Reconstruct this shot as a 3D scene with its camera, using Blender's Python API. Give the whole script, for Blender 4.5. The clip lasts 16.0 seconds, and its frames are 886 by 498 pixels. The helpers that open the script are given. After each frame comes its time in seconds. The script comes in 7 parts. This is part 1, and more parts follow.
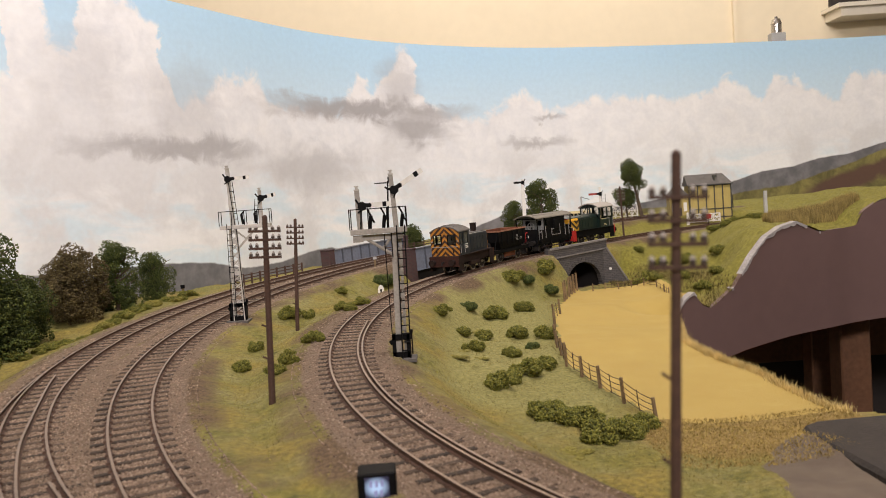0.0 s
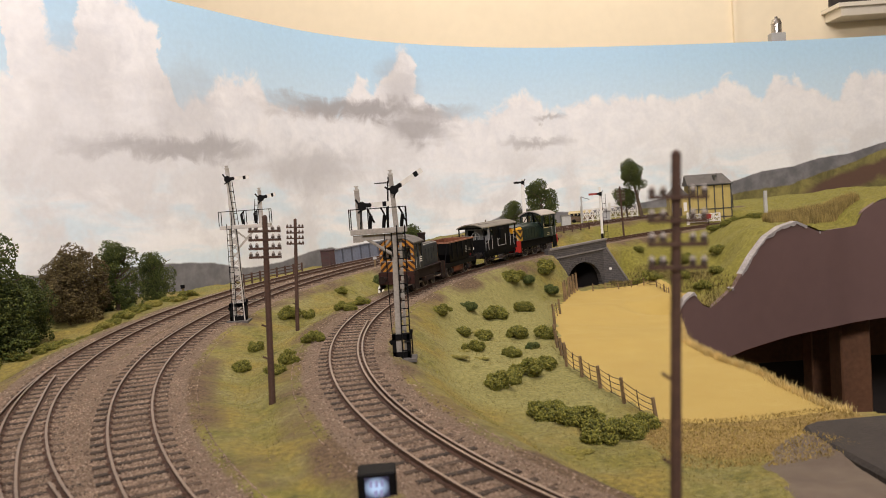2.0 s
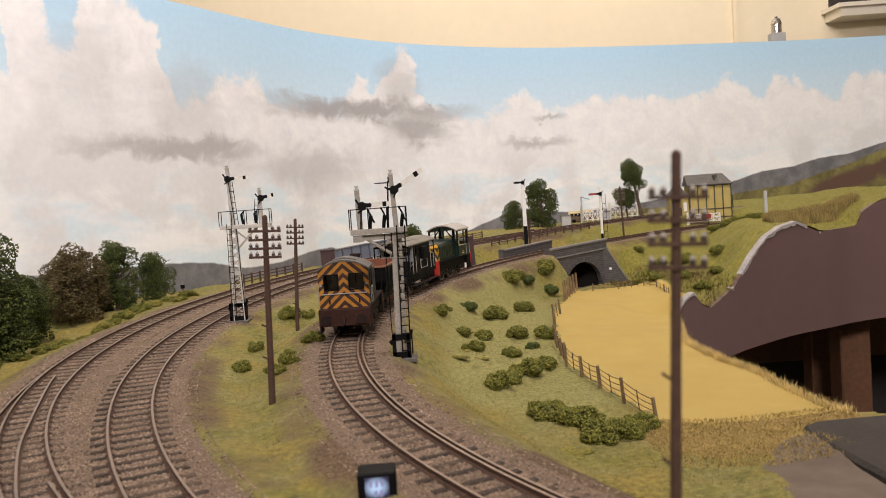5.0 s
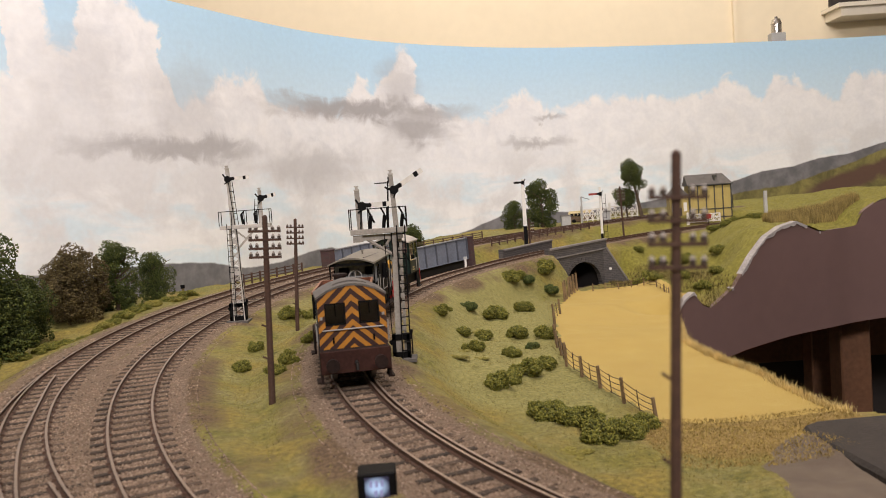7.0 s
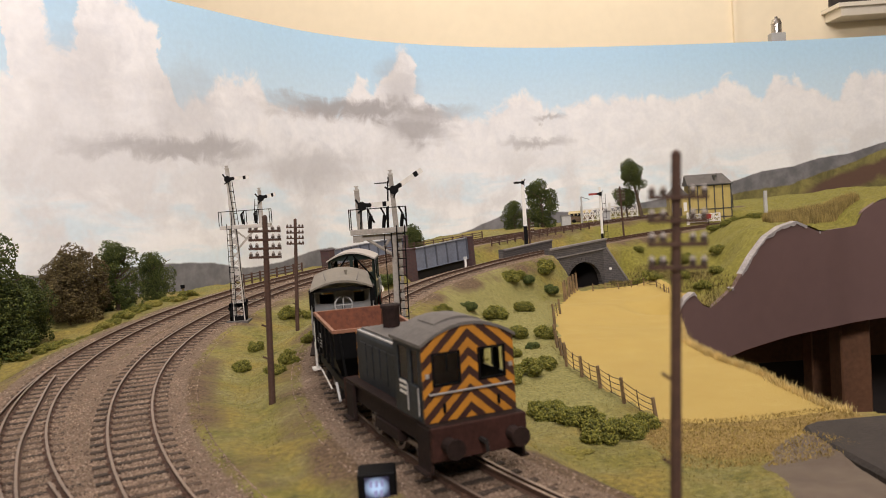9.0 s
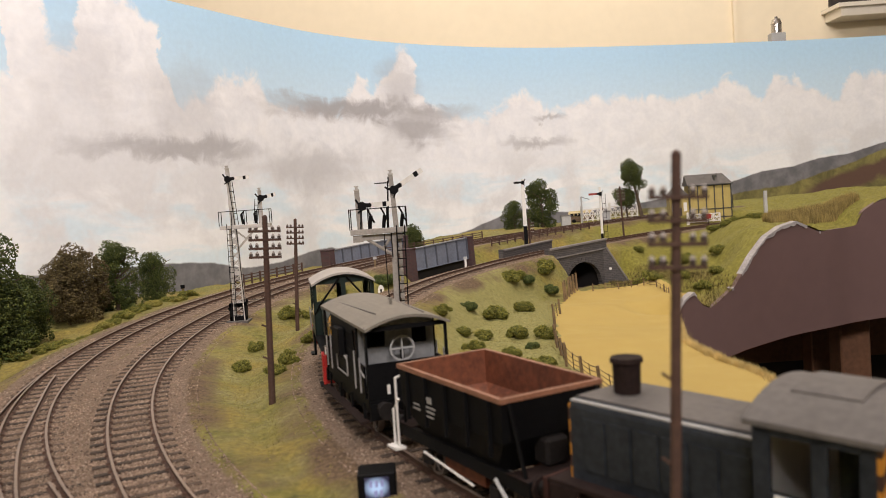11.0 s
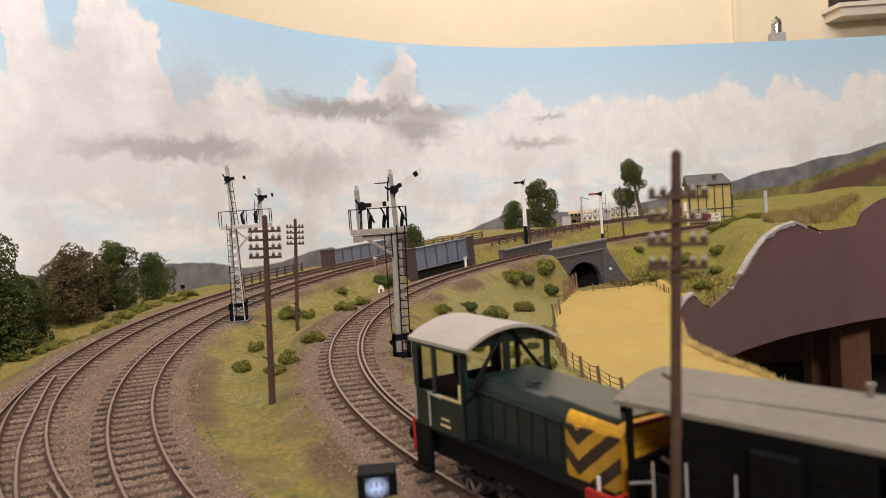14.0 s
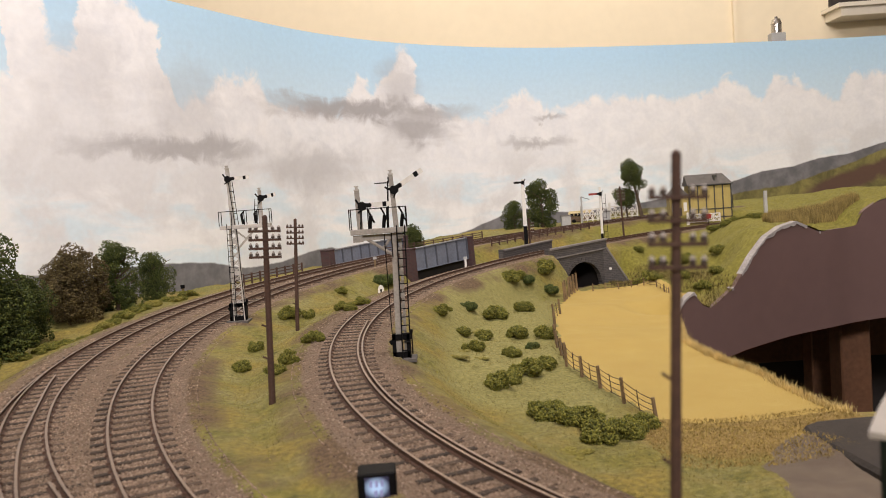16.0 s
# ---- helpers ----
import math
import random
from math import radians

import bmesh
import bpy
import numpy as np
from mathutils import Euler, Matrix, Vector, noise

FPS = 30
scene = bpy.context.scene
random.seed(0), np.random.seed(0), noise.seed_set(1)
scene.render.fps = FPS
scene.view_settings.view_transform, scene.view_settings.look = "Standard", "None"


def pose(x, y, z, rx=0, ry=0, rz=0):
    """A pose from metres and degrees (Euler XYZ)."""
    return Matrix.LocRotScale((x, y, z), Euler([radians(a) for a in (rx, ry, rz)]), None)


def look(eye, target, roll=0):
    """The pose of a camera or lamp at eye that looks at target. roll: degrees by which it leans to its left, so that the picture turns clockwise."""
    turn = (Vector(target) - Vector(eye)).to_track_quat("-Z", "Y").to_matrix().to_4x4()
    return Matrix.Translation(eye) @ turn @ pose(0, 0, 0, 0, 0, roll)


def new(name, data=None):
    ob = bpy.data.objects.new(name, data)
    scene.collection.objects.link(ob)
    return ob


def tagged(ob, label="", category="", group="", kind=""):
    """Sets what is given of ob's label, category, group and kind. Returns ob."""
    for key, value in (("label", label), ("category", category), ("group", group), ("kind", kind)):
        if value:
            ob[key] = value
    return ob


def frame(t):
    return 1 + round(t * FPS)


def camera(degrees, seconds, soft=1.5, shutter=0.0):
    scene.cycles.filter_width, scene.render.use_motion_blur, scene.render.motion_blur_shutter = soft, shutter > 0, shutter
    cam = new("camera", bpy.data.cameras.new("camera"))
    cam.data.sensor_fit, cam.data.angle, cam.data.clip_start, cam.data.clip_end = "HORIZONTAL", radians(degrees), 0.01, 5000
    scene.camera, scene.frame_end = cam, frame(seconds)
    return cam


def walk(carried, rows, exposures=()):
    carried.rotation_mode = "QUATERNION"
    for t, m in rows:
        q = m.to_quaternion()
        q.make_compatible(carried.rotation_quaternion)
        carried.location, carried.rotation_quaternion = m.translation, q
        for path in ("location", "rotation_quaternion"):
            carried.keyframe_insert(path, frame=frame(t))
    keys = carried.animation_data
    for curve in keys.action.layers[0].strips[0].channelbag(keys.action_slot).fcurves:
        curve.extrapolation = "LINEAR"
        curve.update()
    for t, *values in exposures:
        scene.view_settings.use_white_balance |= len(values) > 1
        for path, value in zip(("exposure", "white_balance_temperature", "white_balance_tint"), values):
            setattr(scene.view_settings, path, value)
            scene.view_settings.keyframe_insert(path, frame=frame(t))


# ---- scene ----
# ---- camera ----
cam = camera(56.0, 16.0, soft=0.8)
cam.data.dof.use_dof, cam.data.dof.focus_distance, cam.data.dof.aperture_fstop = True, 0.72, 29.0
EYE = (0.0, 0.0, 0.0968)
LOOK = look(EYE, (0.0, math.cos(radians(3.22)), 0.0968 - math.sin(radians(3.22))), -4.03)
walk(cam, [(0.0, LOOK), (16.0, LOOK)])

# ---- light ----
world = bpy.data.worlds.new("world")
world.use_nodes = True
world.node_tree.nodes["Background"].inputs["Color"].default_value = (1.0, 0.92, 0.82, 1)
world.node_tree.nodes["Background"].inputs["Strength"].default_value = 0.02
scene.world = world
scene.view_settings.exposure = 0.0


def room_lamp(place, target, sx, sy, watts, colour):
    lamp = bpy.data.lights.new("unseen_lamp", "AREA")
    lamp.shape, lamp.size, lamp.size_y, lamp.energy, lamp.color = "RECTANGLE", sx, sy, watts, colour
    ob = new("unseen_lamp", lamp)
    ob.matrix_basis = look(place, target)
    return ob


room_lamp((0.02, 0.36, 1.42), (-0.10, 1.25, 0.72), 1.2, 0.30, 26.0, (1.0, 0.905, 0.890))
# fill lamp added behind the camera, brightens backdrop and fascia
room_lamp((0.20, -1.36, 1.18), (-0.12, 1.25, 0.32), 0.9, 0.30, 34.0, (1.0, 0.905, 0.890))
# lamp added above the far wall just to brighten it
room_lamp((0.45, 1.92, 1.42), (0.45, 2.20, 0.30), 1.6, 0.20, 10.5, (1.0, 0.88, 0.78))


# ---- materials ----
def mat(name, colour, rough=0.7, metal=0.0, var=0.25, scale=60.0, bump=0.2, bscale=None, tint=None, random_piece=False, spec=0.5):
    """Base colour broken up at two scales, with a fine relief."""
    m = bpy.data.materials.new(name)
    m.use_nodes = True
    n, l = m.node_tree.nodes, m.node_tree.links
    b = n["Principled BSDF"]
    b.inputs["Roughness"].default_value, b.inputs["Metallic"].default_value = rough, metal
    b.inputs["Specular IOR Level"].default_value = spec
    co = n.new("ShaderNodeTexCoord")
    n1 = n.new("ShaderNodeTexNoise")
    n1.inputs["Scale"].default_value, n1.inputs["Detail"].default_value = scale, 6
    n2 = n.new("ShaderNodeTexNoise")
    n2.inputs["Scale"].default_value, n2.inputs["Detail"].default_value = scale * 9, 4
    for k in (n1, n2):
        l.new(co.outputs["Object"], k.inputs["Vector"])
    add = n.new("ShaderNodeMath")
    add.operation = "ADD"
    l.new(n1.outputs["Fac"], add.inputs[0])
    l.new(n2.outputs["Fac"], add.inputs[1])
    last = add.outputs[0]
    if random_piece:
        info = n.new("ShaderNodeObjectInfo")
        mul = n.new("ShaderNodeMath")
        mul.operation = "MULTIPLY_ADD"
        l.new(info.outputs["Random"], mul.inputs[0])
        mul.inputs[1].default_value = 0.7
        sub = n.new("ShaderNodeMath")
        sub.operation = "SUBTRACT"
        l.new(last, sub.inputs[0])
        sub.inputs[1].default_value = 0.35
        l.new(sub.outputs[0], mul.inputs[2])
        last = mul.outputs[0]
    ramp = n.new("ShaderNodeMapRange")
    ramp.inputs["From Min"].default_value, ramp.inputs["From Max"].default_value = 0.7, 1.35
    l.new(last, ramp.inputs["Value"])
    mix = n.new("ShaderNodeMix")
    mix.data_type = "RGBA"
    lo = tuple(c * (1 - var) for c in colour)
    hi = tint or tuple(min(1, c * (1 + var)) for c in colour)
    mix.inputs["A"].default_value, mix.inputs["B"].default_value = (*lo, 1), (*hi, 1)
    l.new(ramp.outputs["Result"], mix.inputs["Factor"])
    l.new(mix.outputs["Result"], b.inputs["Base Color"])
    if bump:
        bp = n.new("ShaderNodeBump")
        bp.inputs["Strength"].default_value, bp.inputs["Distance"].default_value = bump, 0.0006
        n3 = n.new("ShaderNodeTexNoise")
        n3.inputs["Scale"].default_value, n3.inputs["Detail"].default_value = bscale or scale * 12, 5
        l.new(co.outputs["Object"], n3.inputs["Vector"])
        l.new(n3.outputs["Fac"], bp.inputs["Height"])
        l.new(bp.outputs["Normal"], b.inputs["Normal"])
    return m


RAIL_SIDE = mat("rusty_rail", (0.085, 0.045, 0.028), 0.75, 0.2, 0.3, 90)
RAIL_TOP = mat("polished_rail_head", (0.30, 0.225, 0.17), 0.42, 0.5, 0.12, 40, 0.05)
SLEEPER = mat("weathered_sleeper", (0.062, 0.041, 0.027), 0.9, 0, 0.5, 120, 0.6, 900, random_piece=True)
BLACK = mat("black_paint", (0.0045, 0.0045, 0.005), 0.6, 0, 0.3, 80, 0.05, spec=0.12)
DARK_METAL = mat("blackened_metal", (0.022, 0.019, 0.018), 0.65, 0.2, 0.3, 120, 0.1, spec=0.25)
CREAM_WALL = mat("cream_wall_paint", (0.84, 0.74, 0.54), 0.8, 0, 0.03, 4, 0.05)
# for unseen walls and ceiling, toned down so less light bounces back
DIM_WALL = mat("fill_cutting_beige", (0.42, 0.36, 0.28), 0.85, 0, 0.05, 4, 0.05)
FASCIA = mat("mauve_fascia_paint", (0.140, 0.086, 0.079), 0.55, 0, 0.06, 7, 0.05)
BARE_EDGE = mat("chipped_plaster_edge", (0.36, 0.335, 0.32), 0.9, 0, 0.3, 60, 0.8)
WOOD = mat("pine_timber", (0.15, 0.07, 0.035), 0.6, 0, 0.3, 18, 0.15)
DARK_FLOOR = mat("dark_floor", (0.028, 0.022, 0.02), 0.8, 0, 0.3, 8, 0.1)


# ---- helpers of this scene ----
def bm_box(bm, x0, x1, y0, y1, z0, z1, mi=0):
    v = [bm.verts.new((x, y, z)) for z in (z0, z1) for y in (y0, y1) for x in (x0, x1)]
    for q in ((0, 2, 3, 1), (4, 5, 7, 6), (0, 1, 5, 4), (2, 6, 7, 3), (0, 4, 6, 2), (1, 3, 7, 5)):
        bm.faces.new([v[i] for i in q]).material_index = mi
    return v


def bm_rod(bm, a, b, r0, r1=None, n=8, mi=0):
    """A rod from a to b, its radius going from r0 to r1."""
    a, b = Vector(a), Vector(b)
    r1 = r0 if r1 is None else r1
    q = (b - a).to_track_quat("Z", "Y")
    rings = []
    for p, r in ((a, r0), (b, r1)):
        rings.append([bm.verts.new(p + q @ Vector((r * math.cos(t), r * math.sin(t), 0))) for t in [2 * math.pi * i / n for i in range(n)]])
    for i in range(n):
        bm.faces.new((rings[0][i], rings[0][(i + 1) % n], rings[1][(i + 1) % n], rings[1][i])).material_index = mi
    bm.faces.new(rings[0][::-1]).material_index = mi
    bm.faces.new(rings[1]).material_index = mi


def bm_prism(bm, outline, x0, x1, axis="x", mi=0):
    """An outline of (u, v) pushed along an axis from x0 to x1."""
    def place(u, v, w):
        return (w, u, v) if axis == "x" else (u, w, v) if axis == "y" else (u, v, w)
    A = [bm.verts.new(place(u, v, x0)) for u, v in outline]
    B = [bm.verts.new(place(u, v, x1)) for u, v in outline]
    n = len(outline)
    for i in range(n):
        bm.faces.new((A[i], A[(i + 1) % n], B[(i + 1) % n], B[i])).material_index = mi
    bm.faces.new(A[::-1]).material_index = mi
    bm.faces.new(B).material_index = mi


def finish(bm, name, materials, bevel=0.0, smooth=False):
    if bevel:
        bmesh.ops.bevel(bm, geom=bm.edges[:], offset=bevel, segments=1, affect="EDGES")
    bmesh.ops.recalc_face_normals(bm, faces=bm.faces)
    me = bpy.data.meshes.new(name)
    bm.to_mesh(me)
    bm.free()
    for m in materials if isinstance(materials, (list, tuple)) else [materials]:
        me.materials.append(m)
    if smooth:
        me.shade_smooth()
    return me


def part(name, bm, material, parent, label="", bevel=0.0, smooth=False):
    ob = new(name, finish(bm, name, material, bevel, smooth))
    ob.parent = parent
    if label:
        ob["label"] = label
    return ob


def thing(name, label, category, group="", kind="", m=None):
    ob = tagged(new(name), label, category, group, kind)
    if m:
        ob.matrix_basis = m
    return ob


def structure(name, bm, material, label="", category="", smooth=False):
    return tagged(new(name, finish(bm, name, material, 0, smooth)), label, category, kind="structure")


# ---- plan of the lines ----
GAUGE = 0.0182
BRANCH = (0.52472, 0.38706, 0.41474, 0.03126, 0.04141, 0.0, 0.00023, 0.00376)
MAIN = (0.45629, 0.55519, 0.63176, -0.04574, 0.03468, -0.0064, 0.00519, 0.00469)
OUTER = (0.3824, 0.38723, 0.28424, 0.14415, 0.02967, 0.0015, -0.00778, 0.0076)


def line_point(c, th, off=0.0):
    r = c[2] + c[3] * th + c[4] * th * th + off
    ph = -math.pi / 2 - th
    return Vector((c[0] + r * math.cos(ph), c[1] + r * math.sin(ph), c[5] + c[6] * th + c[7] * th * th))


def line_table(c, t0, t1, n=900):
    ths = np.linspace(t0, t1, n)
    pts = np.array([line_point(c, t) for t in ths])
    s = np.r_[0, np.cumsum(np.linalg.norm(np.diff(pts, axis=0), axis=1))]
    return ths, pts, s


def at_length(table, s):
    ths, pts, ss = table
    p = Vector([float(np.interp(s, ss, pts[:, k])) for k in range(3)])
    q = Vector([float(np.interp(s + 0.004, ss, pts[:, k])) for k in range(3)])
    o = Vector([float(np.interp(s - 0.004, ss, pts[:, k])) for k in range(3)])
    return p, (q - o).normalized()


T_BRANCH = line_table(BRANCH, -0.9425, 3.06)
T_MAIN = line_table(MAIN, 1.0, 3.14)
T_OUTER = line_table(OUTER, 1.22, 3.24)

# ---- terrain ----
SPOTS = np.array([
    (0.14, 0.45, -.027), (0.15, 0.60, -.027), (0.18, 0.75, -.026), (0.20, 0.90, -.024), (0.19, 1.0, -.022), (0.13, 0.92, -.02),
    (0.10, 0.67, -.02), (0.10, 0.45, -.025), (0.10, 0.33, -.022), (0.16, 0.30, -.022), (0.30, 0.33, -.022), (-0.09, 0.40, -.003),
    (-0.11, 0.60, .005), (-0.10, 0.75, .008), (-0.05, 0.30, -.003), (-0.32, 0.50, -.006), (-0.33, 0.68, .0), (-0.31, 0.85, .012),
    (-0.26, 1.02, .006), (-0.20, 1.15, .004), (-0.17, 1.28, .006), (-0.40, 0.25, -.01), (-0.10, 1.25, .012), (0.30, 1.08, -.004), (0.42, 1.08, .047), (0.42, 0.98, .050), (0.37, 0.945, .046), (0.47, 0.985, .050), (0.51, 1.0, .066),
    (0.55, 1.05, .058), (0.50, 1.25, .048), (0.70, 1.20, .062), (0.75, 1.5, .07), (0.29, 0.93, -.008), (0.30, 1.46, .045), (0.60, 1.52, .06), (0.10, 1.42, .042)])
SPOTS_XY, SPOTS_Z = SPOTS[:, :2], SPOTS[:, 2]


def smooth01(x):
    x = np.clip(x, 0, 1)
    return x * x * (3 - 2 * x)


def nearest(table, X, Y):
    pts = table[1][::4]
    d = np.full(X.shape, 9.0)
    z = np.zeros(X.shape)
    for p in pts:
        e = np.hypot(X - p[0], Y - p[1])
        k = e < d
        d[k], z[k] = e[k], p[2]
    return d, z


# ground cut down in front of the arch and of the girder: two plan points, floor height, run-ins and reach
CUTTINGS = [((0.1400, 1.030), (0.2080, 1.075), -0.0225, (-0.010, 0.014, 0.052, 0.034, 0.10)), ((-0.0350, 0.985), (0.0300, 1.055), 0.0030, (-0.004, 0.010, 0.004, 0.010, 0.060))]


def terrain(X, Y):
    """Height of the ground and the distance to the nearest line, at plan points."""
    w = [1.0 / (((X - x) ** 2 + (Y - y) ** 2) ** 1.5 + 1e-5) for x, y in SPOTS_XY]
    base = sum(k * z for k, z in zip(w, SPOTS_Z)) / sum(w)
    near = np.full(X.shape, 9.0)
    num, den = base * 0.02, np.full(X.shape, 0.02)
    blend = np.zeros(X.shape)
    for table in (T_BRANCH, T_MAIN, T_OUTER):
        d, z = nearest(table, X, Y)
        near = np.minimum(near, d)
        k = 1 - smooth01((d - 0.024) / 0.05)
        num, den = num + (z - 0.0028) * k ** 2 / (d + 0.004), den + k ** 2 / (d + 0.004)
        blend = np.maximum(blend, k)
    z = base * (1 - blend) + blend * num / den
    for (ax, ay), (bx, by), floor, lead in CUTTINGS:
        L = math.hypot(bx - ax, by - ay)
        ux, uy = (bx - ax) / L, (by - ay) / L
        t, n = (X - ax) * ux + (Y - ay) * uy, (X - ax) * uy - (Y - ay) * ux
        w = smooth01((t - lead[0]) / lead[1]) * smooth01((L + lead[2] - t) / lead[3]) * (n > -0.002) * smooth01((lead[4] - n) / lead[4] * 1.6)
        z = z * (1 - w) + np.minimum(z, floor) * w
    return z, near


def ground_at(x, y):
    z, d = terrain(np.array([x]), np.array([y]))
    return float(z[0])


BACK_PLAN = [(-0.62, 0.05), (-0.60, 0.40), (-0.52, 0.78), (-0.35, 1.08), (-0.172, 1.38), (0.05, 1.57), (0.36, 1.69), (0.95, 1.79), (1.45, 1.72), (1.85, 1.45)]
WELL = [(0.228, 0.835), (0.186, 0.649), (0.199, 0.413), (0.26, 0.40), (1.3, 0.40), (1.3, 1.0), (0.75, 1.0), (0.51, 0.965), (0.36, 0.905)]


def spline(points, n):
    """A smooth line through plan points."""
    P = [Vector(p) for p in points]
    P = [2 * P[0] - P[1]] + P + [2 * P[-1] - P[-2]]
    out = []
    for i in range(1, len(P) - 2):
        for k in range(n):
            t = k / n
            a, b, c, d = P[i - 1], P[i], P[i + 1], P[i + 2]
            out.append(0.5 * (2 * b + (c - a) * t + (2 * a - 5 * b + 4 * c - d) * t * t + (3 * b - a - 3 * c + d) * t ** 3))
    return out + [P[-2]]


BACK = spline(BACK_PLAN, 16)


def inside(X, Y, poly):
    r = np.zeros(X.shape, bool)
    j = len(poly) - 1
    for i in range(len(poly)):
        (xi, yi), (xj, yj) = poly[i], poly[j]
        if yi != yj:
            r ^= ((yi > Y) != (yj > Y)) & (X < (xj - xi) * (Y - yi) / (yj - yi) + xi)
        j = i
    return r


def fbm(X, Y, scale, seed):
    return np.array([noise.fractal(Vector((x * scale, y * scale, seed)), 0.8, 2.0, 4) for x, y in zip(X.ravel(), Y.ravel())]).reshape(X.shape)


# fascia board of the far side of the well, its plan and upper edge
FASCIA_LINE = spline([(0.226, 0.835), (0.30, 0.872), (0.36, 0.905), (0.43, 0.938), (0.51, 0.965), (0.75, 1.0), (1.25, 1.0)], 28)
FASCIA_TOPS = [(0, -.038), (.008, -.031), (.019, -.0193), (.0296, -.0135), (.0359, -.0212), (.0423, -.0284), (.0523, -.0325), (.0703, -.0228), (.0872, -.0139), (.0964, -.0041), (.1152, .0152), (.1389, .0339),
               (.1614, .0432), (.1862, .0475), (.2092, .0389), (.2219, .0334), (.2438, .0349), (.2705, .0354), (.2803, .0373), (.2898, .0536), (.3067, .0616), (.3204, .0645), (.5, .07), (1.2, .07)]
WELL = WELL[:6] + [(p.x, p.y) for p in FASCIA_LINE[::-4] if 0.232 < p.x < 1.25]
FASCIA_RUN = np.r_[0, np.cumsum([(b - a).length for a, b in zip(FASCIA_LINE, FASCIA_LINE[1:])])]
FASCIA_EDGE = np.interp(FASCIA_RUN, [a for a, _ in FASCIA_TOPS], [b for _, b in FASCIA_TOPS])


def meet_fascia(X, Y, Z):
    """Bring the ground up or down to the fascia's upper edge along it."""
    d, top = np.full(X.shape, 9.0), np.zeros(X.shape)
    for p, z in zip(FASCIA_LINE, FASCIA_EDGE):
        e = np.hypot(X - p.x, Y - p.y)
        k = e < d
        d[k], top[k] = e[k], z
    w = 1 - smooth01((d - 0.008) / 0.055)
    return Z * (1 - w) + (top - 0.0004) * w


STEP = 0.005
gx, gy = np.arange(-0.66, 1.30, STEP), np.arange(-0.16, 1.80, STEP)
GX, GY = np.meshgrid(gx, gy)
GZ, GD = terrain(GX, GY)
GZ = meet_fascia(GX, GY, GZ)
rough = fbm(GX, GY, 22, 3.0)
GZ = GZ + rough * 0.0035 * smooth01((GD - 0.03) / 0.03) * np.where((GX > 0.088) & (GX < 0.25) & (GY > 0.42) & (GY < 1.0), 0.25, 1.0)
grown = [(p.x * 1.0 + (p.x - 0.4) * 0.02, p.y + 0.015) for p in BACK]
table_area = grown + [(1.90, -0.2), (-0.66, -0.2)]
keep = inside(GX, GY, table_area) & ~inside(GX, GY, WELL)


def strip(a, b, t0, t1, n0, n1):
    """Plan outline of a strip beside the line a-b; n counts away from the camera's side."""
    a, b = Vector(a), Vector(b)
    u = (b - a).normalized()
    v = Vector((-u.y, u.x))
    return [tuple(a + u * t + v * n) for t, n in ((t0, n0), (t1, n0), (t1, n1), (t0, n1))]


keep &= ~inside(GX, GY, strip((0.1400, 1.030), (0.2080, 1.075), 0.0105, 0.0755, -0.001, 0.056))
keep &= ~inside(GX, GY, strip((-0.0350, 0.985), (0.0300, 1.055), 0.002, 0.092, -0.001, 0.030))


def snap_to(poly, X, Y, reach):
    """Draw points that lie near an outline onto it."""
    best, bx, by = np.full(X.shape, reach), X.copy(), Y.copy()
    for (x0, y0), (x1, y1) in zip(poly, poly[1:] + poly[:1]):
        t = np.clip(((X - x0) * (x1 - x0) + (Y - y0) * (y1 - y0)) / ((x1 - x0) ** 2 + (y1 - y0) ** 2), 0, 1)
        px, py = x0 + t * (x1 - x0), y0 + t * (y1 - y0)
        d = np.hypot(X - px, Y - py)
        k = d < best
        best[k], bx[k], by[k] = d[k], px[k], py[k]
    return bx, by


gone = ~keep
rim = keep & (np.roll(gone, 1, 0) | np.roll(gone, -1, 0) | np.roll(gone, 1, 1) | np.roll(gone, -1, 1) | np.roll(np.roll(gone, 1, 0), 1, 1) | np.roll(np.roll(gone, -1, 0), -1, 1) | np.roll(np.roll(gone, -1, 0), 1, 1) | np.roll(np.roll(gone, 1, 0), -1, 1))
SX, SY = snap_to(WELL, GX, GY, STEP * 1.5)
GX, GY = np.where(rim, SX, GX), np.where(rim, SY, GY)
FIELD = [(0.112, 0.425), (0.100, 0.473), (0.093, 0.507), (0.083, 0.58), (0.089, 0.669), (0.102, 0.80), (0.131, 0.918), (0.150, 0.985), (0.176, 1.02), (0.25, 1.01), (0.25, 0.83), (0.20, 0.649), (0.22, 0.425)]


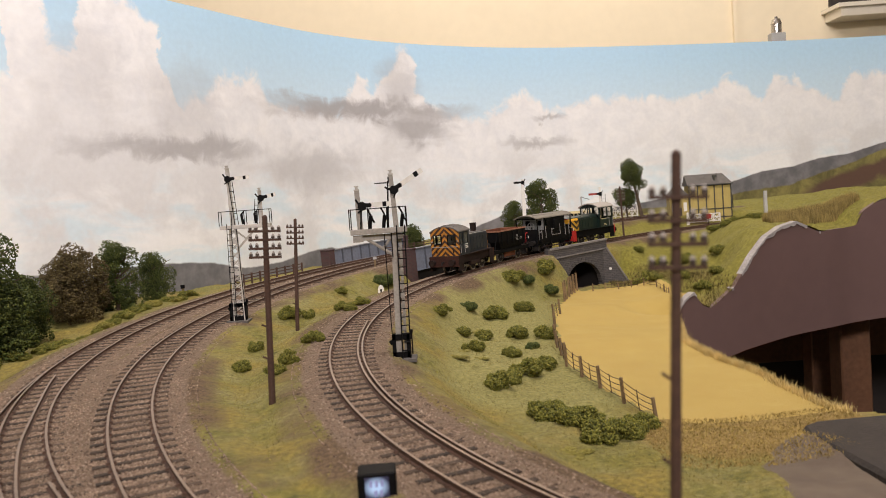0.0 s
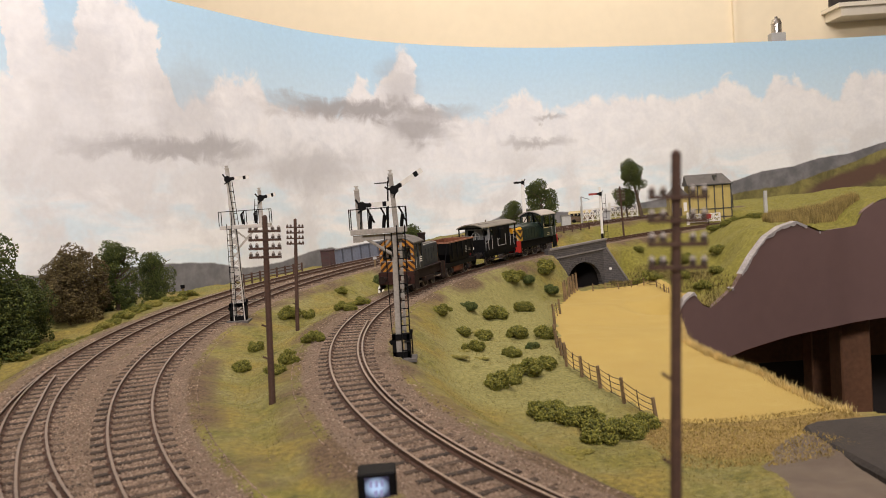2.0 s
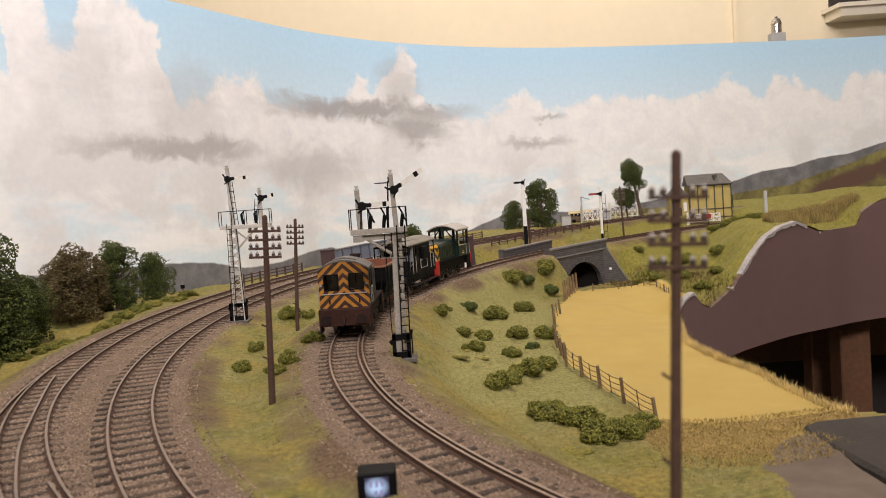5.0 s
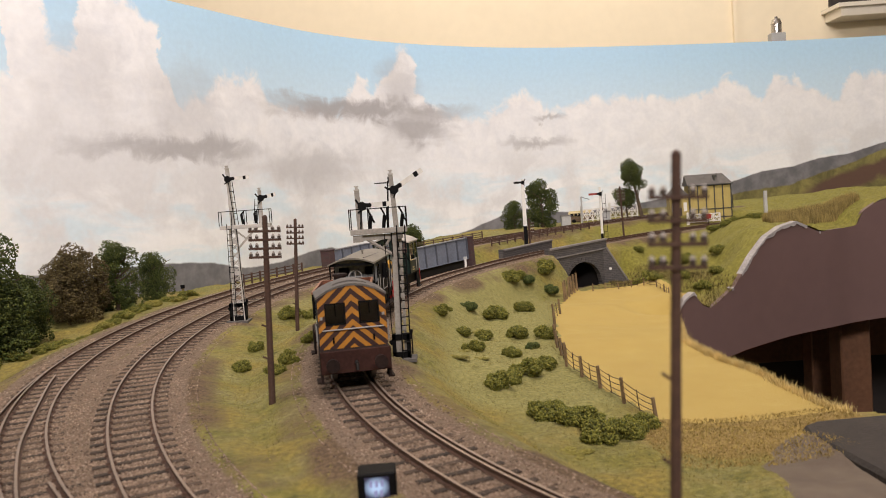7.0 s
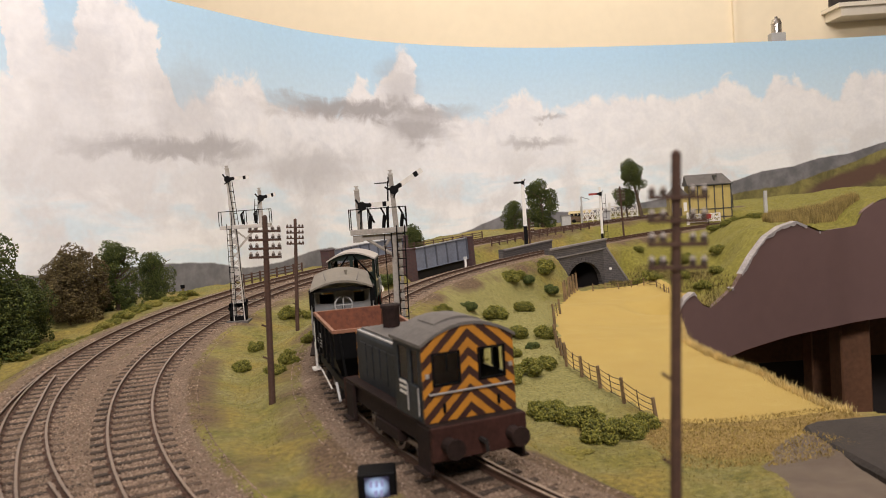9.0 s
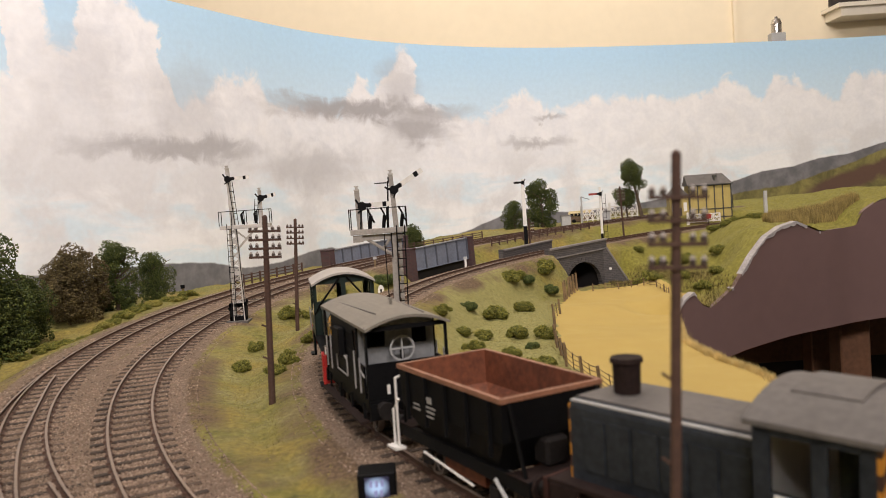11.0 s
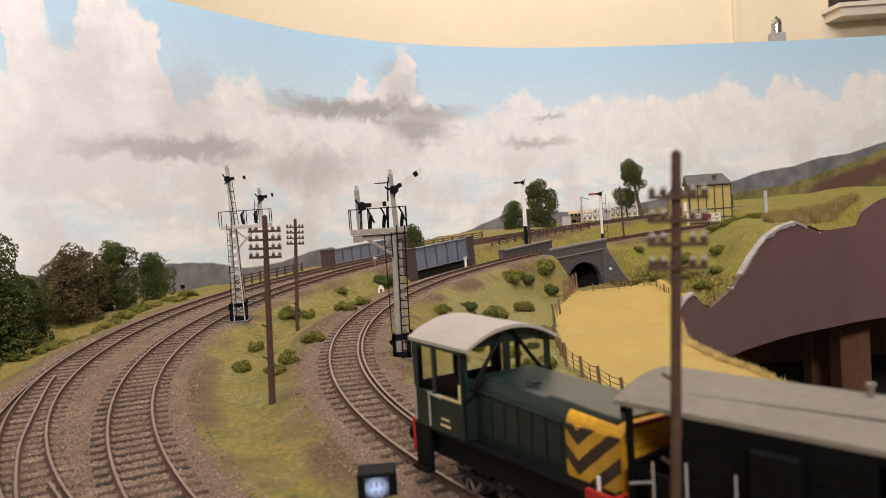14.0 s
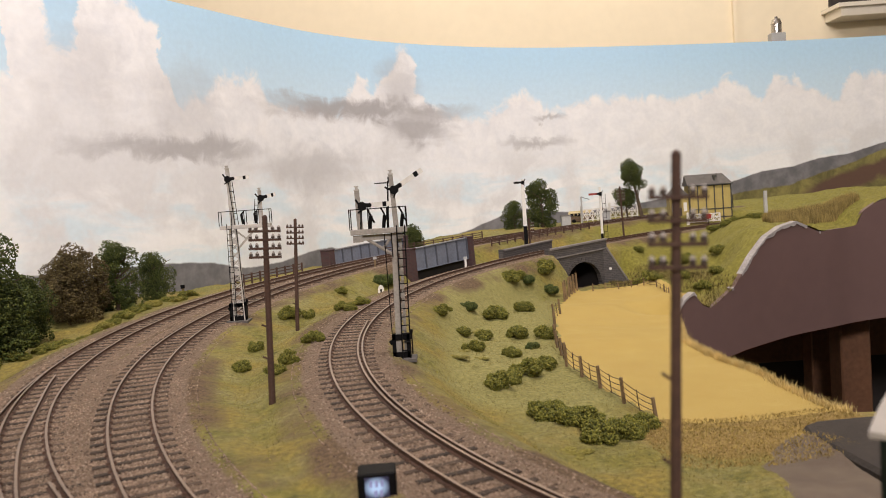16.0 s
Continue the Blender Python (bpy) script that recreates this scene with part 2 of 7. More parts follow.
def ground_material():
    m = bpy.data.materials.new("layout_ground")
    m.use_nodes = True
    n, l = m.node_tree.nodes, m.node_tree.links
    b = n["Principled BSDF"]
    b.inputs["Roughness"].default_value = 0.95
    co = n.new("ShaderNodeTexCoord")

    def nz(scale, detail=5, rough_=0.6):
        k = n.new("ShaderNodeTexNoise")
        k.inputs["Scale"].default_value, k.inputs["Detail"].default_value, k.inputs["Roughness"].default_value = scale, detail, rough_
        l.new(co.outputs["Object"], k.inputs["Vector"])
        return k.outputs["Fac"]

    def ramp(fac, stops):
        k = n.new("ShaderNodeValToRGB")
        e = k.color_ramp.elements
        while len(e) < len(stops):
            e.new(0.5)
        for q, (p, c) in zip(e, stops):
            q.position, q.color = p, (*c, 1)
        l.new(fac, k.inputs["Fac"])
        return k.outputs["Color"]

    def mix(fac, a, c, mode="MIX"):
        k = n.new("ShaderNodeMix")
        k.data_type, k.blend_type = "RGBA", mode
        l.new(fac, k.inputs["Factor"])
        l.new(a, k.inputs["A"])
        l.new(c, k.inputs["B"])
        return k.outputs["Result"]

    def mask(name, wob, lo, hi, amount=0.5):
        at = n.new("ShaderNodeAttribute")
        at.attribute_name = name
        k = n.new("ShaderNodeMath")
        k.operation = "MULTIPLY_ADD"
        l.new(wob, k.inputs[0])
        k.inputs[1].default_value = amount
        l.new(at.outputs["Fac"], k.inputs[2])
        r = n.new("ShaderNodeMapRange")
        r.inputs["From Min"].default_value, r.inputs["From Max"].default_value = lo + amount / 2, hi + amount / 2
        l.new(k.outputs[0], r.inputs["Value"])
        return r.outputs["Result"]

    g1 = ramp(nz(240, 6), [(0.3, (0.060, 0.060, 0.010)), (0.5, (0.178, 0.162, 0.030)), (0.72, (0.30, 0.268, 0.060))])
    g2 = ramp(nz(420, 6), [(0.3, (0.11, 0.098, 0.03)), (0.55, (0.26, 0.235, 0.078)), (0.75, (0.38, 0.335, 0.155))])
    g3 = ramp(nz(330, 6), [(0.3, (0.14, 0.11, 0.028)), (0.6, (0.29, 0.225, 0.045)), (0.8, (0.36, 0.29, 0.08))])
    grass = mix(ramp(nz(26, 5), [(0.40, (0, 0, 0)), (0.60, (1, 1, 1))]), g1, g2)
    grass = mix(ramp(nz(17, 4), [(0.45, (0, 0, 0)), (0.60, (1, 1, 1))]), grass, g3)
    stone = ramp(nz(900, 3, 0.8), [(0.28, (0.032, 0.020, 0.013)), (0.45, (0.145, 0.100, 0.066)), (0.6, (0.275, 0.198, 0.138)), (0.75, (0.47, 0.37, 0.285))])
    stone = mix(nz(14, 3), stone, ramp(nz(700, 4), [(0.3, (0.09, 0.06, 0.04)), (0.7, (0.30, 0.212, 0.14))]))
    straw = ramp(nz(34, 8, 0.6), [(0.3, (0.455, 0.325, 0.088)), (0.6, (0.48, 0.350, 0.098)), (0.8, (0.515, 0.385, 0.118))])
    earth = ramp(nz(500, 5, 0.75), [(0.3, (0.045, 0.027, 0.014)), (0.5, (0.125, 0.080, 0.042)), (0.7, (0.22, 0.15, 0.080))])
    road = ramp(nz(40, 6), [(0.3, (0.120, 0.090, 0.066)), (0.7, (0.185, 0.145, 0.105))])
    wob = nz(90, 5)
    meadow = ramp(nz(300, 6), [(0.3, (0.130, 0.120, 0.018)), (0.55, (0.225, 0.203, 0.034)), (0.75, (0.31, 0.27, 0.060))])
    pale = ramp(nz(380, 6), [(0.3, (0.16, 0.15, 0.042)), (0.55, (0.28, 0.258, 0.085)), (0.75, (0.38, 0.345, 0.135))])
    grass = mix(mask("meadow", wob, 0.4, 0.7, 0.5), grass, meadow)
    grass = mix(mask("pale", nz(20, 5), 0.3, 0.8, 0.8), grass, pale)
    col = mix(mask("earth", wob, 0.35, 0.75, 0.6), grass, earth)
    ochre = ramp(nz(450, 5, 0.75), [(0.3, (0.15, 0.095, 0.028)), (0.5, (0.27, 0.185, 0.055)), (0.7, (0.39, 0.285, 0.10))])
    col = mix(mask("ochre", wob, 0.3, 0.6, 0.5), col, ochre)
    col = mix(mask("straw", nz(300, 3), 0.45, 0.55, 0.4), col, straw)
    col = mix(mask("roadway", wob, 0.4, 0.6, 0.35), col, road)
    col = mix(mask("ballast", wob, 0.4, 0.6, 0.5), col, stone)
    l.new(col, b.inputs["Base Color"])
    bp = n.new("ShaderNodeBump")
    bp.inputs["Strength"].default_value, bp.inputs["Distance"].default_value = 0.8, 0.0012
    l.new(nz(800, 4, 0.8), bp.inputs["Height"])
    l.new(bp.outputs["Normal"], b.inputs["Normal"])
    return m


def grid_mesh(name, X, Y, Z, ok, attributes, material):
    rows, cols = X.shape
    ids = np.full(X.shape, -1)
    ids[ok] = np.arange(ok.sum())
    verts = np.stack([X[ok], Y[ok], Z[ok]], 1)
    q = np.stack([ids[:-1, :-1], ids[:-1, 1:], ids[1:, 1:], ids[1:, :-1]], -1).reshape(-1, 4)
    q = q[(q >= 0).all(1)]
    me = bpy.data.meshes.new(name)
    me.from_pydata(verts.tolist(), [], q.tolist())
    for key, val in attributes.items():
        me.attributes.new(key, "FLOAT", "POINT").data.foreach_set("value", val[ok].astype(np.float32))
    me.materials.append(material)
    me.shade_smooth()
    return new(name, me)


straw_mask = inside(GX, GY, FIELD).astype(float)
road_mask = inside(GX, GY, [(0.115, 0.20), (0.128, 0.345), (0.15, 0.375), (0.4, 0.385), (0.4, 0.2)]).astype(float)
front_earth = np.clip(1 - np.hypot((GX - 0.145) / 0.075, (GY - 0.405) / 0.060), 0, 1) * 2.2
side_earth = smooth01((0.054 - GD) / 0.018) * (0.60 + 0.55 * fbm(GX, GY, 16, 9.0))
side_earth = np.maximum(side_earth, np.exp(-((GX + 0.055) / 0.050) ** 2 - ((GY - 0.325) / 0.035) ** 2) * (0.62 + 0.9 * fbm(GX, GY, 26, 4.0)))
meadow_mask = smooth01((GX - 0.20) / 0.06) * smooth01((GY - 0.84) / 0.08)
pale_mask = smooth01((GX + 0.02) / 0.03) * smooth01((0.12 - GX) / 0.03) * smooth01((GY - 0.40) / 0.10) * smooth01((1.0 - GY) / 0.1)
GROUND = ground_material()
ground = grid_mesh("ground", GX, GY, GZ, keep, {"ballast": 1 - smooth01((GD - 0.020) / 0.012), "straw": straw_mask, "roadway": road_mask, "meadow": meadow_mask, "pale": pale_mask,
                                                "ochre": front_earth, "earth": side_earth}, GROUND)
tagged(ground, "model landscape with ballasted trackbed, olive grass and straw field", "ground", kind="structure")


# ---- backdrop ----
BACK_TOP = 0.384


def wall_along(name, line, z0, tops, thick, material, attributes=True):
    """A board that follows a plan line; tops gives its upper edge."""
    bm = bmesh.new()
    uvl = bm.loops.layers.uv.new("UVMap")
    run = [0.0]
    for a, b in zip(line, line[1:]):
        run.append(run[-1] + (b - a).length)
    cols = []
    for i, p in enumerate(line):
        t = (line[min(i + 1, len(line) - 1)] - line[max(i - 1, 0)]).normalized()
        nrm = Vector((-t.y, t.x)) * thick
        top = tops(i, run[i]) if callable(tops) else tops
        cols.append([bm.verts.new((p.x, p.y, z0(i, run[i]) if callable(z0) else z0)), bm.verts.new((p.x, p.y, top)),
                     bm.verts.new((p.x + nrm.x, p.y + nrm.y, top)), bm.verts.new((p.x + nrm.x, p.y + nrm.y, z0(i, run[i]) if callable(z0) else z0))])
    for i in range(len(line) - 1):
        a, b = cols[i], cols[i + 1]
        for k in range(4):
            f = bm.faces.new((a[k], b[k], b[(k + 1) % 4], a[(k + 1) % 4]))
            for lp in f.loops:
                j = i if lp.vert in a else i + 1
                lp[uvl].uv = (run[j], lp.vert.co.z)
            f.smooth = k in (0, 2)
    bm.faces.new(cols[0])
    bm.faces.new(cols[-1][::-1])
    bm.normal_update()
    for e in bm.edges:
        e.smooth = len(e.link_faces) == 2 and e.link_faces[0].smooth and e.link_faces[1].smooth
    return tagged(new(name, finish(bm, name, material)), kind="structure")


CLOUD_TOPS = [(0.80, .27), (0.880, .275), (0.905, .40), (0.943, .31), (0.968, .30), (0.99, .40), (1.055, .385), (1.09, .35), (1.113, .255), (1.213, .304), (1.279, .306), (1.306, .271), (1.46, .268), (1.502, .328),
              (1.532, .285), (1.60, .385), (1.627, .37), (1.655, .276), (1.772, .252), (1.876, .302), (1.929, .262), (2.035, .292), (2.147, .282), (2.261, .289), (2.327, .322),
              (2.389, .272), (2.443, .317), (2.506, .29), (2.569, .265), (2.609, .314), (2.70, .31)]
HILL_TOPS = [(0.80, .05), (1.079, .043), (1.158, .036), (1.226, .021), (1.302, .024), (1.382, .035), (1.422, .036), (1.46, .023), (1.589, .027), (1.666, .032), (1.73, .04), (1.795, .06), (1.847, .075),
             (1.945, .060), (2.045, .060), (2.108, .066), (2.198, .080), (2.328, .099), (2.393, .115), (2.459, .12), (2.524, .134), (2.588, .139), (2.674, .16), (2.9, .17)]
SLOPE_TOPS = [(0.80, -.2), (1.9, .0), (1.944, .046), (2.196, .058), (2.326, .073), (2.457, .084), (2.522, .103), (2.587, .118), (2.673, .146), (2.9, .16)]
GREY_PATCHES = [(1.125, .192, .141, .016, .75), (1.51, .263, .21, .019, .9), (1.633, .232, .075, .027, .8), (1.378, .168, .11, .035, .45), (1.887, .198, .074, .012, .65), (1.921, .246, .037, .008, .6),
                (1.596, .31, .042, .055, .4), (1.131, .25, .07, .06, .3), (0.98, .28, .06, .07, .25)]


def backdrop_material():
    """A sky painted on board: blue above, cumulus below an uneven top line, grey cloud bases, hills along the foot."""
    m = bpy.data.materials.new("painted_sky_backdrop")
    m.use_nodes = True
    n, l = m.node_tree.nodes, m.node_tree.links
    b = n["Principled BSDF"]
    b.inputs["Roughness"].default_value = 0.55
    uv, sep = n.new("ShaderNodeUVMap"), n.new("ShaderNodeSeparateXYZ")
    l.new(uv.outputs["UV"], sep.inputs[0])
    U, V = sep.outputs["X"], sep.outputs["Y"]

    def op(kind, a, c=None, e=None):
        k = n.new("ShaderNodeMath")
        k.operation = kind
        for i, v in enumerate((a, c, e)):
            if v is None:
                continue
            if isinstance(v, (int, float)):
                k.inputs[i].default_value = v
            else:
                l.new(v, k.inputs[i])
        return k.outputs[0]

    def nz(scale, detail, rough_=0.55, warp=0.0):
        k = n.new("ShaderNodeTexNoise")
        k.inputs["Scale"].default_value, k.inputs["Detail"].default_value, k.inputs["Roughness"].default_value, k.inputs["Distortion"].default_value = scale, detail, rough_, warp
        l.new(uv.outputs["UV"], k.inputs["Vector"])
        return k.outputs["Fac"]

    warp_noise = nz(11, 5, 0.6)

    def level(points, smooth=True, bend=0.0):
        """Height as a function of the run along the board, held in a ramp."""
        k = n.new("ShaderNodeValToRGB")
        k.color_ramp.interpolation = "B_SPLINE" if smooth else "LINEAR"
        e = k.color_ramp.elements
        while len(e) < len(points):
            e.new(0.5)
        for q, (p, z) in zip(e, points):
            g = (z + 0.2) / 0.7
            q.position, q.color = p / 3.0, (g, g, g, 1)
        l.new(op("DIVIDE", op("ADD", U, op("MULTIPLY_ADD", warp_noise, bend, -bend / 2)), 3.0), k.inputs["Fac"])
        return op("MULTIPLY_ADD", k.outputs["Color"], 0.7, -0.2)

    def soft(x, lo, hi):
        k = n.new("ShaderNodeMapRange")
        k.interpolation_type = "SMOOTHSTEP"
        k.inputs["From Min"].default_value, k.inputs["From Max"].default_value = lo, hi
        l.new(x, k.inputs["Value"])
        return k.outputs["Result"]

    def mix(fac, a, c):
        k = n.new("ShaderNodeMix")
        k.data_type = "RGBA"
        for sock, v in (("Factor", fac), ("A", a), ("B", c)):
            if isinstance(v, tuple):
                k.inputs[sock].default_value = (*v, 1)
            elif isinstance(v, float):
                k.inputs[sock].default_value = v
            else:
                l.new(v, k.inputs[sock])
        return k.outputs["Result"]

    mp, st = n.new("ShaderNodeMapping"), n.new("ShaderNodeTexNoise")
    mp.inputs["Scale"].default_value = (9, 34, 1)
    l.new(uv.outputs["UV"], mp.inputs["Vector"])
    l.new(mp.outputs["Vector"], st.inputs["Vector"])
    st.inputs["Scale"].default_value, st.inputs["Detail"].default_value, st.inputs["Distortion"].default_value = 1.0, 6, 0.5
    streak = st.outputs["Fac"]
    big, mid, fine = nz(9, 5, 0.6, 0.4), nz(26, 6, 0.6, 0.6), nz(120, 4)
    blue = mix(soft(V, 0.18, 0.40), (0.74, 0.88, 0.97), (0.50, 0.75, 0.96))
    wob = op("ADD", op("MULTIPLY_ADD", big, 0.05, -0.025), op("MULTIPLY_ADD", mid, 0.06, -0.03))
    depth = op("SUBTRACT", op("ADD", level(CLOUD_TOPS, False, 0.10), wob), V)
    cloud = soft(depth, -0.006, 0.016)
    white = mix(soft(mid, 0.25, 0.75), (0.84, 0.855, 0.885), (0.95, 0.955, 0.965))
    lower = mix(soft(streak, 0.40, 0.66), (0.95, 0.96, 0.97), (0.76, 0.88, 0.955))
    white = mix(soft(V, 0.19, 0.12), white, lower)
    white = mix(op("MULTIPLY", soft(depth, 0.05, 0.14), soft(big, 0.42, 0.62)), white, (0.80, 0.805, 0.82))
    col = mix(cloud, blue, white)
    for u, v, ru, rv, strength in GREY_PATCHES:
        du, dv = op("DIVIDE", op("ADD", op("SUBTRACT", U, u), op("MULTIPLY_ADD", mid, 0.05, -0.025)), ru), op("DIVIDE", op("ADD", op("SUBTRACT", V, v), op("MULTIPLY_ADD", mid, 0.06, -0.03)), rv)
        d = op("SQRT", op("ADD", op("MULTIPLY", du, du), op("MULTIPLY", dv, dv)))
        d = op("ADD", d, op("MULTIPLY_ADD", streak, 1.3, -0.65))
        col = mix(op("MULTIPLY", soft(d, 1.45, 0.25), strength), col, (0.40, 0.39, 0.40))
    hills = soft(op("SUBTRACT", op("ADD", level(HILL_TOPS, False), op("MULTIPLY_ADD", mid, 0.006, -0.003)), V), -0.001, 0.002)
    hill = mix(soft(nz(30, 6), 0.35, 0.7), (0.14, 0.14, 0.15), (0.24, 0.235, 0.245))
    col = mix(hills, col, hill)
    slope = soft(op("SUBTRACT", op("ADD", level(SLOPE_TOPS, False), op("MULTIPLY_ADD", mid, 0.012, -0.006)), V), -0.001, 0.003)
    grass = mix(soft(nz(22, 6, 0.7, 0.5), 0.35, 0.68), (0.13, 0.115, 0.045), (0.30, 0.265, 0.09))
    tilt = op("SUBTRACT", V, op("MULTIPLY_ADD", op("SUBTRACT", U, 2.598), 0.30, 0.085))
    scar = op("MULTIPLY", soft(op("ABSOLUTE", op("ADD", tilt, op("MULTIPLY_ADD", mid, 0.03, -0.015))), 0.026, 0.012), soft(op("ADD", U, op("MULTIPLY_ADD", mid, 0.06, -0.03)), 2.46, 2.53))
    grass = mix(scar, grass, (0.13, 0.075, 0.055))
    col = mix(slope, col, grass)
    shade = mix(soft(fine, 0.2, 0.8), (0.94, 0.94, 0.94), (1.0, 1.0, 1.0))
    k = n.new("ShaderNodeMix")
    k.data_type, k.blend_type = "RGBA", "MULTIPLY"
    k.inputs["Factor"].default_value = 1.0
    l.new(col, k.inputs["A"])
    l.new(shade, k.inputs["B"])
    l.new(k.outputs["Result"], b.inputs["Base Color"])
    return m


backdrop = wall_along("backdrop", BACK, -0.10, BACK_TOP, 0.004, backdrop_material())
tagged(backdrop, "curved board painted with cumulus sky and blue-grey hills", "backdrop")

# ---- room ----
bm = bmesh.new()
bm_box(bm, -1.6, 2.6, 2.25, 2.35, -0.95, 1.5)
structure("wall_north", bm, CREAM_WALL, "cream painted plaster wall", "wall")
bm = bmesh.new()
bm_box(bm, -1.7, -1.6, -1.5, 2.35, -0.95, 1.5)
structure("wall_west", bm, DIM_WALL, "unseen beige wall, darkened to cut bounced light", "wall")
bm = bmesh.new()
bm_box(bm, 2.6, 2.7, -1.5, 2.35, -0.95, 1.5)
structure("wall_east", bm, DIM_WALL, "unseen beige wall, darkened to cut bounced light", "wall")
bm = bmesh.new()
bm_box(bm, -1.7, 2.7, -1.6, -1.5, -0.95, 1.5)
structure("wall_south", bm, DIM_WALL, "unseen beige wall, darkened to cut bounced light", "wall")
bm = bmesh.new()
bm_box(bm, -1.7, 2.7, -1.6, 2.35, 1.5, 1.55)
structure("ceiling", bm, DIM_WALL, "unseen beige ceiling, darkened to cut bounced light", "ceiling")
bm = bmesh.new()
bm_box(bm, -1.7, 2.7, -1.6, 2.35, -1.0, -0.95)
structure("floor", bm, DARK_FLOOR, "dark floor below the layout", "floor")

fascia = wall_along("fascia", FASCIA_LINE, lambda i, s: float(np.interp(s, [0, .058, .10, .17, .23, .31], [-.098, -.089, -.083, -.078, -.0764, -.0737])), lambda i, s: float(np.interp(s, [a for a, _ in FASCIA_TOPS], [b for _, b in FASCIA_TOPS])), 0.005, FASCIA)
tagged(fascia, "mauve painted fascia board with a chipped pale upper edge", "fascia board")


# ---- track ----
def sweep(bm, table, s0, s1, off, prof, mats, step=0.006):
    """A rail profile (across, up) pushed along a line."""
    n = max(2, int((s1 - s0) / step))
    prev = None
    for i in range(n + 1):
        p, t = at_length(table, s0 + (s1 - s0) * i / n)
        side = Vector((t.y, -t.x, 0)).normalized()
        o = off(i / n) if callable(off) else off
        ring = [bm.verts.new(p + side * (o + u) + Vector((0, 0, v))) for u, v in prof]
        if prev:
            for k in range(len(prof)):
                bm.faces.new((prev[k], prev[(k + 1) % len(prof)], ring[(k + 1) % len(prof)], ring[k])).material_index = mats[k]
        else:
            bm.faces.new(ring)
        prev = ring
    bm.faces.new(prev[::-1])


RAIL = [(-0.0013, -0.0022), (0.0013, -0.0022), (0.0004, -0.0017), (0.0004, -0.0006), (0.00055, -0.0005), (0.00055, 0), (-0.00055, 0), (-0.00055, -0.0005), (-0.0004, -0.0006), (-0.0004, -0.0017)]
RAIL_MATS = [0, 0, 0, 0, 0, 1, 0, 0, 0, 0]


def sleeper_mesh(length):
    bm = bmesh.new()
    bm_box(bm, -length / 2, length / 2, -0.0016, 0.0016, -0.0020, 0)
    return finish(bm, "sleeper", SLEEPER, 0.00025)


def track(name, table, s0, s1, label, left=0.0, right=0.0):
    tr = thing(name, label, "railway track", kind="structure")
    for sgn in (-1, 1):
        bm = bmesh.new()
        sweep(bm, table, s0, s1, sgn * (GAUGE / 2 + 0.00055), RAIL, RAIL_MATS)
        part("rail", bm, [RAIL_SIDE, RAIL_TOP], tr)
    me = sleeper_mesh(0.0335)
    count = 0
    s = s0 + 0.004
    chairs = bmesh.new()
    while s < s1 - 0.004 and count < 300:
        p, t = at_length(table, s)
        yaw = math.atan2(t.y, t.x) - math.pi / 2
        m = Matrix.Translation(p + Vector((0, 0, -0.0023))) @ Matrix.Rotation(yaw + random.uniform(-0.02, 0.02), 4, "Z")
        ob = new("sleeper", me)
        ob.parent, ob.matrix_basis = tr, m
        for sgn in (-1, 1):
            c = m @ Vector((sgn * (GAUGE / 2 + 0.00055), 0, 0))
            side = m.to_3x3() @ Vector((1, 0, 0))
            al = m.to_3x3() @ Vector((0, 1, 0))
            q = [c + side * a + al * b for a, b in ((-.0022, -.0009), (.0022, -.0009), (.0022, .0009), (-.0022, .0009))]
            v = [chairs.verts.new(k) for k in q] + [chairs.verts.new(k * 1.0 + Vector((0, 0, 0.0009)) + (c - k) * 0.25) for k in q]
            for f in ((4, 5, 6, 7), (0, 1, 5, 4), (1, 2, 6, 5), (2, 3, 7, 6), (3, 0, 4, 7)):
                chairs.faces.new([v[i] for i in f])
        count += 1
        s += 0.0104 if count % 3 else 0.0109
    ob = part("rail_chairs", chairs, RAIL_SIDE, tr)
    ob["kind"] = "stuff"
    return tr


branch_track = track("branch_track", T_BRANCH, 0.30, T_BRANCH[2][-1] - 0.01, "weathered single track with timber sleepers and check rail")
main_track = track("main_track", T_MAIN, 0.0, T_MAIN[2][-1] - 0.01, "weathered inner main line track on pale ballast")
outer_track = track("outer_track", T_OUTER, 0.0, T_OUTER[2][-1] - 0.01, "weathered outer main line track on pale ballast")


# ---- train ----
SPEED = 0.0702


def glass_material(name, colour, rough=0.05):
    m = bpy.data.materials.new(name)
    m.use_nodes = True
    b = m.node_tree.nodes["Principled BSDF"]
    b.inputs["Base Color"].default_value = (*colour, 1)
    b.inputs["Transmission Weight"].default_value, b.inputs["Roughness"].default_value, b.inputs["IOR"].default_value = 1.0, rough, 1.1
    return m


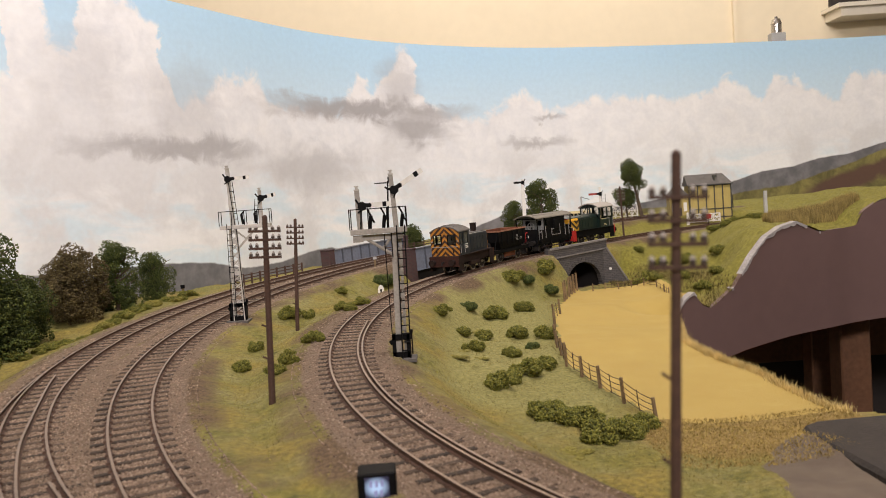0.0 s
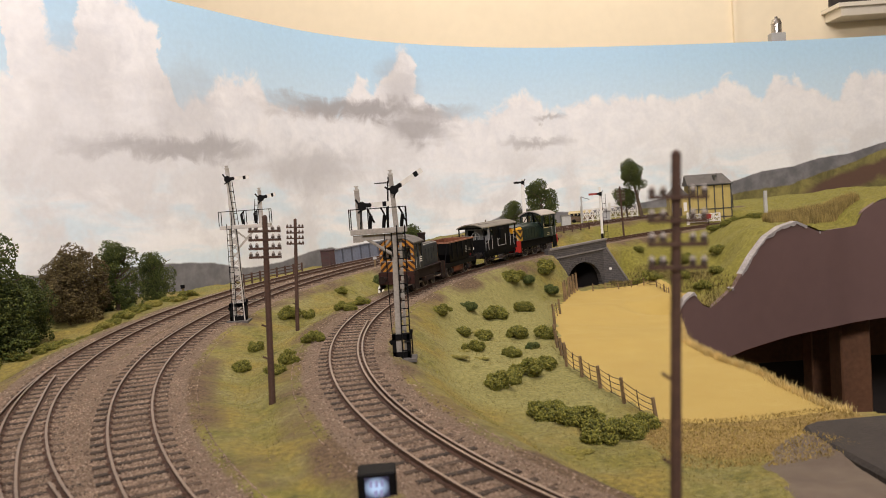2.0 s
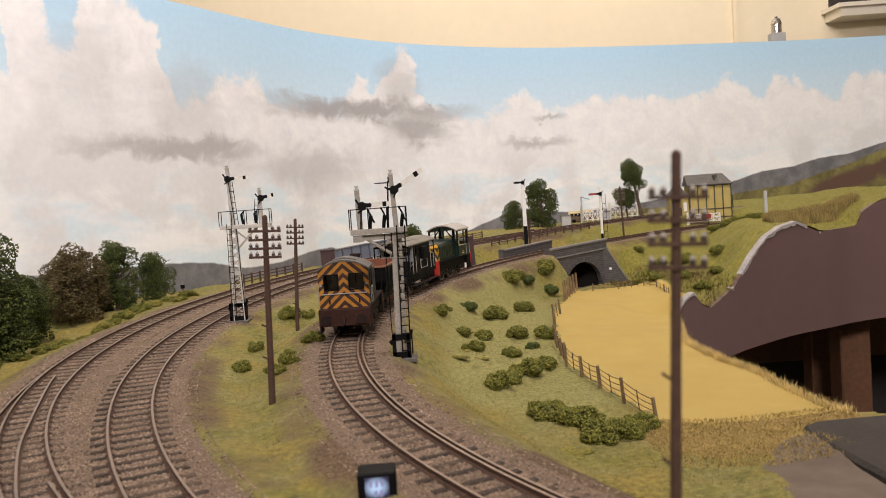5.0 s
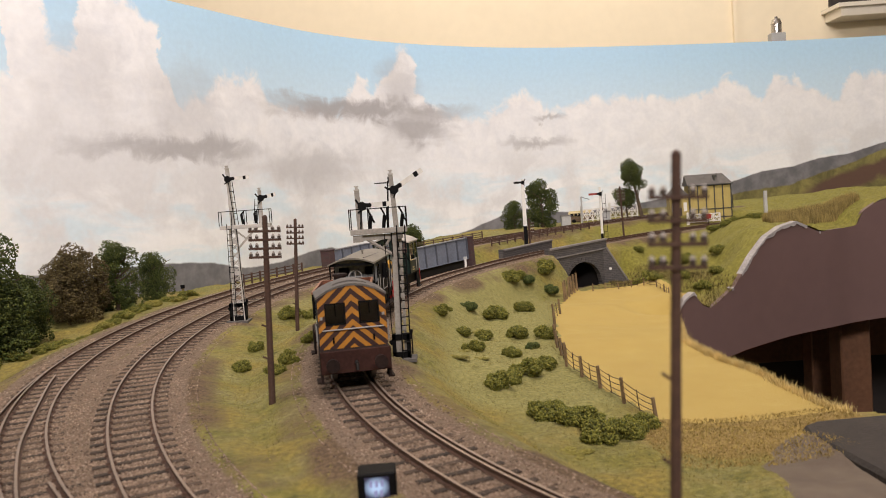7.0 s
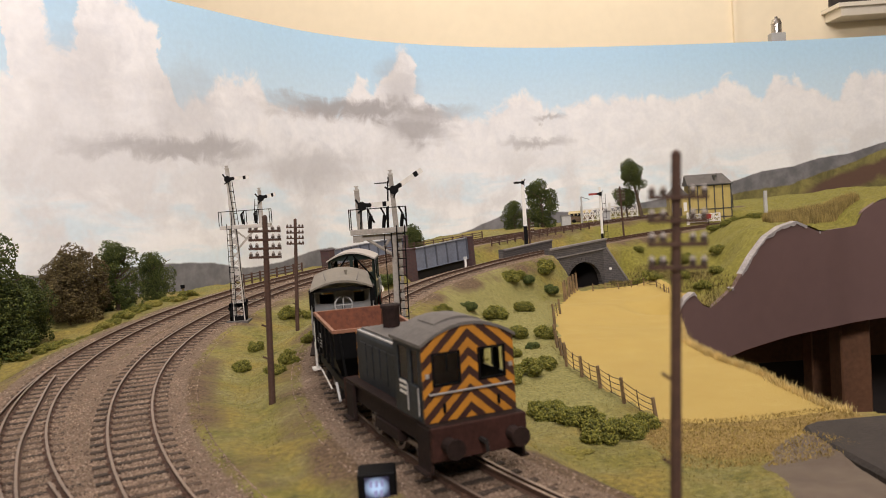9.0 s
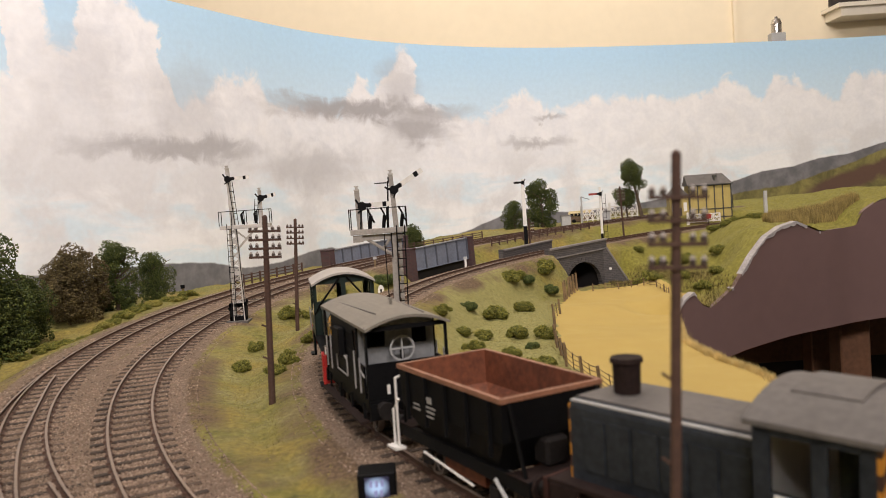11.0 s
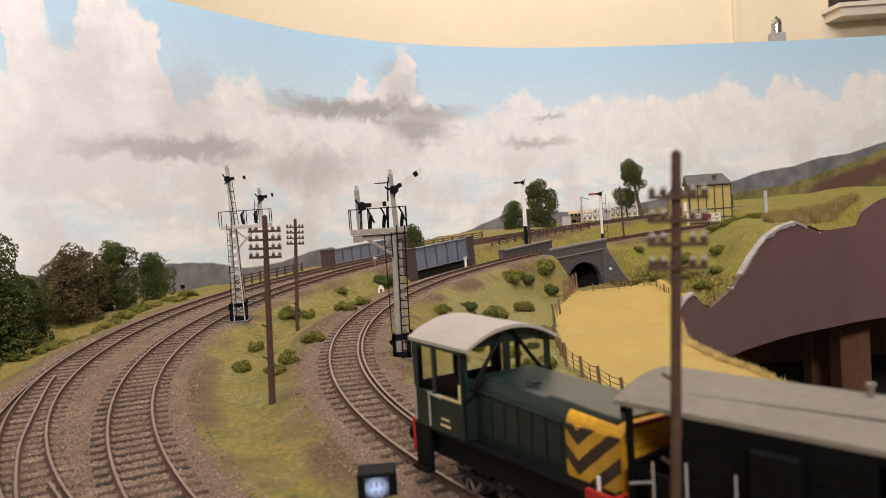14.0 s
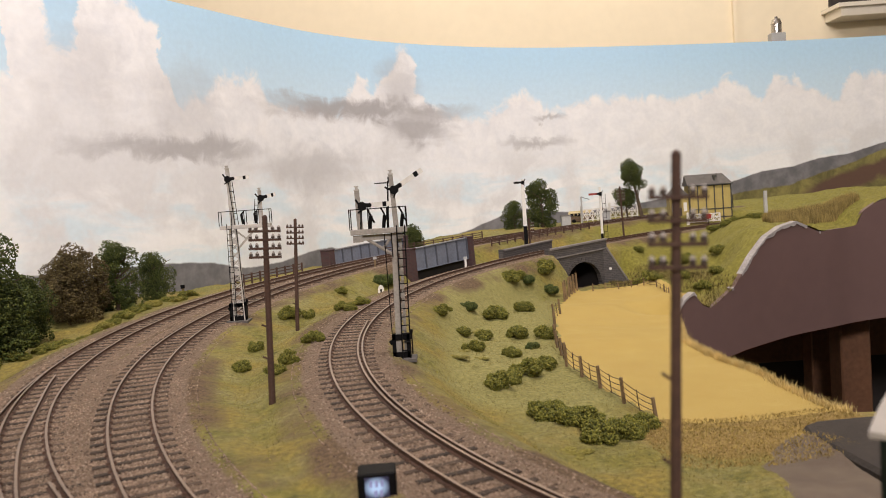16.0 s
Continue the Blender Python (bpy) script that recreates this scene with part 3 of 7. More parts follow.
def stripe_material(name, bright, dark, period, slope, shift, flip=1.0, across="Y"):
    """Chevrons: bright and dark bands that fall away from the middle."""
    m = bpy.data.materials.new(name)
    m.use_nodes = True
    n, l = m.node_tree.nodes, m.node_tree.links
    b = n["Principled BSDF"]
    b.inputs["Roughness"].default_value = 0.5
    co, sep = n.new("ShaderNodeTexCoord"), n.new("ShaderNodeSeparateXYZ")
    l.new(co.outputs["Object"], sep.inputs[0])

    def op(kind, a, c=None, e=None):
        k = n.new("ShaderNodeMath")
        k.operation = kind
        for i, v in enumerate((a, c, e)):
            if v is None:
                continue
            if isinstance(v, (int, float)):
                k.inputs[i].default_value = v
            else:
                l.new(v, k.inputs[i])
        return k.outputs[0]

    side = op("ABSOLUTE", sep.outputs["Y"] if across == "Y" else op("SUBTRACT", sep.outputs["X"], 0.0300))
    v = op("MULTIPLY_ADD", side, slope * flip, sep.outputs["Z"])
    nz = n.new("ShaderNodeTexNoise")
    nz.inputs["Scale"].default_value, nz.inputs["Detail"].default_value = 500, 4
    l.new(co.outputs["Object"], nz.inputs["Vector"])
    v = op("MULTIPLY_ADD", nz.outputs["Fac"], 0.0006, v)
    band = op("GREATER_THAN", op("FRACT", op("DIVIDE", op("ADD", v, shift), period)), 0.5)
    mix, wear = n.new("ShaderNodeMix"), n.new("ShaderNodeMix")
    mix.data_type = wear.data_type = "RGBA"
    l.new(band, mix.inputs["Factor"])
    mix.inputs["A"].default_value, mix.inputs["B"].default_value = (*dark, 1), (*bright, 1)
    n2 = n.new("ShaderNodeTexNoise")
    n2.inputs["Scale"].default_value, n2.inputs["Detail"].default_value = 130, 6
    l.new(co.outputs["Object"], n2.inputs["Vector"])
    l.new(op("MULTIPLY", n2.outputs["Fac"], 0.62), wear.inputs["Factor"])
    l.new(mix.outputs["Result"], wear.inputs["A"])
    wear.inputs["B"].default_value = (0.065, 0.028, 0.019, 1)
    l.new(wear.outputs["Result"], b.inputs["Base Color"])
    return m


BLUE = mat("faded_blue_paint", (0.016, 0.021, 0.029), 0.5, 0, 0.35, 60, 0.08, tint=(0.034, 0.040, 0.048), spec=0.3)
GREEN = mat("dark_green_paint", (0.010, 0.022, 0.018), 0.38, 0, 0.3, 60, 0.06)
GREY_ROOF = mat("weathered_grey_roof", (0.12, 0.11, 0.10), 0.75, 0, 0.22, 50, 0.15)
VAN_ROOF = mat("dusty_grey_van_roof", (0.21, 0.19, 0.155), 0.85, 0, 0.12, 40, 0.15)
CAB_ROOF = mat("pale_grey_cab_roof", (0.40, 0.37, 0.33), 0.7, 0, 0.1, 40, 0.1)
RED_OXIDE = mat("red_oxide_inside", (0.125, 0.036, 0.015), 0.7, 0, 0.3, 45, 0.3, tint=(0.225, 0.072, 0.030))
BUFFER_RED = mat("buffer_beam_red", (0.42, 0.018, 0.016), 0.5, 0, 0.2, 60, 0.05)
WEATHERED = mat("brown_weathered_frame", (0.020, 0.0115, 0.0095), 0.8, 0, 0.4, 70, 0.2, spec=0.2)
BEAM = mat("rust_brown_beam", (0.040, 0.016, 0.012), 0.75, 0, 0.4, 70, 0.2, spec=0.2)
WHITE = mat("white_paint", (0.74, 0.72, 0.67), 0.6, 0, 0.1, 60, 0.05)
PALE_GREY = mat("pale_grey_planks", (0.42, 0.42, 0.41), 0.7, 0, 0.12, 60, 0.1)
CABIN_GREY = mat("grey_cabin_paint", (0.23, 0.235, 0.235), 0.7, 0, 0.15, 60, 0.1)
LETTERING = mat("faded_lettering", (0.30, 0.29, 0.27), 0.7, 0, 0.2, 200, 0.05)
CREAM = mat("cream_inside_paint", (0.66, 0.55, 0.30), 0.6, 0, 0.1, 60, 0.05)
HANDRAIL = mat("dull_white_handrail", (0.30, 0.29, 0.28), 0.6, 0, 0.15, 80, 0.05)
STEEL = mat("wheel_steel", (0.30, 0.27, 0.25), 0.4, 0.8, 0.2, 80, 0.05)
RUST_EDGE = mat("rubbed_rim", (0.27, 0.125, 0.072), 0.6, 0, 0.3, 80, 0.1)
YELLOW = mat("warning_yellow", (0.68, 0.36, 0.02), 0.5, 0, 0.2, 70, 0.08)
WASP = stripe_material("wasp_chevrons", (0.60, 0.255, 0.02), (0.030, 0.010, 0.009), 0.0060, 0.92, 0.0021)
WASP_SIDE = stripe_material("wasp_side_bands", (0.70, 0.40, 0.03), (0.02, 0.017, 0.014), 0.0076, -0.8, 0.002, across="X")
CLEAR = glass_material("cab_glass", (0.93, 0.92, 0.88))


def boxes(name, items, material, parent, label="", bevel=0.0):
    bm = bmesh.new()
    for b in items:
        bm_box(bm, *b)
    return part(name, bm, material, parent, label, bevel)


def rods(name, items, material, parent, label="", n=6):
    bm = bmesh.new()
    for a, b, r in items:
        bm_rod(bm, a, b, r, n=n)
    return part(name, bm, material, parent, label)


def arc_roof(name, x0, x1, half, eave, crown, material, parent, label="", thick=0.0011, n=12):
    """A roof sheet bowed across the vehicle."""
    def rise(y):
        return eave + (crown - eave) * (1 - (y / half) ** 2)
    top = [(-half + 2 * half * i / n) for i in range(n + 1)]
    outline = [(y, rise(y)) for y in top] + [(y, rise(y) - thick) for y in reversed(top)]
    bm = bmesh.new()
    bm_prism(bm, outline, x0, x1)
    return part(name, bm, material, parent, label)


def arched_panel(name, x0, x1, half, z0, eave, crown, openings, material, parent, label=""):
    """An end wall under a bowed roof, with rectangular openings (y0, y1, z0, z1) right through it."""
    ys = sorted({-half, half, *[o[0] for o in openings], *[o[1] for o in openings], *[(-half + half * i / 5) for i in range(11)]})
    zs = sorted({z0, eave, *[o[2] for o in openings], *[o[3] for o in openings]})
    bm = bmesh.new()

    def rise(y):
        return eave + (crown - eave) * (1 - (y / half) ** 2)
    verts, walls = {}, {}

    def at(x, y, z):
        key = (round(x, 6), round(y, 6), round(z, 6))
        if key not in verts:
            verts[key] = bm.verts.new(key)
        return verts[key]
    for y0, y1 in zip(ys, ys[1:]):
        if y1 - y0 < 1e-6:
            continue
        for za, zb in zip(zs, zs[1:]):
            cy, cz = (y0 + y1) / 2, (za + zb) / 2
            if any(o[0] < cy < o[1] and o[2] < cz < o[3] for o in openings):
                continue
            ta, tb = (rise(y0), rise(y1)) if zb == eave else (zb, zb)
            v = [at(*p) for p in ((x0, y0, za), (x0, y1, za), (x0, y1, tb), (x0, y0, ta), (x1, y0, za), (x1, y1, za), (x1, y1, tb), (x1, y0, ta))]
            for q in ((0, 1, 2, 3), (7, 6, 5, 4), (0, 4, 5, 1), (3, 2, 6, 7), (0, 3, 7, 4), (1, 5, 6, 2)):
                face = [v[i] for i in q]
                key = frozenset(face)
                if key in walls:
                    walls.pop(key)
                elif len(key) == 4:
                    walls[key] = face
    for face in walls.values():
        bm.faces.new(face)
    return part(name, bm, material, parent, label)


WHEELS = []


def wheel_mesh(r):
    bm = bmesh.new()
    bm_rod(bm, (0, -0.0011, 0), (0, 0.0011, 0), r, n=24, mi=1)
    bm_rod(bm, (0, -0.0014, 0), (0, 0.0014, 0), r * 0.80, n=24, mi=0)
    bm_rod(bm, (0, -0.0019, 0), (0, 0.0019, 0), r * 0.22, n=10, mi=1)
    for k in range(8):
        a = k * math.pi / 4
        bm_rod(bm, (r * .2 * math.cos(a), -0.0016, r * .2 * math.sin(a)), (r * .8 * math.cos(a), -0.0016, r * .8 * math.sin(a)), r * 0.06, n=4, mi=1)
    return finish(bm, "wheel", [DARK_METAL, STEEL])


def wheels(parent, xs, r, y=0.0096):
    me = wheel_mesh(r)
    for x in xs:
        for sy in (-1, 1):
            w = new("wheel", me)
            w.parent = parent
            WHEELS.append((w, x, sy * y, r))
            w.location = (x, sy * y, r)


def buffers(parent, x, sgn, material, z=0.0135, y=0.0115):
    for sy in (-1, 1):
        bm = bmesh.new()
        bm_rod(bm, (x, sy * y, z), (x + sgn * 0.0035, sy * y, z), 0.0026, 0.0021, n=12)
        bm_rod(bm, (x + sgn * 0.0035, sy * y, z), (x + sgn * 0.0052, sy * y, z), 0.0013, n=10)
        bm_rod(bm, (x + sgn * 0.0052, sy * y, z), (x + sgn * 0.0061, sy * y, z), 0.0033, n=14)
        part("buffer", bm, material, parent)
    rods("coupling_hook", [((x, 0, z), (x + sgn * 0.004, 0, z), 0.0009), ((x + sgn * 0.004, 0, z), (x + sgn * 0.0048, 0, z - 0.003), 0.0007)], DARK_METAL, parent)


def shell(name, x0, x1, half, z0, z1, r, material, parent, label="", drop=0.0):
    """A bonnet: a long casing with rounded shoulders; drop lowers its far end."""
    prof = [(-half, z0), (-half, z1 - r)] + [(-half + r - r * math.cos(a), z1 - r + r * math.sin(a)) for a in [math.pi / 8 * i for i in range(1, 5)]]
    prof += [(half - r + r * math.sin(a), z1 - r + r * math.cos(a)) for a in [math.pi / 8 * i for i in range(1, 5)]] + [(half, z0)]
    bm = bmesh.new()
    bm_prism(bm, prof, x0, x1)
    for v in bm.verts:
        if abs(v.co.x - x1) < 1e-6 and v.co.z > z0 + 1e-5:
            v.co.z -= drop
    return part(name, bm, material, parent, label)


def leading_shunter():
    v = thing("diesel_shunter", "weathered blue diesel shunter with orange wasp stripes on rails", "locomotive", "locomotives of the train")
    boxes("underframe", [(-.041, .043, -.0150, .0150, .0110, .0185), (-.012, .012, -.0158, .0158, .0065, .0110)], WEATHERED, v, "brown-black weathered frame", .0004)
    boxes("footplate", [(-.043, .044, -.0167, .0167, .0185, .0196)], WEATHERED, v)
    for x, s in ((.0440, 1), (-.0442, -1)):
        boxes("buffer_beam", [(x - .0006, x + .0010, -.0170, .0170, .0085, .0195)], BEAM, v, "rust-brown weathered buffer beam", .0003)
        buffers(v, x + s * .001, s, WEATHERED)
    for x0, x1 in ((.033, .043), (-.042, -.033)):
        for sy in (-1, 1):
            boxes("step", [(x0, x1, sy * .0165 - .0006, sy * .0165 + .0006, .0040, .0185), (x0, x1, sy * .0172 - .0018, sy * .0172 + .0012, .0040, .0048)], WEATHERED, v)
    # cab
    wins = [(-.0128, -.0036, .0315, .0415), (.0036, .0128, .0315, .0415)]
    arched_panel("cab_end", .0385, .0395, .0165, .0196, .0450, .0505, wins, WASP, v, "orange and black chevron cab end")
    arched_panel("cab_bulkhead", .0145, .0153, .0165, .0196, .0450, .0505, [(-.0150, -.0125, .040, .0435), (.0125, .0150, .040, .0435)], BLUE, v)
    for sy in (-1, 1):
        y0, y1 = (sy * .0165, sy * .0155) if sy < 0 else (.0155, .0165)
        boxes("cab_side", [(.0153, .0385, y0, y1, .0196, .0312), (.0153, .0180, y0, y1, .0312, .0450), (.0265, .0295, y0, y1, .0312, .0450), (.0355, .0385, y0, y1, .0312, .0450),
                           (.0153, .0385, y0, y1, .0425, .0450)], BLUE, v)
        boxes("side_window", [(.0180, .0265, sy * .0160 - .0001, sy * .0160 + .0001, .0312, .0425), (.0295, .0355, sy * .0160 - .0001, sy * .0160 + .0001, .0312, .0425)], CLEAR, v)
        boxes("cab_door", [(.0290, .0362, sy * .0167 - .0003, sy * .0167 + .0003, .0200, .0310)], BLUE, v, "", .0001)
        rods("handrail", [((.0280, sy * .0174, .022), (.0280, sy * .0174, .031), .0003), ((.0372, sy * .0174, .022), (.0372, sy * .0174, .031), .0003)], HANDRAIL, v)
        # painted emblem on the cab side, plain bars
        boxes("emblem", [(.0190, .0250, sy * .0166 - .0001, sy * .0166 + .0001, z, z + .0009) for z in (.0300, .0282, .0264)], WHITE, v, "white painted emblem")
    for w in wins:
        boxes("cab_window", [(.0388, .0390, w[0], w[1], w[2], w[3])], CLEAR, v)
        bm = bmesh.new()
        for a in ((.0393, .0399, w[0] - .0004, w[0] + .0003, w[2] - .0004, w[3] + .0004), (.0393, .0399, w[1] - .0003, w[1] + .0004, w[2] - .0004, w[3] + .0004),
                  (.0393, .0399, w[0], w[1], w[2] - .0004, w[2] + .0003), (.0393, .0399, w[0], w[1], w[3] - .0003, w[3] + .0004)):
            bm_box(bm, *a)
        part("window_frame", bm, BLACK, v)
        rods("wiper", [((.0400, w[0] * .5 + w[1] * .5, .0418), (.0400, w[0] * .6 + w[1] * .4 + .001, .0355), .0003)], BLACK, v)
    rods("front_handrail", [((.0407, -.0148, .0290), (.0407, .0148, .0290), .00036)] + [((.0393, y, .0290), (.0407, y, .0290), .0003) for y in (-.0146, .0146)], HANDRAIL, v, "pale grey handrail")
    rods("lamp_bracket", [((.0402, y, .0225), (.0402, y, .0255), .0005) for y in (-.0098, .0098)], BLACK, v)
    for s in (-1, 1):
        boxes("marker_light", [(.0394, .0400, s * .0150 - .0006, s * .0150 + .0006, .0342, .0356)], HANDRAIL, v)
    arc_roof("cab_roof", .0128, .0402, .0172, .0452, .0510, GREY_ROOF, v, "weathered grey curved cab roof")
    arc_roof("roof_hatch", .0185, .0325, .0085, .0500, .0518, GREY_ROOF, v)
    boxes("cab_lining", [(.0154, .0158, -.0150, .0150, .0200, .0440)], PALE_GREY, v, "pale grey cab lining")
    boxes("control_desk", [(.030, .037, -.012, .012, .0196, .0290)], BLACK, v)
    # bonnet
    shell("bonnet", .0145, -.0384, .0122, .0196, .0398, .0022, BLUE, v, "faded blue engine casing")
    boxes("bonnet_top", [(-.0380, .0140, -.0100, .0100, .0396, .0402)], GREY_ROOF, v)
    for sy in (-1, 1):
        for i in range(6):
            x = -.034 + i * .0078
            boxes("bonnet_door", [(x, x + .0066, sy * .0123 - .0003, sy * .0123 + .0003, .0225, .0355)], BLUE, v)
        boxes("bonnet_edge", [(-.0384, .0145, sy * .0113 - .0006, sy * .0113 + .0006, .0391, .0396)], PALE_GREY, v)
    bm = bmesh.new()
    bm_box(bm, -.0390, -.0384, -.0122, .0122, .0196, .0385)
    part("radiator_end", bm, WASP, v, "striped radiator end")
    boxes("radiator_grille", [(-.0394, -.0390, -.0085, .0085, .0225 + i * .0014, .0232 + i * .0014) for i in range(9)], BLACK, v)
    bm = bmesh.new()
    bm_rod(bm, (-.030, 0, .0398), (-.030, 0, .0485), .0033, .0036, n=16)
    bm_rod(bm, (-.030, 0, .0480), (-.030, 0, .0492), .0042, .0040, n=16)
    part("exhaust_pipe", bm, WEATHERED, v, "brown exhaust pipe", smooth=False)
    wheels(v, (-.0235, -.001, .0215), .0072)
    for sy in (-1, 1):
        boxes("coupling_rod", [(-.0250, .0230, sy * .0120 - .0004, sy * .0120 + .0004, .0062, .0080)], STEEL, v)
    return v


def hopper_wagon():
    v = thing("hopper_wagon", "black ballast hopper wagon with rusty red empty inside", "wagon")
    L, Wd, z1 = .0316, .0175, .0362
    bm = bmesh.new()

    def ring(hx, hy, z):
        return [bm.verts.new(p) for p in ((-hx, -hy, z), (hx, -hy, z), (hx, hy, z), (-hx, hy, z))]
    rings = [ring(.020, .0125, .0115), ring(.0305, Wd - .0006, .0235), ring(L - .0004, Wd - .0003, z1)]
    for a, b in zip(rings, rings[1:]):
        for i in range(4):
            bm.faces.new((a[i], a[(i + 1) % 4], b[(i + 1) % 4], b[i]))
    bm.faces.new(rings[0][::-1])
    part("body", bm, BLACK, v, "black hopper sides")
    bm = bmesh.new()
    r2 = [ring(L - .0012, Wd - .0011, z1), ring(.0295, Wd - .0016, .0250), ring(.012, .008, .0175)]
    for a, b in zip(r2, r2[1:]):
        for i in range(4):
            bm.faces.new((a[i], b[i], b[(i + 1) % 4], a[(i + 1) % 4]))
    bm.faces.new(r2[2])
    part("hopper_inside", bm, RED_OXIDE, v, "rusty red hopper inside")
    bm = bmesh.new()
    for b in ((-L, L, -Wd - .0003, -Wd + .0011), (-L, L, Wd - .0011, Wd + .0003), (-L - .0003, -L + .0012, -Wd, Wd), (L - .0012, L + .0003, -Wd, Wd)):
        bm_box(bm, b[0], b[1], b[2], b[3], z1 - .0012, z1 + .0002)
    part("rim", bm, RUST_EDGE, v, "rubbed rusty rim")
    for sy in (-1, 1):
        for x in (-.025, -.0125, 0, .0125, .025):
            boxes("rib", [(x - .0006, x + .0006, sy * .0176 - .0006, sy * .0176 + .0006, .0190, .0350)], BLACK, v)
        boxes("lettering", [(-.0210, -.0160, sy * .0177 - .0001, sy * .0177 + .0001, .0235, .0241), (-.0205, -.0165, sy * .0177 - .0001, sy * .0177 + .0001, .0250, .0255),
                            (-.0120, -.0075, sy * .0177 - .0001, sy * .0177 + .0001, .0225, .0230), (-.0118, -.0066, sy * .0177 - .0001, sy * .0177 + .0001, .0240, .0246),
                            (-.0118, -.0060, sy * .0177 - .0001, sy * .0177 + .0001, .0255, .0260), (-.0112, -.0084, sy * .0177 - .0001, sy * .0177 + .0001, .0270, .0290)], LETTERING, v, "faded white lettering panels")
        boxes("solebar", [(-.0385, .0385, sy * .0140 - .0010, sy * .0140 + .0010, .0105, .0145)], BLACK, v)
        boxes("hopper_door", [(-.012, .012, sy * .0110 - .0008, sy * .0110 + .0008, .0050, .0105)], RED_OXIDE, v, "rusty discharge door")
        for x in (-.036, .036):
            rods("end_post", [((x, sy * .0135, .0145), (x * .88, sy * .0150, .0350), .0006)], BLACK, v)
    for x in (-.0395, .0290):
        boxes("end_platform", [(x, x + .0105, -.0150, .0150, .0140, .0148)], WEATHERED, v)
    for x, s in ((.0390, 1), (-.0400, -1)):
        boxes("headstock", [(x, x + .0010, -.0155, .0155, .0095, .0150)], BLACK, v)
        buffers(v, x + (.001 if s > 0 else 0), s, DARK_METAL)
    rods("handrail", [((-.0345, -.0172, .0075), (-.0345, -.0172, .0310), .00045), ((-.0345, -.0172, .0310), (-.0345, -.0140, .0318), .00045), ((-.0375, -.0172, .0075), (-.0375, -.0172, .0200), .00045),
                      ((-.0385, -.0160, .0200), (-.0330, -.0172, .0240), .00045)], WHITE, v, "white end handrail")
    boxes("step_board", [(-.0395, -.0325, -.0195, -.0155, .0066, .0074)], WHITE, v, "white step board")
    boxes("vacuum_cylinder", [(.026, .033, -.004, .004, .0148, .0230)], DARK_METAL, v, "", .001)
    rods("brake_lever", [((-.016, -.0172, .0100), (.014, -.0172, .0075), .0004)], WHITE, v)
    rods("door_lever", [((.0250, -.0165, .0125), (.0330, -.0165, .0060), .0006)], PALE_GREY, v)
    wheels(v, (-.0205, .0205), .0061)
    for x in (-.0205, .0205):
        for sy in (-1, 1):
            boxes("axlebox", [(x - .0022, x + .0022, sy * .0135 - .0012, sy * .0135 + .0012, .0042, .0085)], DARK_METAL, v, "", .0004)
    return v


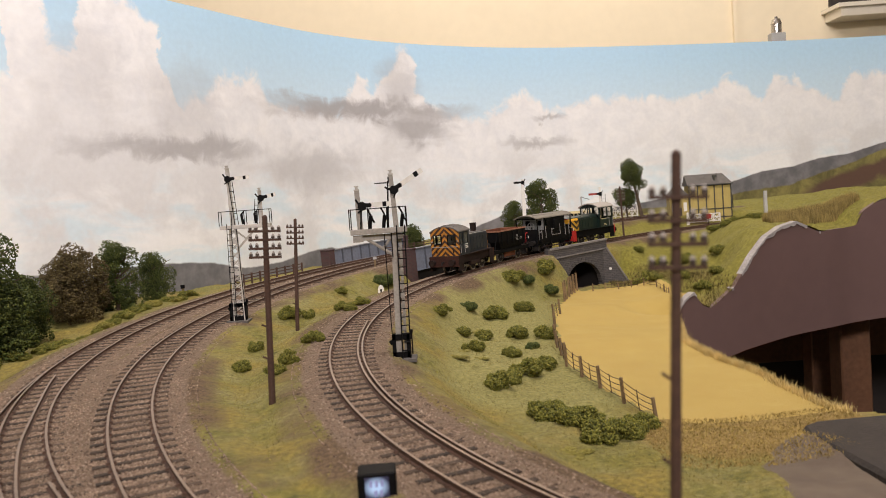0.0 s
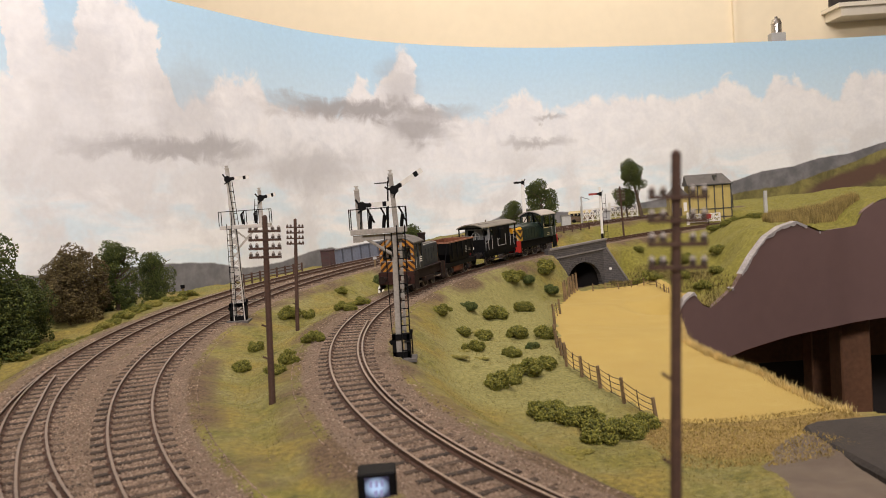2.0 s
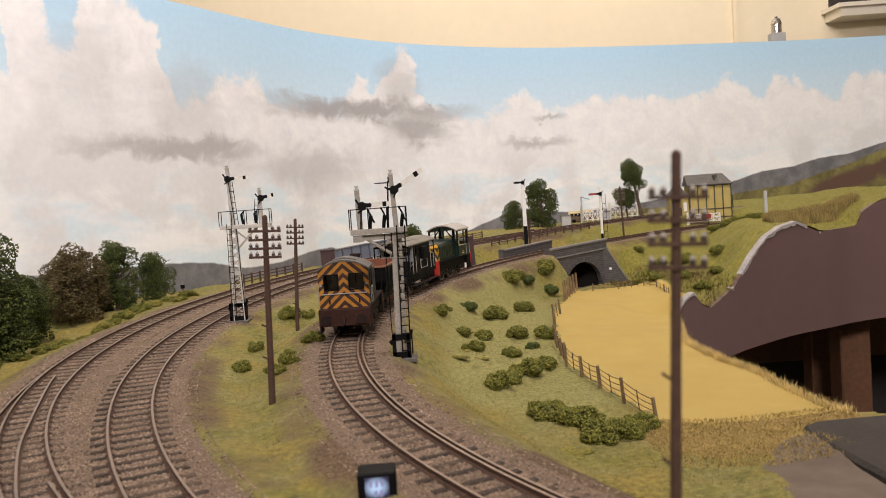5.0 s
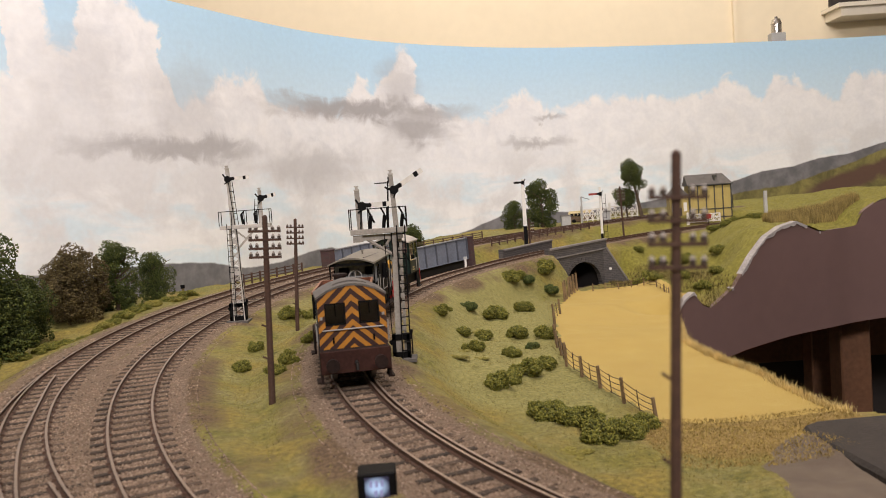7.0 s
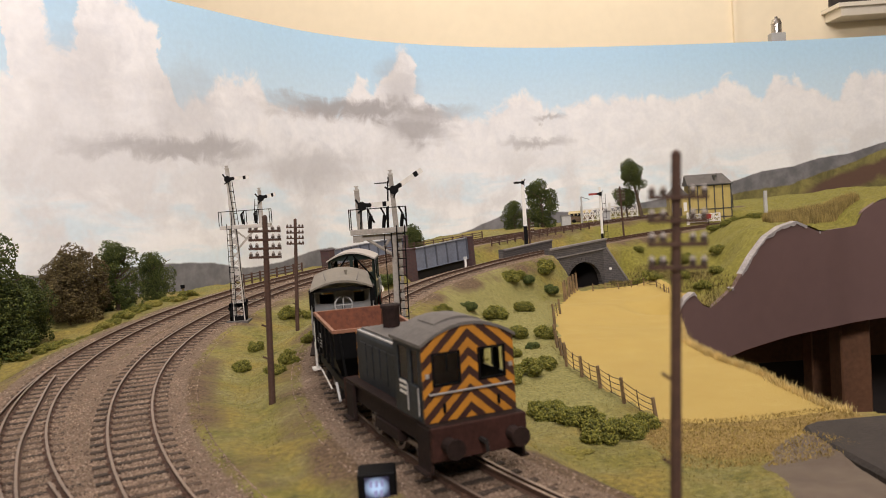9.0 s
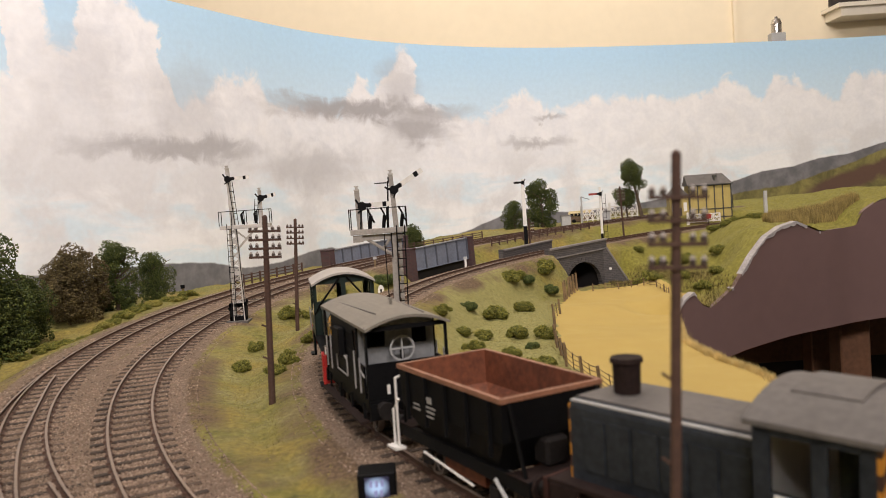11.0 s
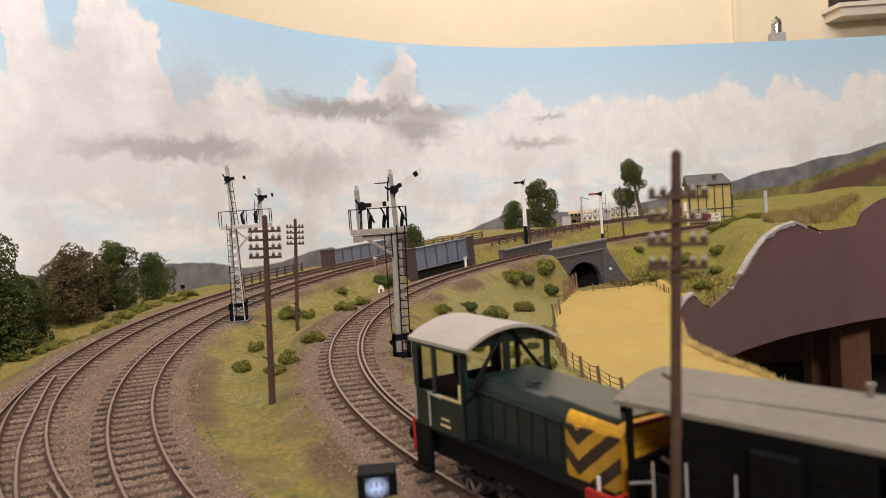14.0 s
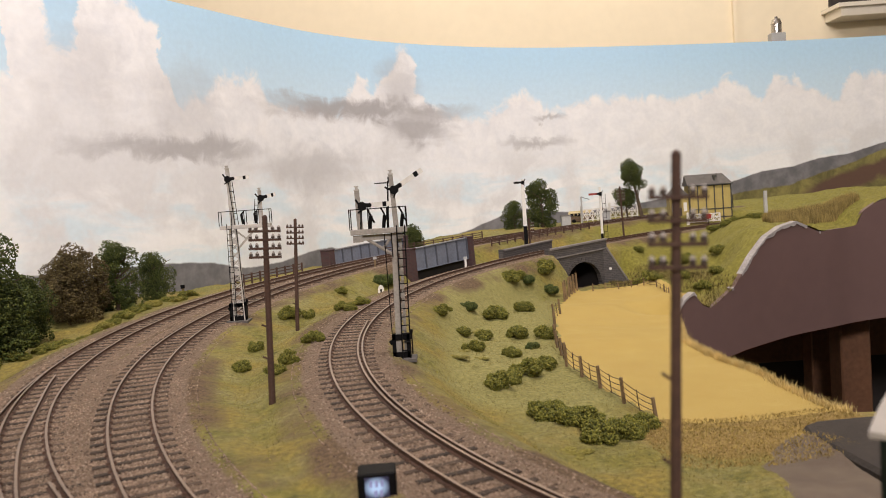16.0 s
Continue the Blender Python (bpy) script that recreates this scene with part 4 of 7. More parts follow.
def brake_van():
    v = thing("brake_van", "black guard's brake van with open verandas and grey roof", "brake van")
    H, Wd = .0374, .0163
    boxes("floor_frame", [(-.0385, .0385, -.0160, .0160, .0140, .0160)], BLACK, v)
    for sy in (-1, 1):
        ya, yb = (sy * Wd, sy * Wd + .0008) if sy < 0 else (Wd - .0008, Wd)
        boxes("side_wall", [(-.0225, .0160, ya, yb, .0160, .0437)], BLACK, v, "black planked side")
        for n_, piece in (("waist_panel", (.0160, .0230, ya, yb, .0160, .0310)), ("head_panel", (.0160, .0230, ya, yb, .0405, .0437)), ("window_post", (.0160, .0172, ya, yb, .0310, .0405)), ("window_post", (.0218, .0230, ya, yb, .0310, .0405))):
            boxes(n_, [piece], BLACK, v)
        boxes("side_pane", [(.0172, .0218, sy * .0159 - .0001, sy * .0159 + .0001, .0310, .0405)], CLEAR, v)
        for k in range(7):
            boxes("plank_strip", [(-.0222, .0158, sy * .01645 - .00012, sy * .01645 + .00012, .0180 + k * .0034, .0184 + k * .0034)], BLACK, v)
        boxes("lookout", [(-.0060, .0040, sy * .0178 - .0014, sy * .0178 + .0014, .0280, .0395)], BLACK, v, "guard's lookout ducket", .0004)
        for x0, x1 in ((.0230, .0374), (-.0374, -.0225)):
            boxes("veranda_side", [(x0 if x0 > 0 else x0 + .0052, x1 if x0 < 0 else x1 - .0052, ya, yb, .0160, .0285)], BLACK, v)
        for x in (.0368, -.0368):
            boxes("corner_post", [(x - .0008, x + .0008, ya, yb, .0160, .0440)], BLACK, v)
        # white grab rails
        for x in (.0300, -.0300):
            q = 1 if x > 0 else -1
            rods("grab_rail", [((x, sy * .0172, .0180), (x, sy * .0172, .0315), .00035), ((x, sy * .0172, .0270), (x + q * .0065, sy * .0172, .0252), .00035),
                               ((x - q * .0085, sy * .0172, .0180), (x - q * .0085, sy * .0172, .0330), .00035)], HANDRAIL, v, "off-white grab rails")
        rods("long_handrail", [((-.0100, sy * .0172, .0205), (.0085, sy * .0172, .0205), .00035), ((-.0100, sy * .0172, .0205), (-.0100, sy * .0172, .0330), .00035),
                               ((.0085, sy * .0172, .0205), (.0085, sy * .0172, .0290), .00035), ((.0030, sy * .0172, .0285), (.0085, sy * .0172, .0270), .00035)], HANDRAIL, v)
        boxes("footboard", [(-.0350, .0350, sy * .0178 - .0018, sy * .0178 + .0018, .0072, .0080)], WEATHERED, v, "worn timber footboard")
        boxes("footboard_hanger", [(x - .0006, x + .0006, sy * .0165 - .0004, sy * .0165 + .0004, .0072, .0140) for x in (-.03, -.01, .01, .03)], BLACK, v)
        boxes("solebar", [(-.0385, .0385, sy * .0140 - .0010, sy * .0140 + .0010, .0100, .0140)], BLACK, v)
    for s in (1, -1):
        x = s * .0374
        boxes("veranda_end", [(min(x, x - s * .0009), max(x, x - s * .0009), -Wd, Wd, .0140, .0290)], BLACK, v)
        boxes("veranda_rail", [(min(x, x - s * .0012), max(x, x - s * .0012), -Wd, Wd, .0288, .0298)], BLACK, v)
        boxes("lintel", [(min(x, x - s * .0009), max(x, x - s * .0009), -Wd, Wd, .0420, .0437)], BLACK, v)
        xb = .0229 if s > 0 else -.0224
        arched_panel("cabin_bulkhead", xb - .0003, xb + .0003, Wd - .0008, .0160, .0437, .0470, [(-.0125, -.0045, .0335, .0395), (.0065, .0125, .0335, .0395)], CABIN_GREY, v, "grey cabin end")
        for y in (-.0145, -.0035, -.0008, .0019, .0050, .0140):
            boxes("bulkhead_strip", [(xb + s * .0004 - .0002, xb + s * .0004 + .0002, y, y + .0005, .0290, .0435)], CABIN_GREY, v)
        # handbrake wheel
        hb = thing("handbrake", "", "")
        hb.parent = v
        bm = bmesh.new()
        cx, cz, r = s * .0290, .0330, .0048
        pts = [(cx, r * math.cos(a) + .0005, cz + r * math.sin(a)) for a in [math.pi / 8 * i for i in range(16)]]
        for a, b in zip(pts, pts[1:] + pts[:1]):
            bm_rod(bm, a, b, .00045, n=5)
        for k in range(0, 16, 4):
            bm_rod(bm, (cx, .0005, cz), pts[k], .0004, n=5)
        part("wheel_rim", bm, PALE_GREY, hb, "pale grey handwheel")
        rods("brake_column", [((s * .0284, .0005, .0160), (s * .0284, .0005, .0330), .0008)], BLACK, hb)
        boxes("headstock", [(min(s * .0385, s * .0397), max(s * .0385, s * .0397), -.0165, .0165, .0090, .0150)], BLACK, v)
        buffers(v, s * .0397, s, DARK_METAL)
        boxes("label_plate", [(s * .0377 - .0002, s * .0377 + .0002, -.0090, -.0078, .0180, .0215), (s * .0377 - .0002, s * .0377 + .0002, .0010, .0024, .0195, .0225)], WHITE, v)
    rods("brake_pipe", [((.0392, -.0020, .0150), (.0400, -.0010, .0250), .0008), ((.0400, -.0010, .0250), (.0385, .0010, .0272), .0008), ((.0392, -.0020, .0150), (.0410, -.0032, .0100), .0007)], BUFFER_RED, v, "red brake pipe")
    arc_roof("roof", -.0405, .0405, .0168, .0437, .0478, VAN_ROOF, v, "dusty grey bowed roof")
    for sy in (-1, 1):
        rods("rain_strip", [((-.030 + sy * .004, sy * .0110, .0457), (.030 + sy * .004, sy * .0085, .0470), .0003)], GREY_ROOF, v)
    bm = bmesh.new()
    bm_rod(bm, (.0080, .0030, .0470), (.0080, .0030, .0500), .0007, n=8)
    bm_rod(bm, (.0080, .0030, .0497), (.0080, .0030, .0504), .0011, n=8)
    part("stove_pipe", bm, VAN_ROOF, v)
    wheels(v, (-.0225, .0225), .0061)
    for x in (-.0225, .0225):
        for sy in (-1, 1):
            boxes("axlebox", [(x - .0022, x + .0022, sy * .0135 - .0012, sy * .0135 + .0012, .0042, .0085)], DARK_METAL, v, "", .0004)
    return v


def trailing_shunter():
    v = thing("diesel_shunter", "dark green diesel shunter with yellow nose and pale cab roof", "locomotive", "locomotives of the train")
    boxes("underframe", [(-.0445, .0450, -.0145, .0145, .0105, .0185)], BLACK, v, "", .0004)
    boxes("footplate", [(-.0455, .0460, -.0167, .0167, .0185, .0194)], BLACK, v)
    for x, s in ((.0462, 1), (-.0466, -1)):
        boxes("buffer_beam", [(x - .0006, x + .0010, -.0168, .0168, .0070 if s > 0 else .0095, .0205)], BUFFER_RED, v, "red buffer beam", .0003)
        buffers(v, x + (.001 if s > 0 else -.0006), s, BLACK)
    for sy in (-1, 1):
        for x0, x1 in ((-.0450, -.0360), (.0350, .0440)):
            boxes("step", [(x0, x1, sy * .0162 - .0006, sy * .0162 + .0006, .0050, .0185), (x0, x1, sy * .0170 - .0016, sy * .0170 + .0012, .0050, .0058)], BLACK, v)
        ya, yb = (sy * .0165, sy * .0155) if sy < 0 else (.0155, .0165)
        boxes("cab_side", [(-.0445, -.0155, ya, yb, .0194, .0310), (-.0445, -.0420, ya, yb, .0310, .0470), (-.0330, -.0312, ya, yb, .0310, .0470), (-.0175, -.0155, ya, yb, .0310, .0470),
                           (-.0445, -.0155, ya, yb, .0450, .0470)], GREEN, v)
        boxes("side_window", [(-.0420, -.0330, sy * .0160 - .0001, sy * .0160 + .0001, .0310, .0450), (-.0312, -.0175, sy * .0160 - .0001, sy * .0160 + .0001, .0310, .0450)], CLEAR, v)
        boxes("window_trim", [(-.0312, -.0170, sy * .0166 - .0002, sy * .0166 + .0002, .0303, .0310), (-.0178, -.0170, sy * .0166 - .0002, sy * .0166 + .0002, .0303, .0360)], CREAM, v)
        rods("handrail", [((-.0425, sy * .0175, .0210), (-.0425, sy * .0175, .0315), .00035), ((-.0340, sy * .0175, .0205), (-.0340, sy * .0175, .0310), .00035), ((-.0345, sy * .0175, .0310), (-.0270, sy * .0175, .0305), .00035)], HANDRAIL, v)
        boxes("number_panel", [(-.0290, -.0235, sy * .0167 - .0001, sy * .0167 + .0001, .0215, .0222), (-.0285, -.0240, sy * .0167 - .0001, sy * .0167 + .0001, .0235, .0241)], CREAM, v, "faded cream lettering bars")
        for i in range(6):
            x = -.0125 + i * .0062
            boxes("bonnet_door", [(x, x + .0050, sy * .0123 - .0003, sy * .0123 + .0003, .0215, .0325)], GREEN, v)
        rods("bonnet_rail", [((-.0150, sy * .0128, .0345), (.0250, sy * .0128, .0330), .0003)], GREEN, v)
        boxes("nose_side", [(.0255, .0445, sy * .0121 - .0004, sy * .0121 + .0004, .0196, .0330)], WASP_SIDE, v, "yellow and black nose bands")
        boxes("beam_side", [(.0375, .0455, sy * .0166 - .0006, sy * .0166 + .0006, .0065, .0205)], BUFFER_RED, v, "red valance behind the beam")
        rods("lamp_iron", [((.0400, sy * .0150, .0194), (.0400, sy * .0150, .0235), .0005)], WHITE, v)
        # slanting cab front braces
        rods("cab_brace", [((-.0150, sy * .0140, .0345), (-.0145, sy * .0020, .0495), .0006), ((-.0150, sy * .0160, .0310), (-.0100, sy * .0120, .0385), .0004)], BLACK, v)
    arched_panel("cab_end", -.0445, -.0437, .0165, .0194, .0470, .0515, [(-.0135, -.0015, .0330, .0450), (.0015, .0135, .0330, .0450)], GREEN, v)
    arched_panel("cab_front", -.0163, -.0155, .0165, .0194, .0470, .0515, [(-.0145, -.0012, .0375, .0465), (.0012, .0145, .0375, .0465)], GREEN, v)
    for y0, y1 in ((-.0135, -.0015), (.0015, .0135)):
        boxes("cab_window", [(-.0442, -.0440, y0, y1, .0330, .0450)], CLEAR, v)
        boxes("front_window", [(-.0160, -.0158, y0, y1, .0375, .0465)], CLEAR, v)
    arc_roof("cab_roof", -.0462, -.0120, .0169, .0472, .0525, CAB_ROOF, v, "pale grey curved cab roof")
    boxes("control_desk", [(-.024, -.017, -.010, .010, .0194, .0330)], BLACK, v)
    shell("bonnet", -.0155, .0250, .0122, .0194, .0385, .0040, GREEN, v, "dark green engine casing", .0018)
    shell("nose", .0250, .0450, .0118, .0194, .0367, .0040, YELLOW, v, "yellow radiator nose", .0010)
    shell("nose_top", .0150, .0420, .0100, .0350, .0378, .0020, GREEN, v, "", .0012)
    boxes("grille_slat", [(.0450, .0456, -.0095, .0095, .0215 + i * .0021, .0225 + i * .0021) for i in range(7)], YELLOW, v)
    boxes("nose_panel", [(.0452, .0457, -.0105, .0105, .0350, .0362)], BUFFER_RED, v, "red band on the nose")
    bm = bmesh.new()
    bm_rod(bm, (.0380, -.004, .0365), (.0380, -.004, .0405), .0009, n=8)
    part("exhaust_pipe", bm, BLACK, v)
    boxes("filler_cap", [(.0020, .0060, -.0070, -.0040, .0383, .0391)], GREEN, v, "", .0003)
    wheels(v, (-.024, -.002, .020), .0068)
    for sy in (-1, 1):
        boxes("coupling_rod", [(-.0255, .0215, sy * .0120 - .0004, sy * .0120 + .0004, .0060, .0076)], DARK_METAL, v, "")
    return v


TRAIN = [(leading_shunter(), 1.6907, .0225), (hopper_wagon(), 1.7806, .0205), (brake_van(), 1.8810, .0225), (trailing_shunter(), 1.9665, .022)]


def pose_on_line(s, half):
    a, _ = at_length(T_BRANCH, s - half)
    b, _ = at_length(T_BRANCH, s + half)
    x = (a - b).normalized()
    y = Vector((0, 0, 1)).cross(x).normalized()
    z = x.cross(y)
    m = Matrix((x, y, z)).transposed().to_4x4()
    m.translation = (a + b) / 2
    return m


# how far the train runs behind a steady speed, in metres, by seconds
LAG = ((0, -.0085), (0.5, -.0035), (1, 0), (2, .0040), (4, .0062), (6.5, .0065), (9, .0020), (11.5, .0010), (12.5, .0020), (14, .0010), (15, -.0015), (16, -.0050))


def run_at(t):
    """Length of line that the train has run by t."""
    return SPEED * t - float(np.interp(t, [a for a, _ in LAG], [b for _, b in LAG])) + LAG[0][1]


def motions():
    for veh, start, half in TRAIN:
        walk(veh, [(i * 0.25, pose_on_line(start + LAG[0][1] - run_at(i * 0.25), half)) for i in range(65)])
    for w, x, y, r in WHEELS:
        walk(w, [(i * 0.1, Matrix.Translation((x, y, r)) @ Matrix.Rotation(run_at(i * 0.1) / r, 4, "Y")) for i in range(161)])


# ---- small stuff of the track ----
def th_to_s(table, th):
    return float(np.interp(th, table[0], table[2]))


bm = bmesh.new()
sweep(bm, T_BRANCH, th_to_s(T_BRANCH, 0.25), th_to_s(T_BRANCH, 1.93), lambda f: GAUGE / 2 - 0.0021 - 0.0012 * max(0.0, (f - 0.97) / 0.03), RAIL, RAIL_MATS)
part("check_rail", bm, [RAIL_SIDE, RAIL_TOP], branch_track, "check rail beside the inner rail")


def loose_rail(points, parent, name):
    pts = np.array([p.to_3d() for p in spline(points, 14)])
    pts[:, 2] += [nearest(T_OUTER, np.array([p[0]]), np.array([p[1]]))[1][0] for p in pts]
    s = np.r_[0, np.cumsum(np.linalg.norm(np.diff(pts, axis=0), axis=1))]
    bm = bmesh.new()
    sweep(bm, (None, pts, s), 0.0, s[-1], 0.0, RAIL, RAIL_MATS, 0.004)
    return part(name, bm, [RAIL_SIDE, RAIL_TOP], parent)


loose_rail([(-0.2345, 0.490), (-0.2235, 0.455), (-0.199, 0.386), (-0.1811, 0.340), (-0.1535, 0.284), (-0.135, 0.255)], outer_track, "turnout_rail")
loose_rail([tuple(line_point(OUTER, th, off))[:2] for th, off in ((1.84, .0112), (1.70, .0122), (1.56, .0165), (1.42, .024))], outer_track, "switch_rail")
loose_rail([(-0.1491, 0.2986), (-0.1365, 0.2805), (-0.125, 0.265)], outer_track, "wing_rail")


def island_material(name, colours, rough=0.9):
    m = bpy.data.materials.new(name)
    m.use_nodes = True
    n, l = m.node_tree.nodes, m.node_tree.links
    b = n["Principled BSDF"]
    b.inputs["Roughness"].default_value = rough
    geo, ramp = n.new("ShaderNodeNewGeometry"), n.new("ShaderNodeValToRGB")
    e = ramp.color_ramp.elements
    while len(e) < len(colours):
        e.new(0.5)
    for i, (q, c) in enumerate(zip(e, colours)):
        q.position, q.color = i / (len(colours) - 1), (*c, 1)
    l.new(geo.outputs["Random Per Island"], ramp.inputs["Fac"])
    co, nz = n.new("ShaderNodeTexCoord"), n.new("ShaderNodeTexNoise")
    nz.inputs["Scale"].default_value, nz.inputs["Detail"].default_value = 70, 4
    l.new(co.outputs["Object"], nz.inputs["Vector"])
    k = n.new("ShaderNodeMix")
    k.data_type, k.blend_type = "RGBA", "MULTIPLY"
    k.inputs["Factor"].default_value = 0.8
    r2 = n.new("ShaderNodeMapRange")
    r2.inputs["From Min"].default_value, r2.inputs["From Max"].default_value, r2.inputs["To Min"].default_value, r2.inputs["To Max"].default_value = 0.3, 0.7, 0.55, 1.25
    l.new(nz.outputs["Fac"], r2.inputs["Value"])
    l.new(ramp.outputs["Color"], k.inputs["A"])
    l.new(r2.outputs["Result"], k.inputs["B"])
    l.new(k.outputs["Result"], b.inputs["Base Color"])
    return m


STONES = island_material("ballast_stones", [(0.095, 0.062, 0.041), (0.235, 0.163, 0.112), (0.34, 0.245, 0.175), (0.275, 0.195, 0.135), (0.47, 0.365, 0.275)])
LEAF = island_material("bush_foliage", [(0.064, 0.070, 0.010), (0.125, 0.128, 0.016), (0.190, 0.185, 0.025), (0.28, 0.258, 0.042)])
LEAF_DARK = island_material("dark_foliage", [(0.028, 0.043, 0.007), (0.052, 0.074, 0.012), (0.085, 0.108, 0.018), (0.135, 0.152, 0.029)])
LEAF_BROWN = island_material("brown_foliage", [(0.060, 0.042, 0.014), (0.088, 0.062, 0.020), (0.118, 0.086, 0.028), (0.17, 0.13, 0.048)])
LEAF_YELLOW = island_material("yellow_green_foliage", [(0.13, 0.12, 0.02), (0.22, 0.20, 0.03), (0.30, 0.26, 0.05), (0.36, 0.31, 0.08)])
REEDS = island_material("dry_reeds", [(0.20, 0.15, 0.045), (0.33, 0.25, 0.08), (0.46, 0.35, 0.13)])
STRAW_BLADES = island_material("straw_blades", [(0.52, 0.38, 0.13), (0.62, 0.47, 0.18), (0.72, 0.57, 0.26)])
GRASS_BLADES = island_material("grass_blades", [(0.11, 0.10, 0.019), (0.205, 0.178, 0.037), (0.31, 0.26, 0.062), (0.40, 0.33, 0.10)])
TRUNK = mat("bark", (0.10, 0.07, 0.045), 0.9, 0, 0.35, 120, 0.5)

TETRA = np.array([(1, 1, 1), (1, -1, -1), (-1, 1, -1), (-1, -1, 1)]) / 1.73
TETRA_F = np.array([(0, 1, 2), (0, 3, 1), (0, 2, 3), (1, 3, 2)])


def scatter_mesh(name, P, size, material, shape=(TETRA, TETRA_F), flat=1.0, rng=None):
    """Many small lumps in one mesh, each turned and sized by chance."""
    V, F = shape
    N = len(P)
    q = rng.normal(size=(N, 4))
    q /= np.linalg.norm(q, axis=1)[:, None]
    w, x, y, z = q.T
    R = np.stack([1 - 2 * (y * y + z * z), 2 * (x * y - z * w), 2 * (x * z + y * w), 2 * (x * y + z * w), 1 - 2 * (x * x + z * z), 2 * (y * z - x * w), 2 * (x * z - y * w), 2 * (y * z + x * w), 1 - 2 * (x * x + y * y)], 1).reshape(N, 3, 3)
    s = np.asarray(size).reshape(-1, 1, 1) * rng.uniform(0.6, 1.4, (N, len(V), 1))
    verts = np.einsum("nij,nkj->nki", R, np.broadcast_to(V, (N, len(V), 3)) * s)
    verts[:, :, 2] *= flat
    verts = (verts + P[:, None, :]).reshape(-1, 3)
    faces = (F[None] + (np.arange(N) * len(V))[:, None, None]).reshape(-1, 3)
    me = bpy.data.meshes.new(name)
    me.vertices.add(len(verts))
    me.vertices.foreach_set("co", verts.ravel())
    me.loops.add(len(faces) * 3)
    me.loops.foreach_set("vertex_index", faces.ravel())
    me.polygons.add(len(faces))
    me.polygons.foreach_set("loop_start", np.arange(0, len(faces) * 3, 3))
    me.update(calc_edges=True)
    me.materials.append(material)
    return me


RNG = np.random.default_rng(7)


def heights(X, Y):
    """Ground height with its small unevenness, off the finished grid."""
    i = np.clip(((X - gx[0]) / STEP).astype(int), 0, len(gx) - 2)
    j = np.clip(((Y - gy[0]) / STEP).astype(int), 0, len(gy) - 2)
    fx, fy = (X - gx[i]) / STEP, (Y - gy[j]) / STEP
    return (GZ[j, i] * (1 - fx) * (1 - fy) + GZ[j, i + 1] * fx * (1 - fy) + GZ[j + 1, i] * (1 - fx) * fy + GZ[j + 1, i + 1] * fx * fy)


def beds():
    """Loose stones along the three lines, thick near the camera's side of the layout."""
    P = []
    for table, lo, hi, count in ((T_BRANCH, 1.0, 2.6, 36000), (T_MAIN, 1.05, 2.4, 28000), (T_OUTER, 1.35, 2.4, 20000)):
        a, b = th_to_s(table, lo), th_to_s(table, hi)
        s = a + (b - a) * RNG.uniform(0, 1, count) ** 1.5
        off = RNG.normal(0, 0.0145, count).clip(-0.031, 0.031)
        pts = np.stack([np.interp(s, table[2], table[1][:, k]) for k in range(3)], 1)
        d = np.stack([np.interp(s + .002, table[2], table[1][:, k]) for k in range(2)], 1) - pts[:, :2]
        d /= np.linalg.norm(d, axis=1)[:, None]
        pts[:, 0] += d[:, 1] * off
        pts[:, 1] -= d[:, 0] * off
        pts[:, 2] = heights(pts[:, 0], pts[:, 1]) + 0.0001
        P.append(pts)
    P = np.concatenate(P)
    ob = new("ballast", scatter_mesh("ballast", P, RNG.uniform(0.0004, 0.00085, len(P)), STONES, flat=0.8, rng=RNG))
    return tagged(ob, "loose brown-grey ballast stones between the rails", "ballast", kind="stuff")


beds()


def blades(name, P, length, width, material, label, lean=0.5):
    N = len(P)
    a = RNG.uniform(0, 2 * math.pi, N)
    tip = P + np.stack([np.cos(a) * length * lean * RNG.uniform(0, 1, N), np.sin(a) * length * lean * RNG.uniform(0, 1, N), length * RNG.uniform(0.5, 1.1, N)], 1)
    side = np.stack([-np.sin(a), np.cos(a), np.zeros(N)], 1) * width / 2
    deep = np.stack([np.cos(a), np.sin(a), np.zeros(N)], 1) * width / 3
    V = np.stack([P - side, P + side, P + deep, tip], 1).reshape(-1, 3)
    F = (np.array([(0, 1, 3), (1, 2, 3), (2, 0, 3)])[None] + (np.arange(N) * 4)[:, None, None]).reshape(-1, 3)
    me = bpy.data.meshes.new(name)
    me.from_pydata(V.tolist(), [], F.tolist())
    me.materials.append(material)
    return tagged(new(name, me), label, name.replace("_", " "), kind="stuff")


def grass_area(count, box, test):
    X, Y = RNG.uniform(box[0], box[1], count), RNG.uniform(box[2], box[3], count)
    k = test(X, Y)
    X, Y = X[k], Y[k]
    return np.stack([X, Y, heights(X, Y) - 0.0002], 1)


def off_track(X, Y):
    j = np.clip(((Y - gy[0]) / STEP).astype(int), 0, len(gy) - 1)
    i = np.clip(((X - gx[0]) / STEP).astype(int), 0, len(gx) - 1)
    return (GD[j, i] > 0.036 + RNG.uniform(0, .010, len(X))) & keep[j, i] & ~inside(X, Y, FIELD) & ~inside(X, Y, [(0.115, 0.2), (0.128, 0.345), (0.15, 0.375), (0.4, 0.385), (0.4, 0.2)])


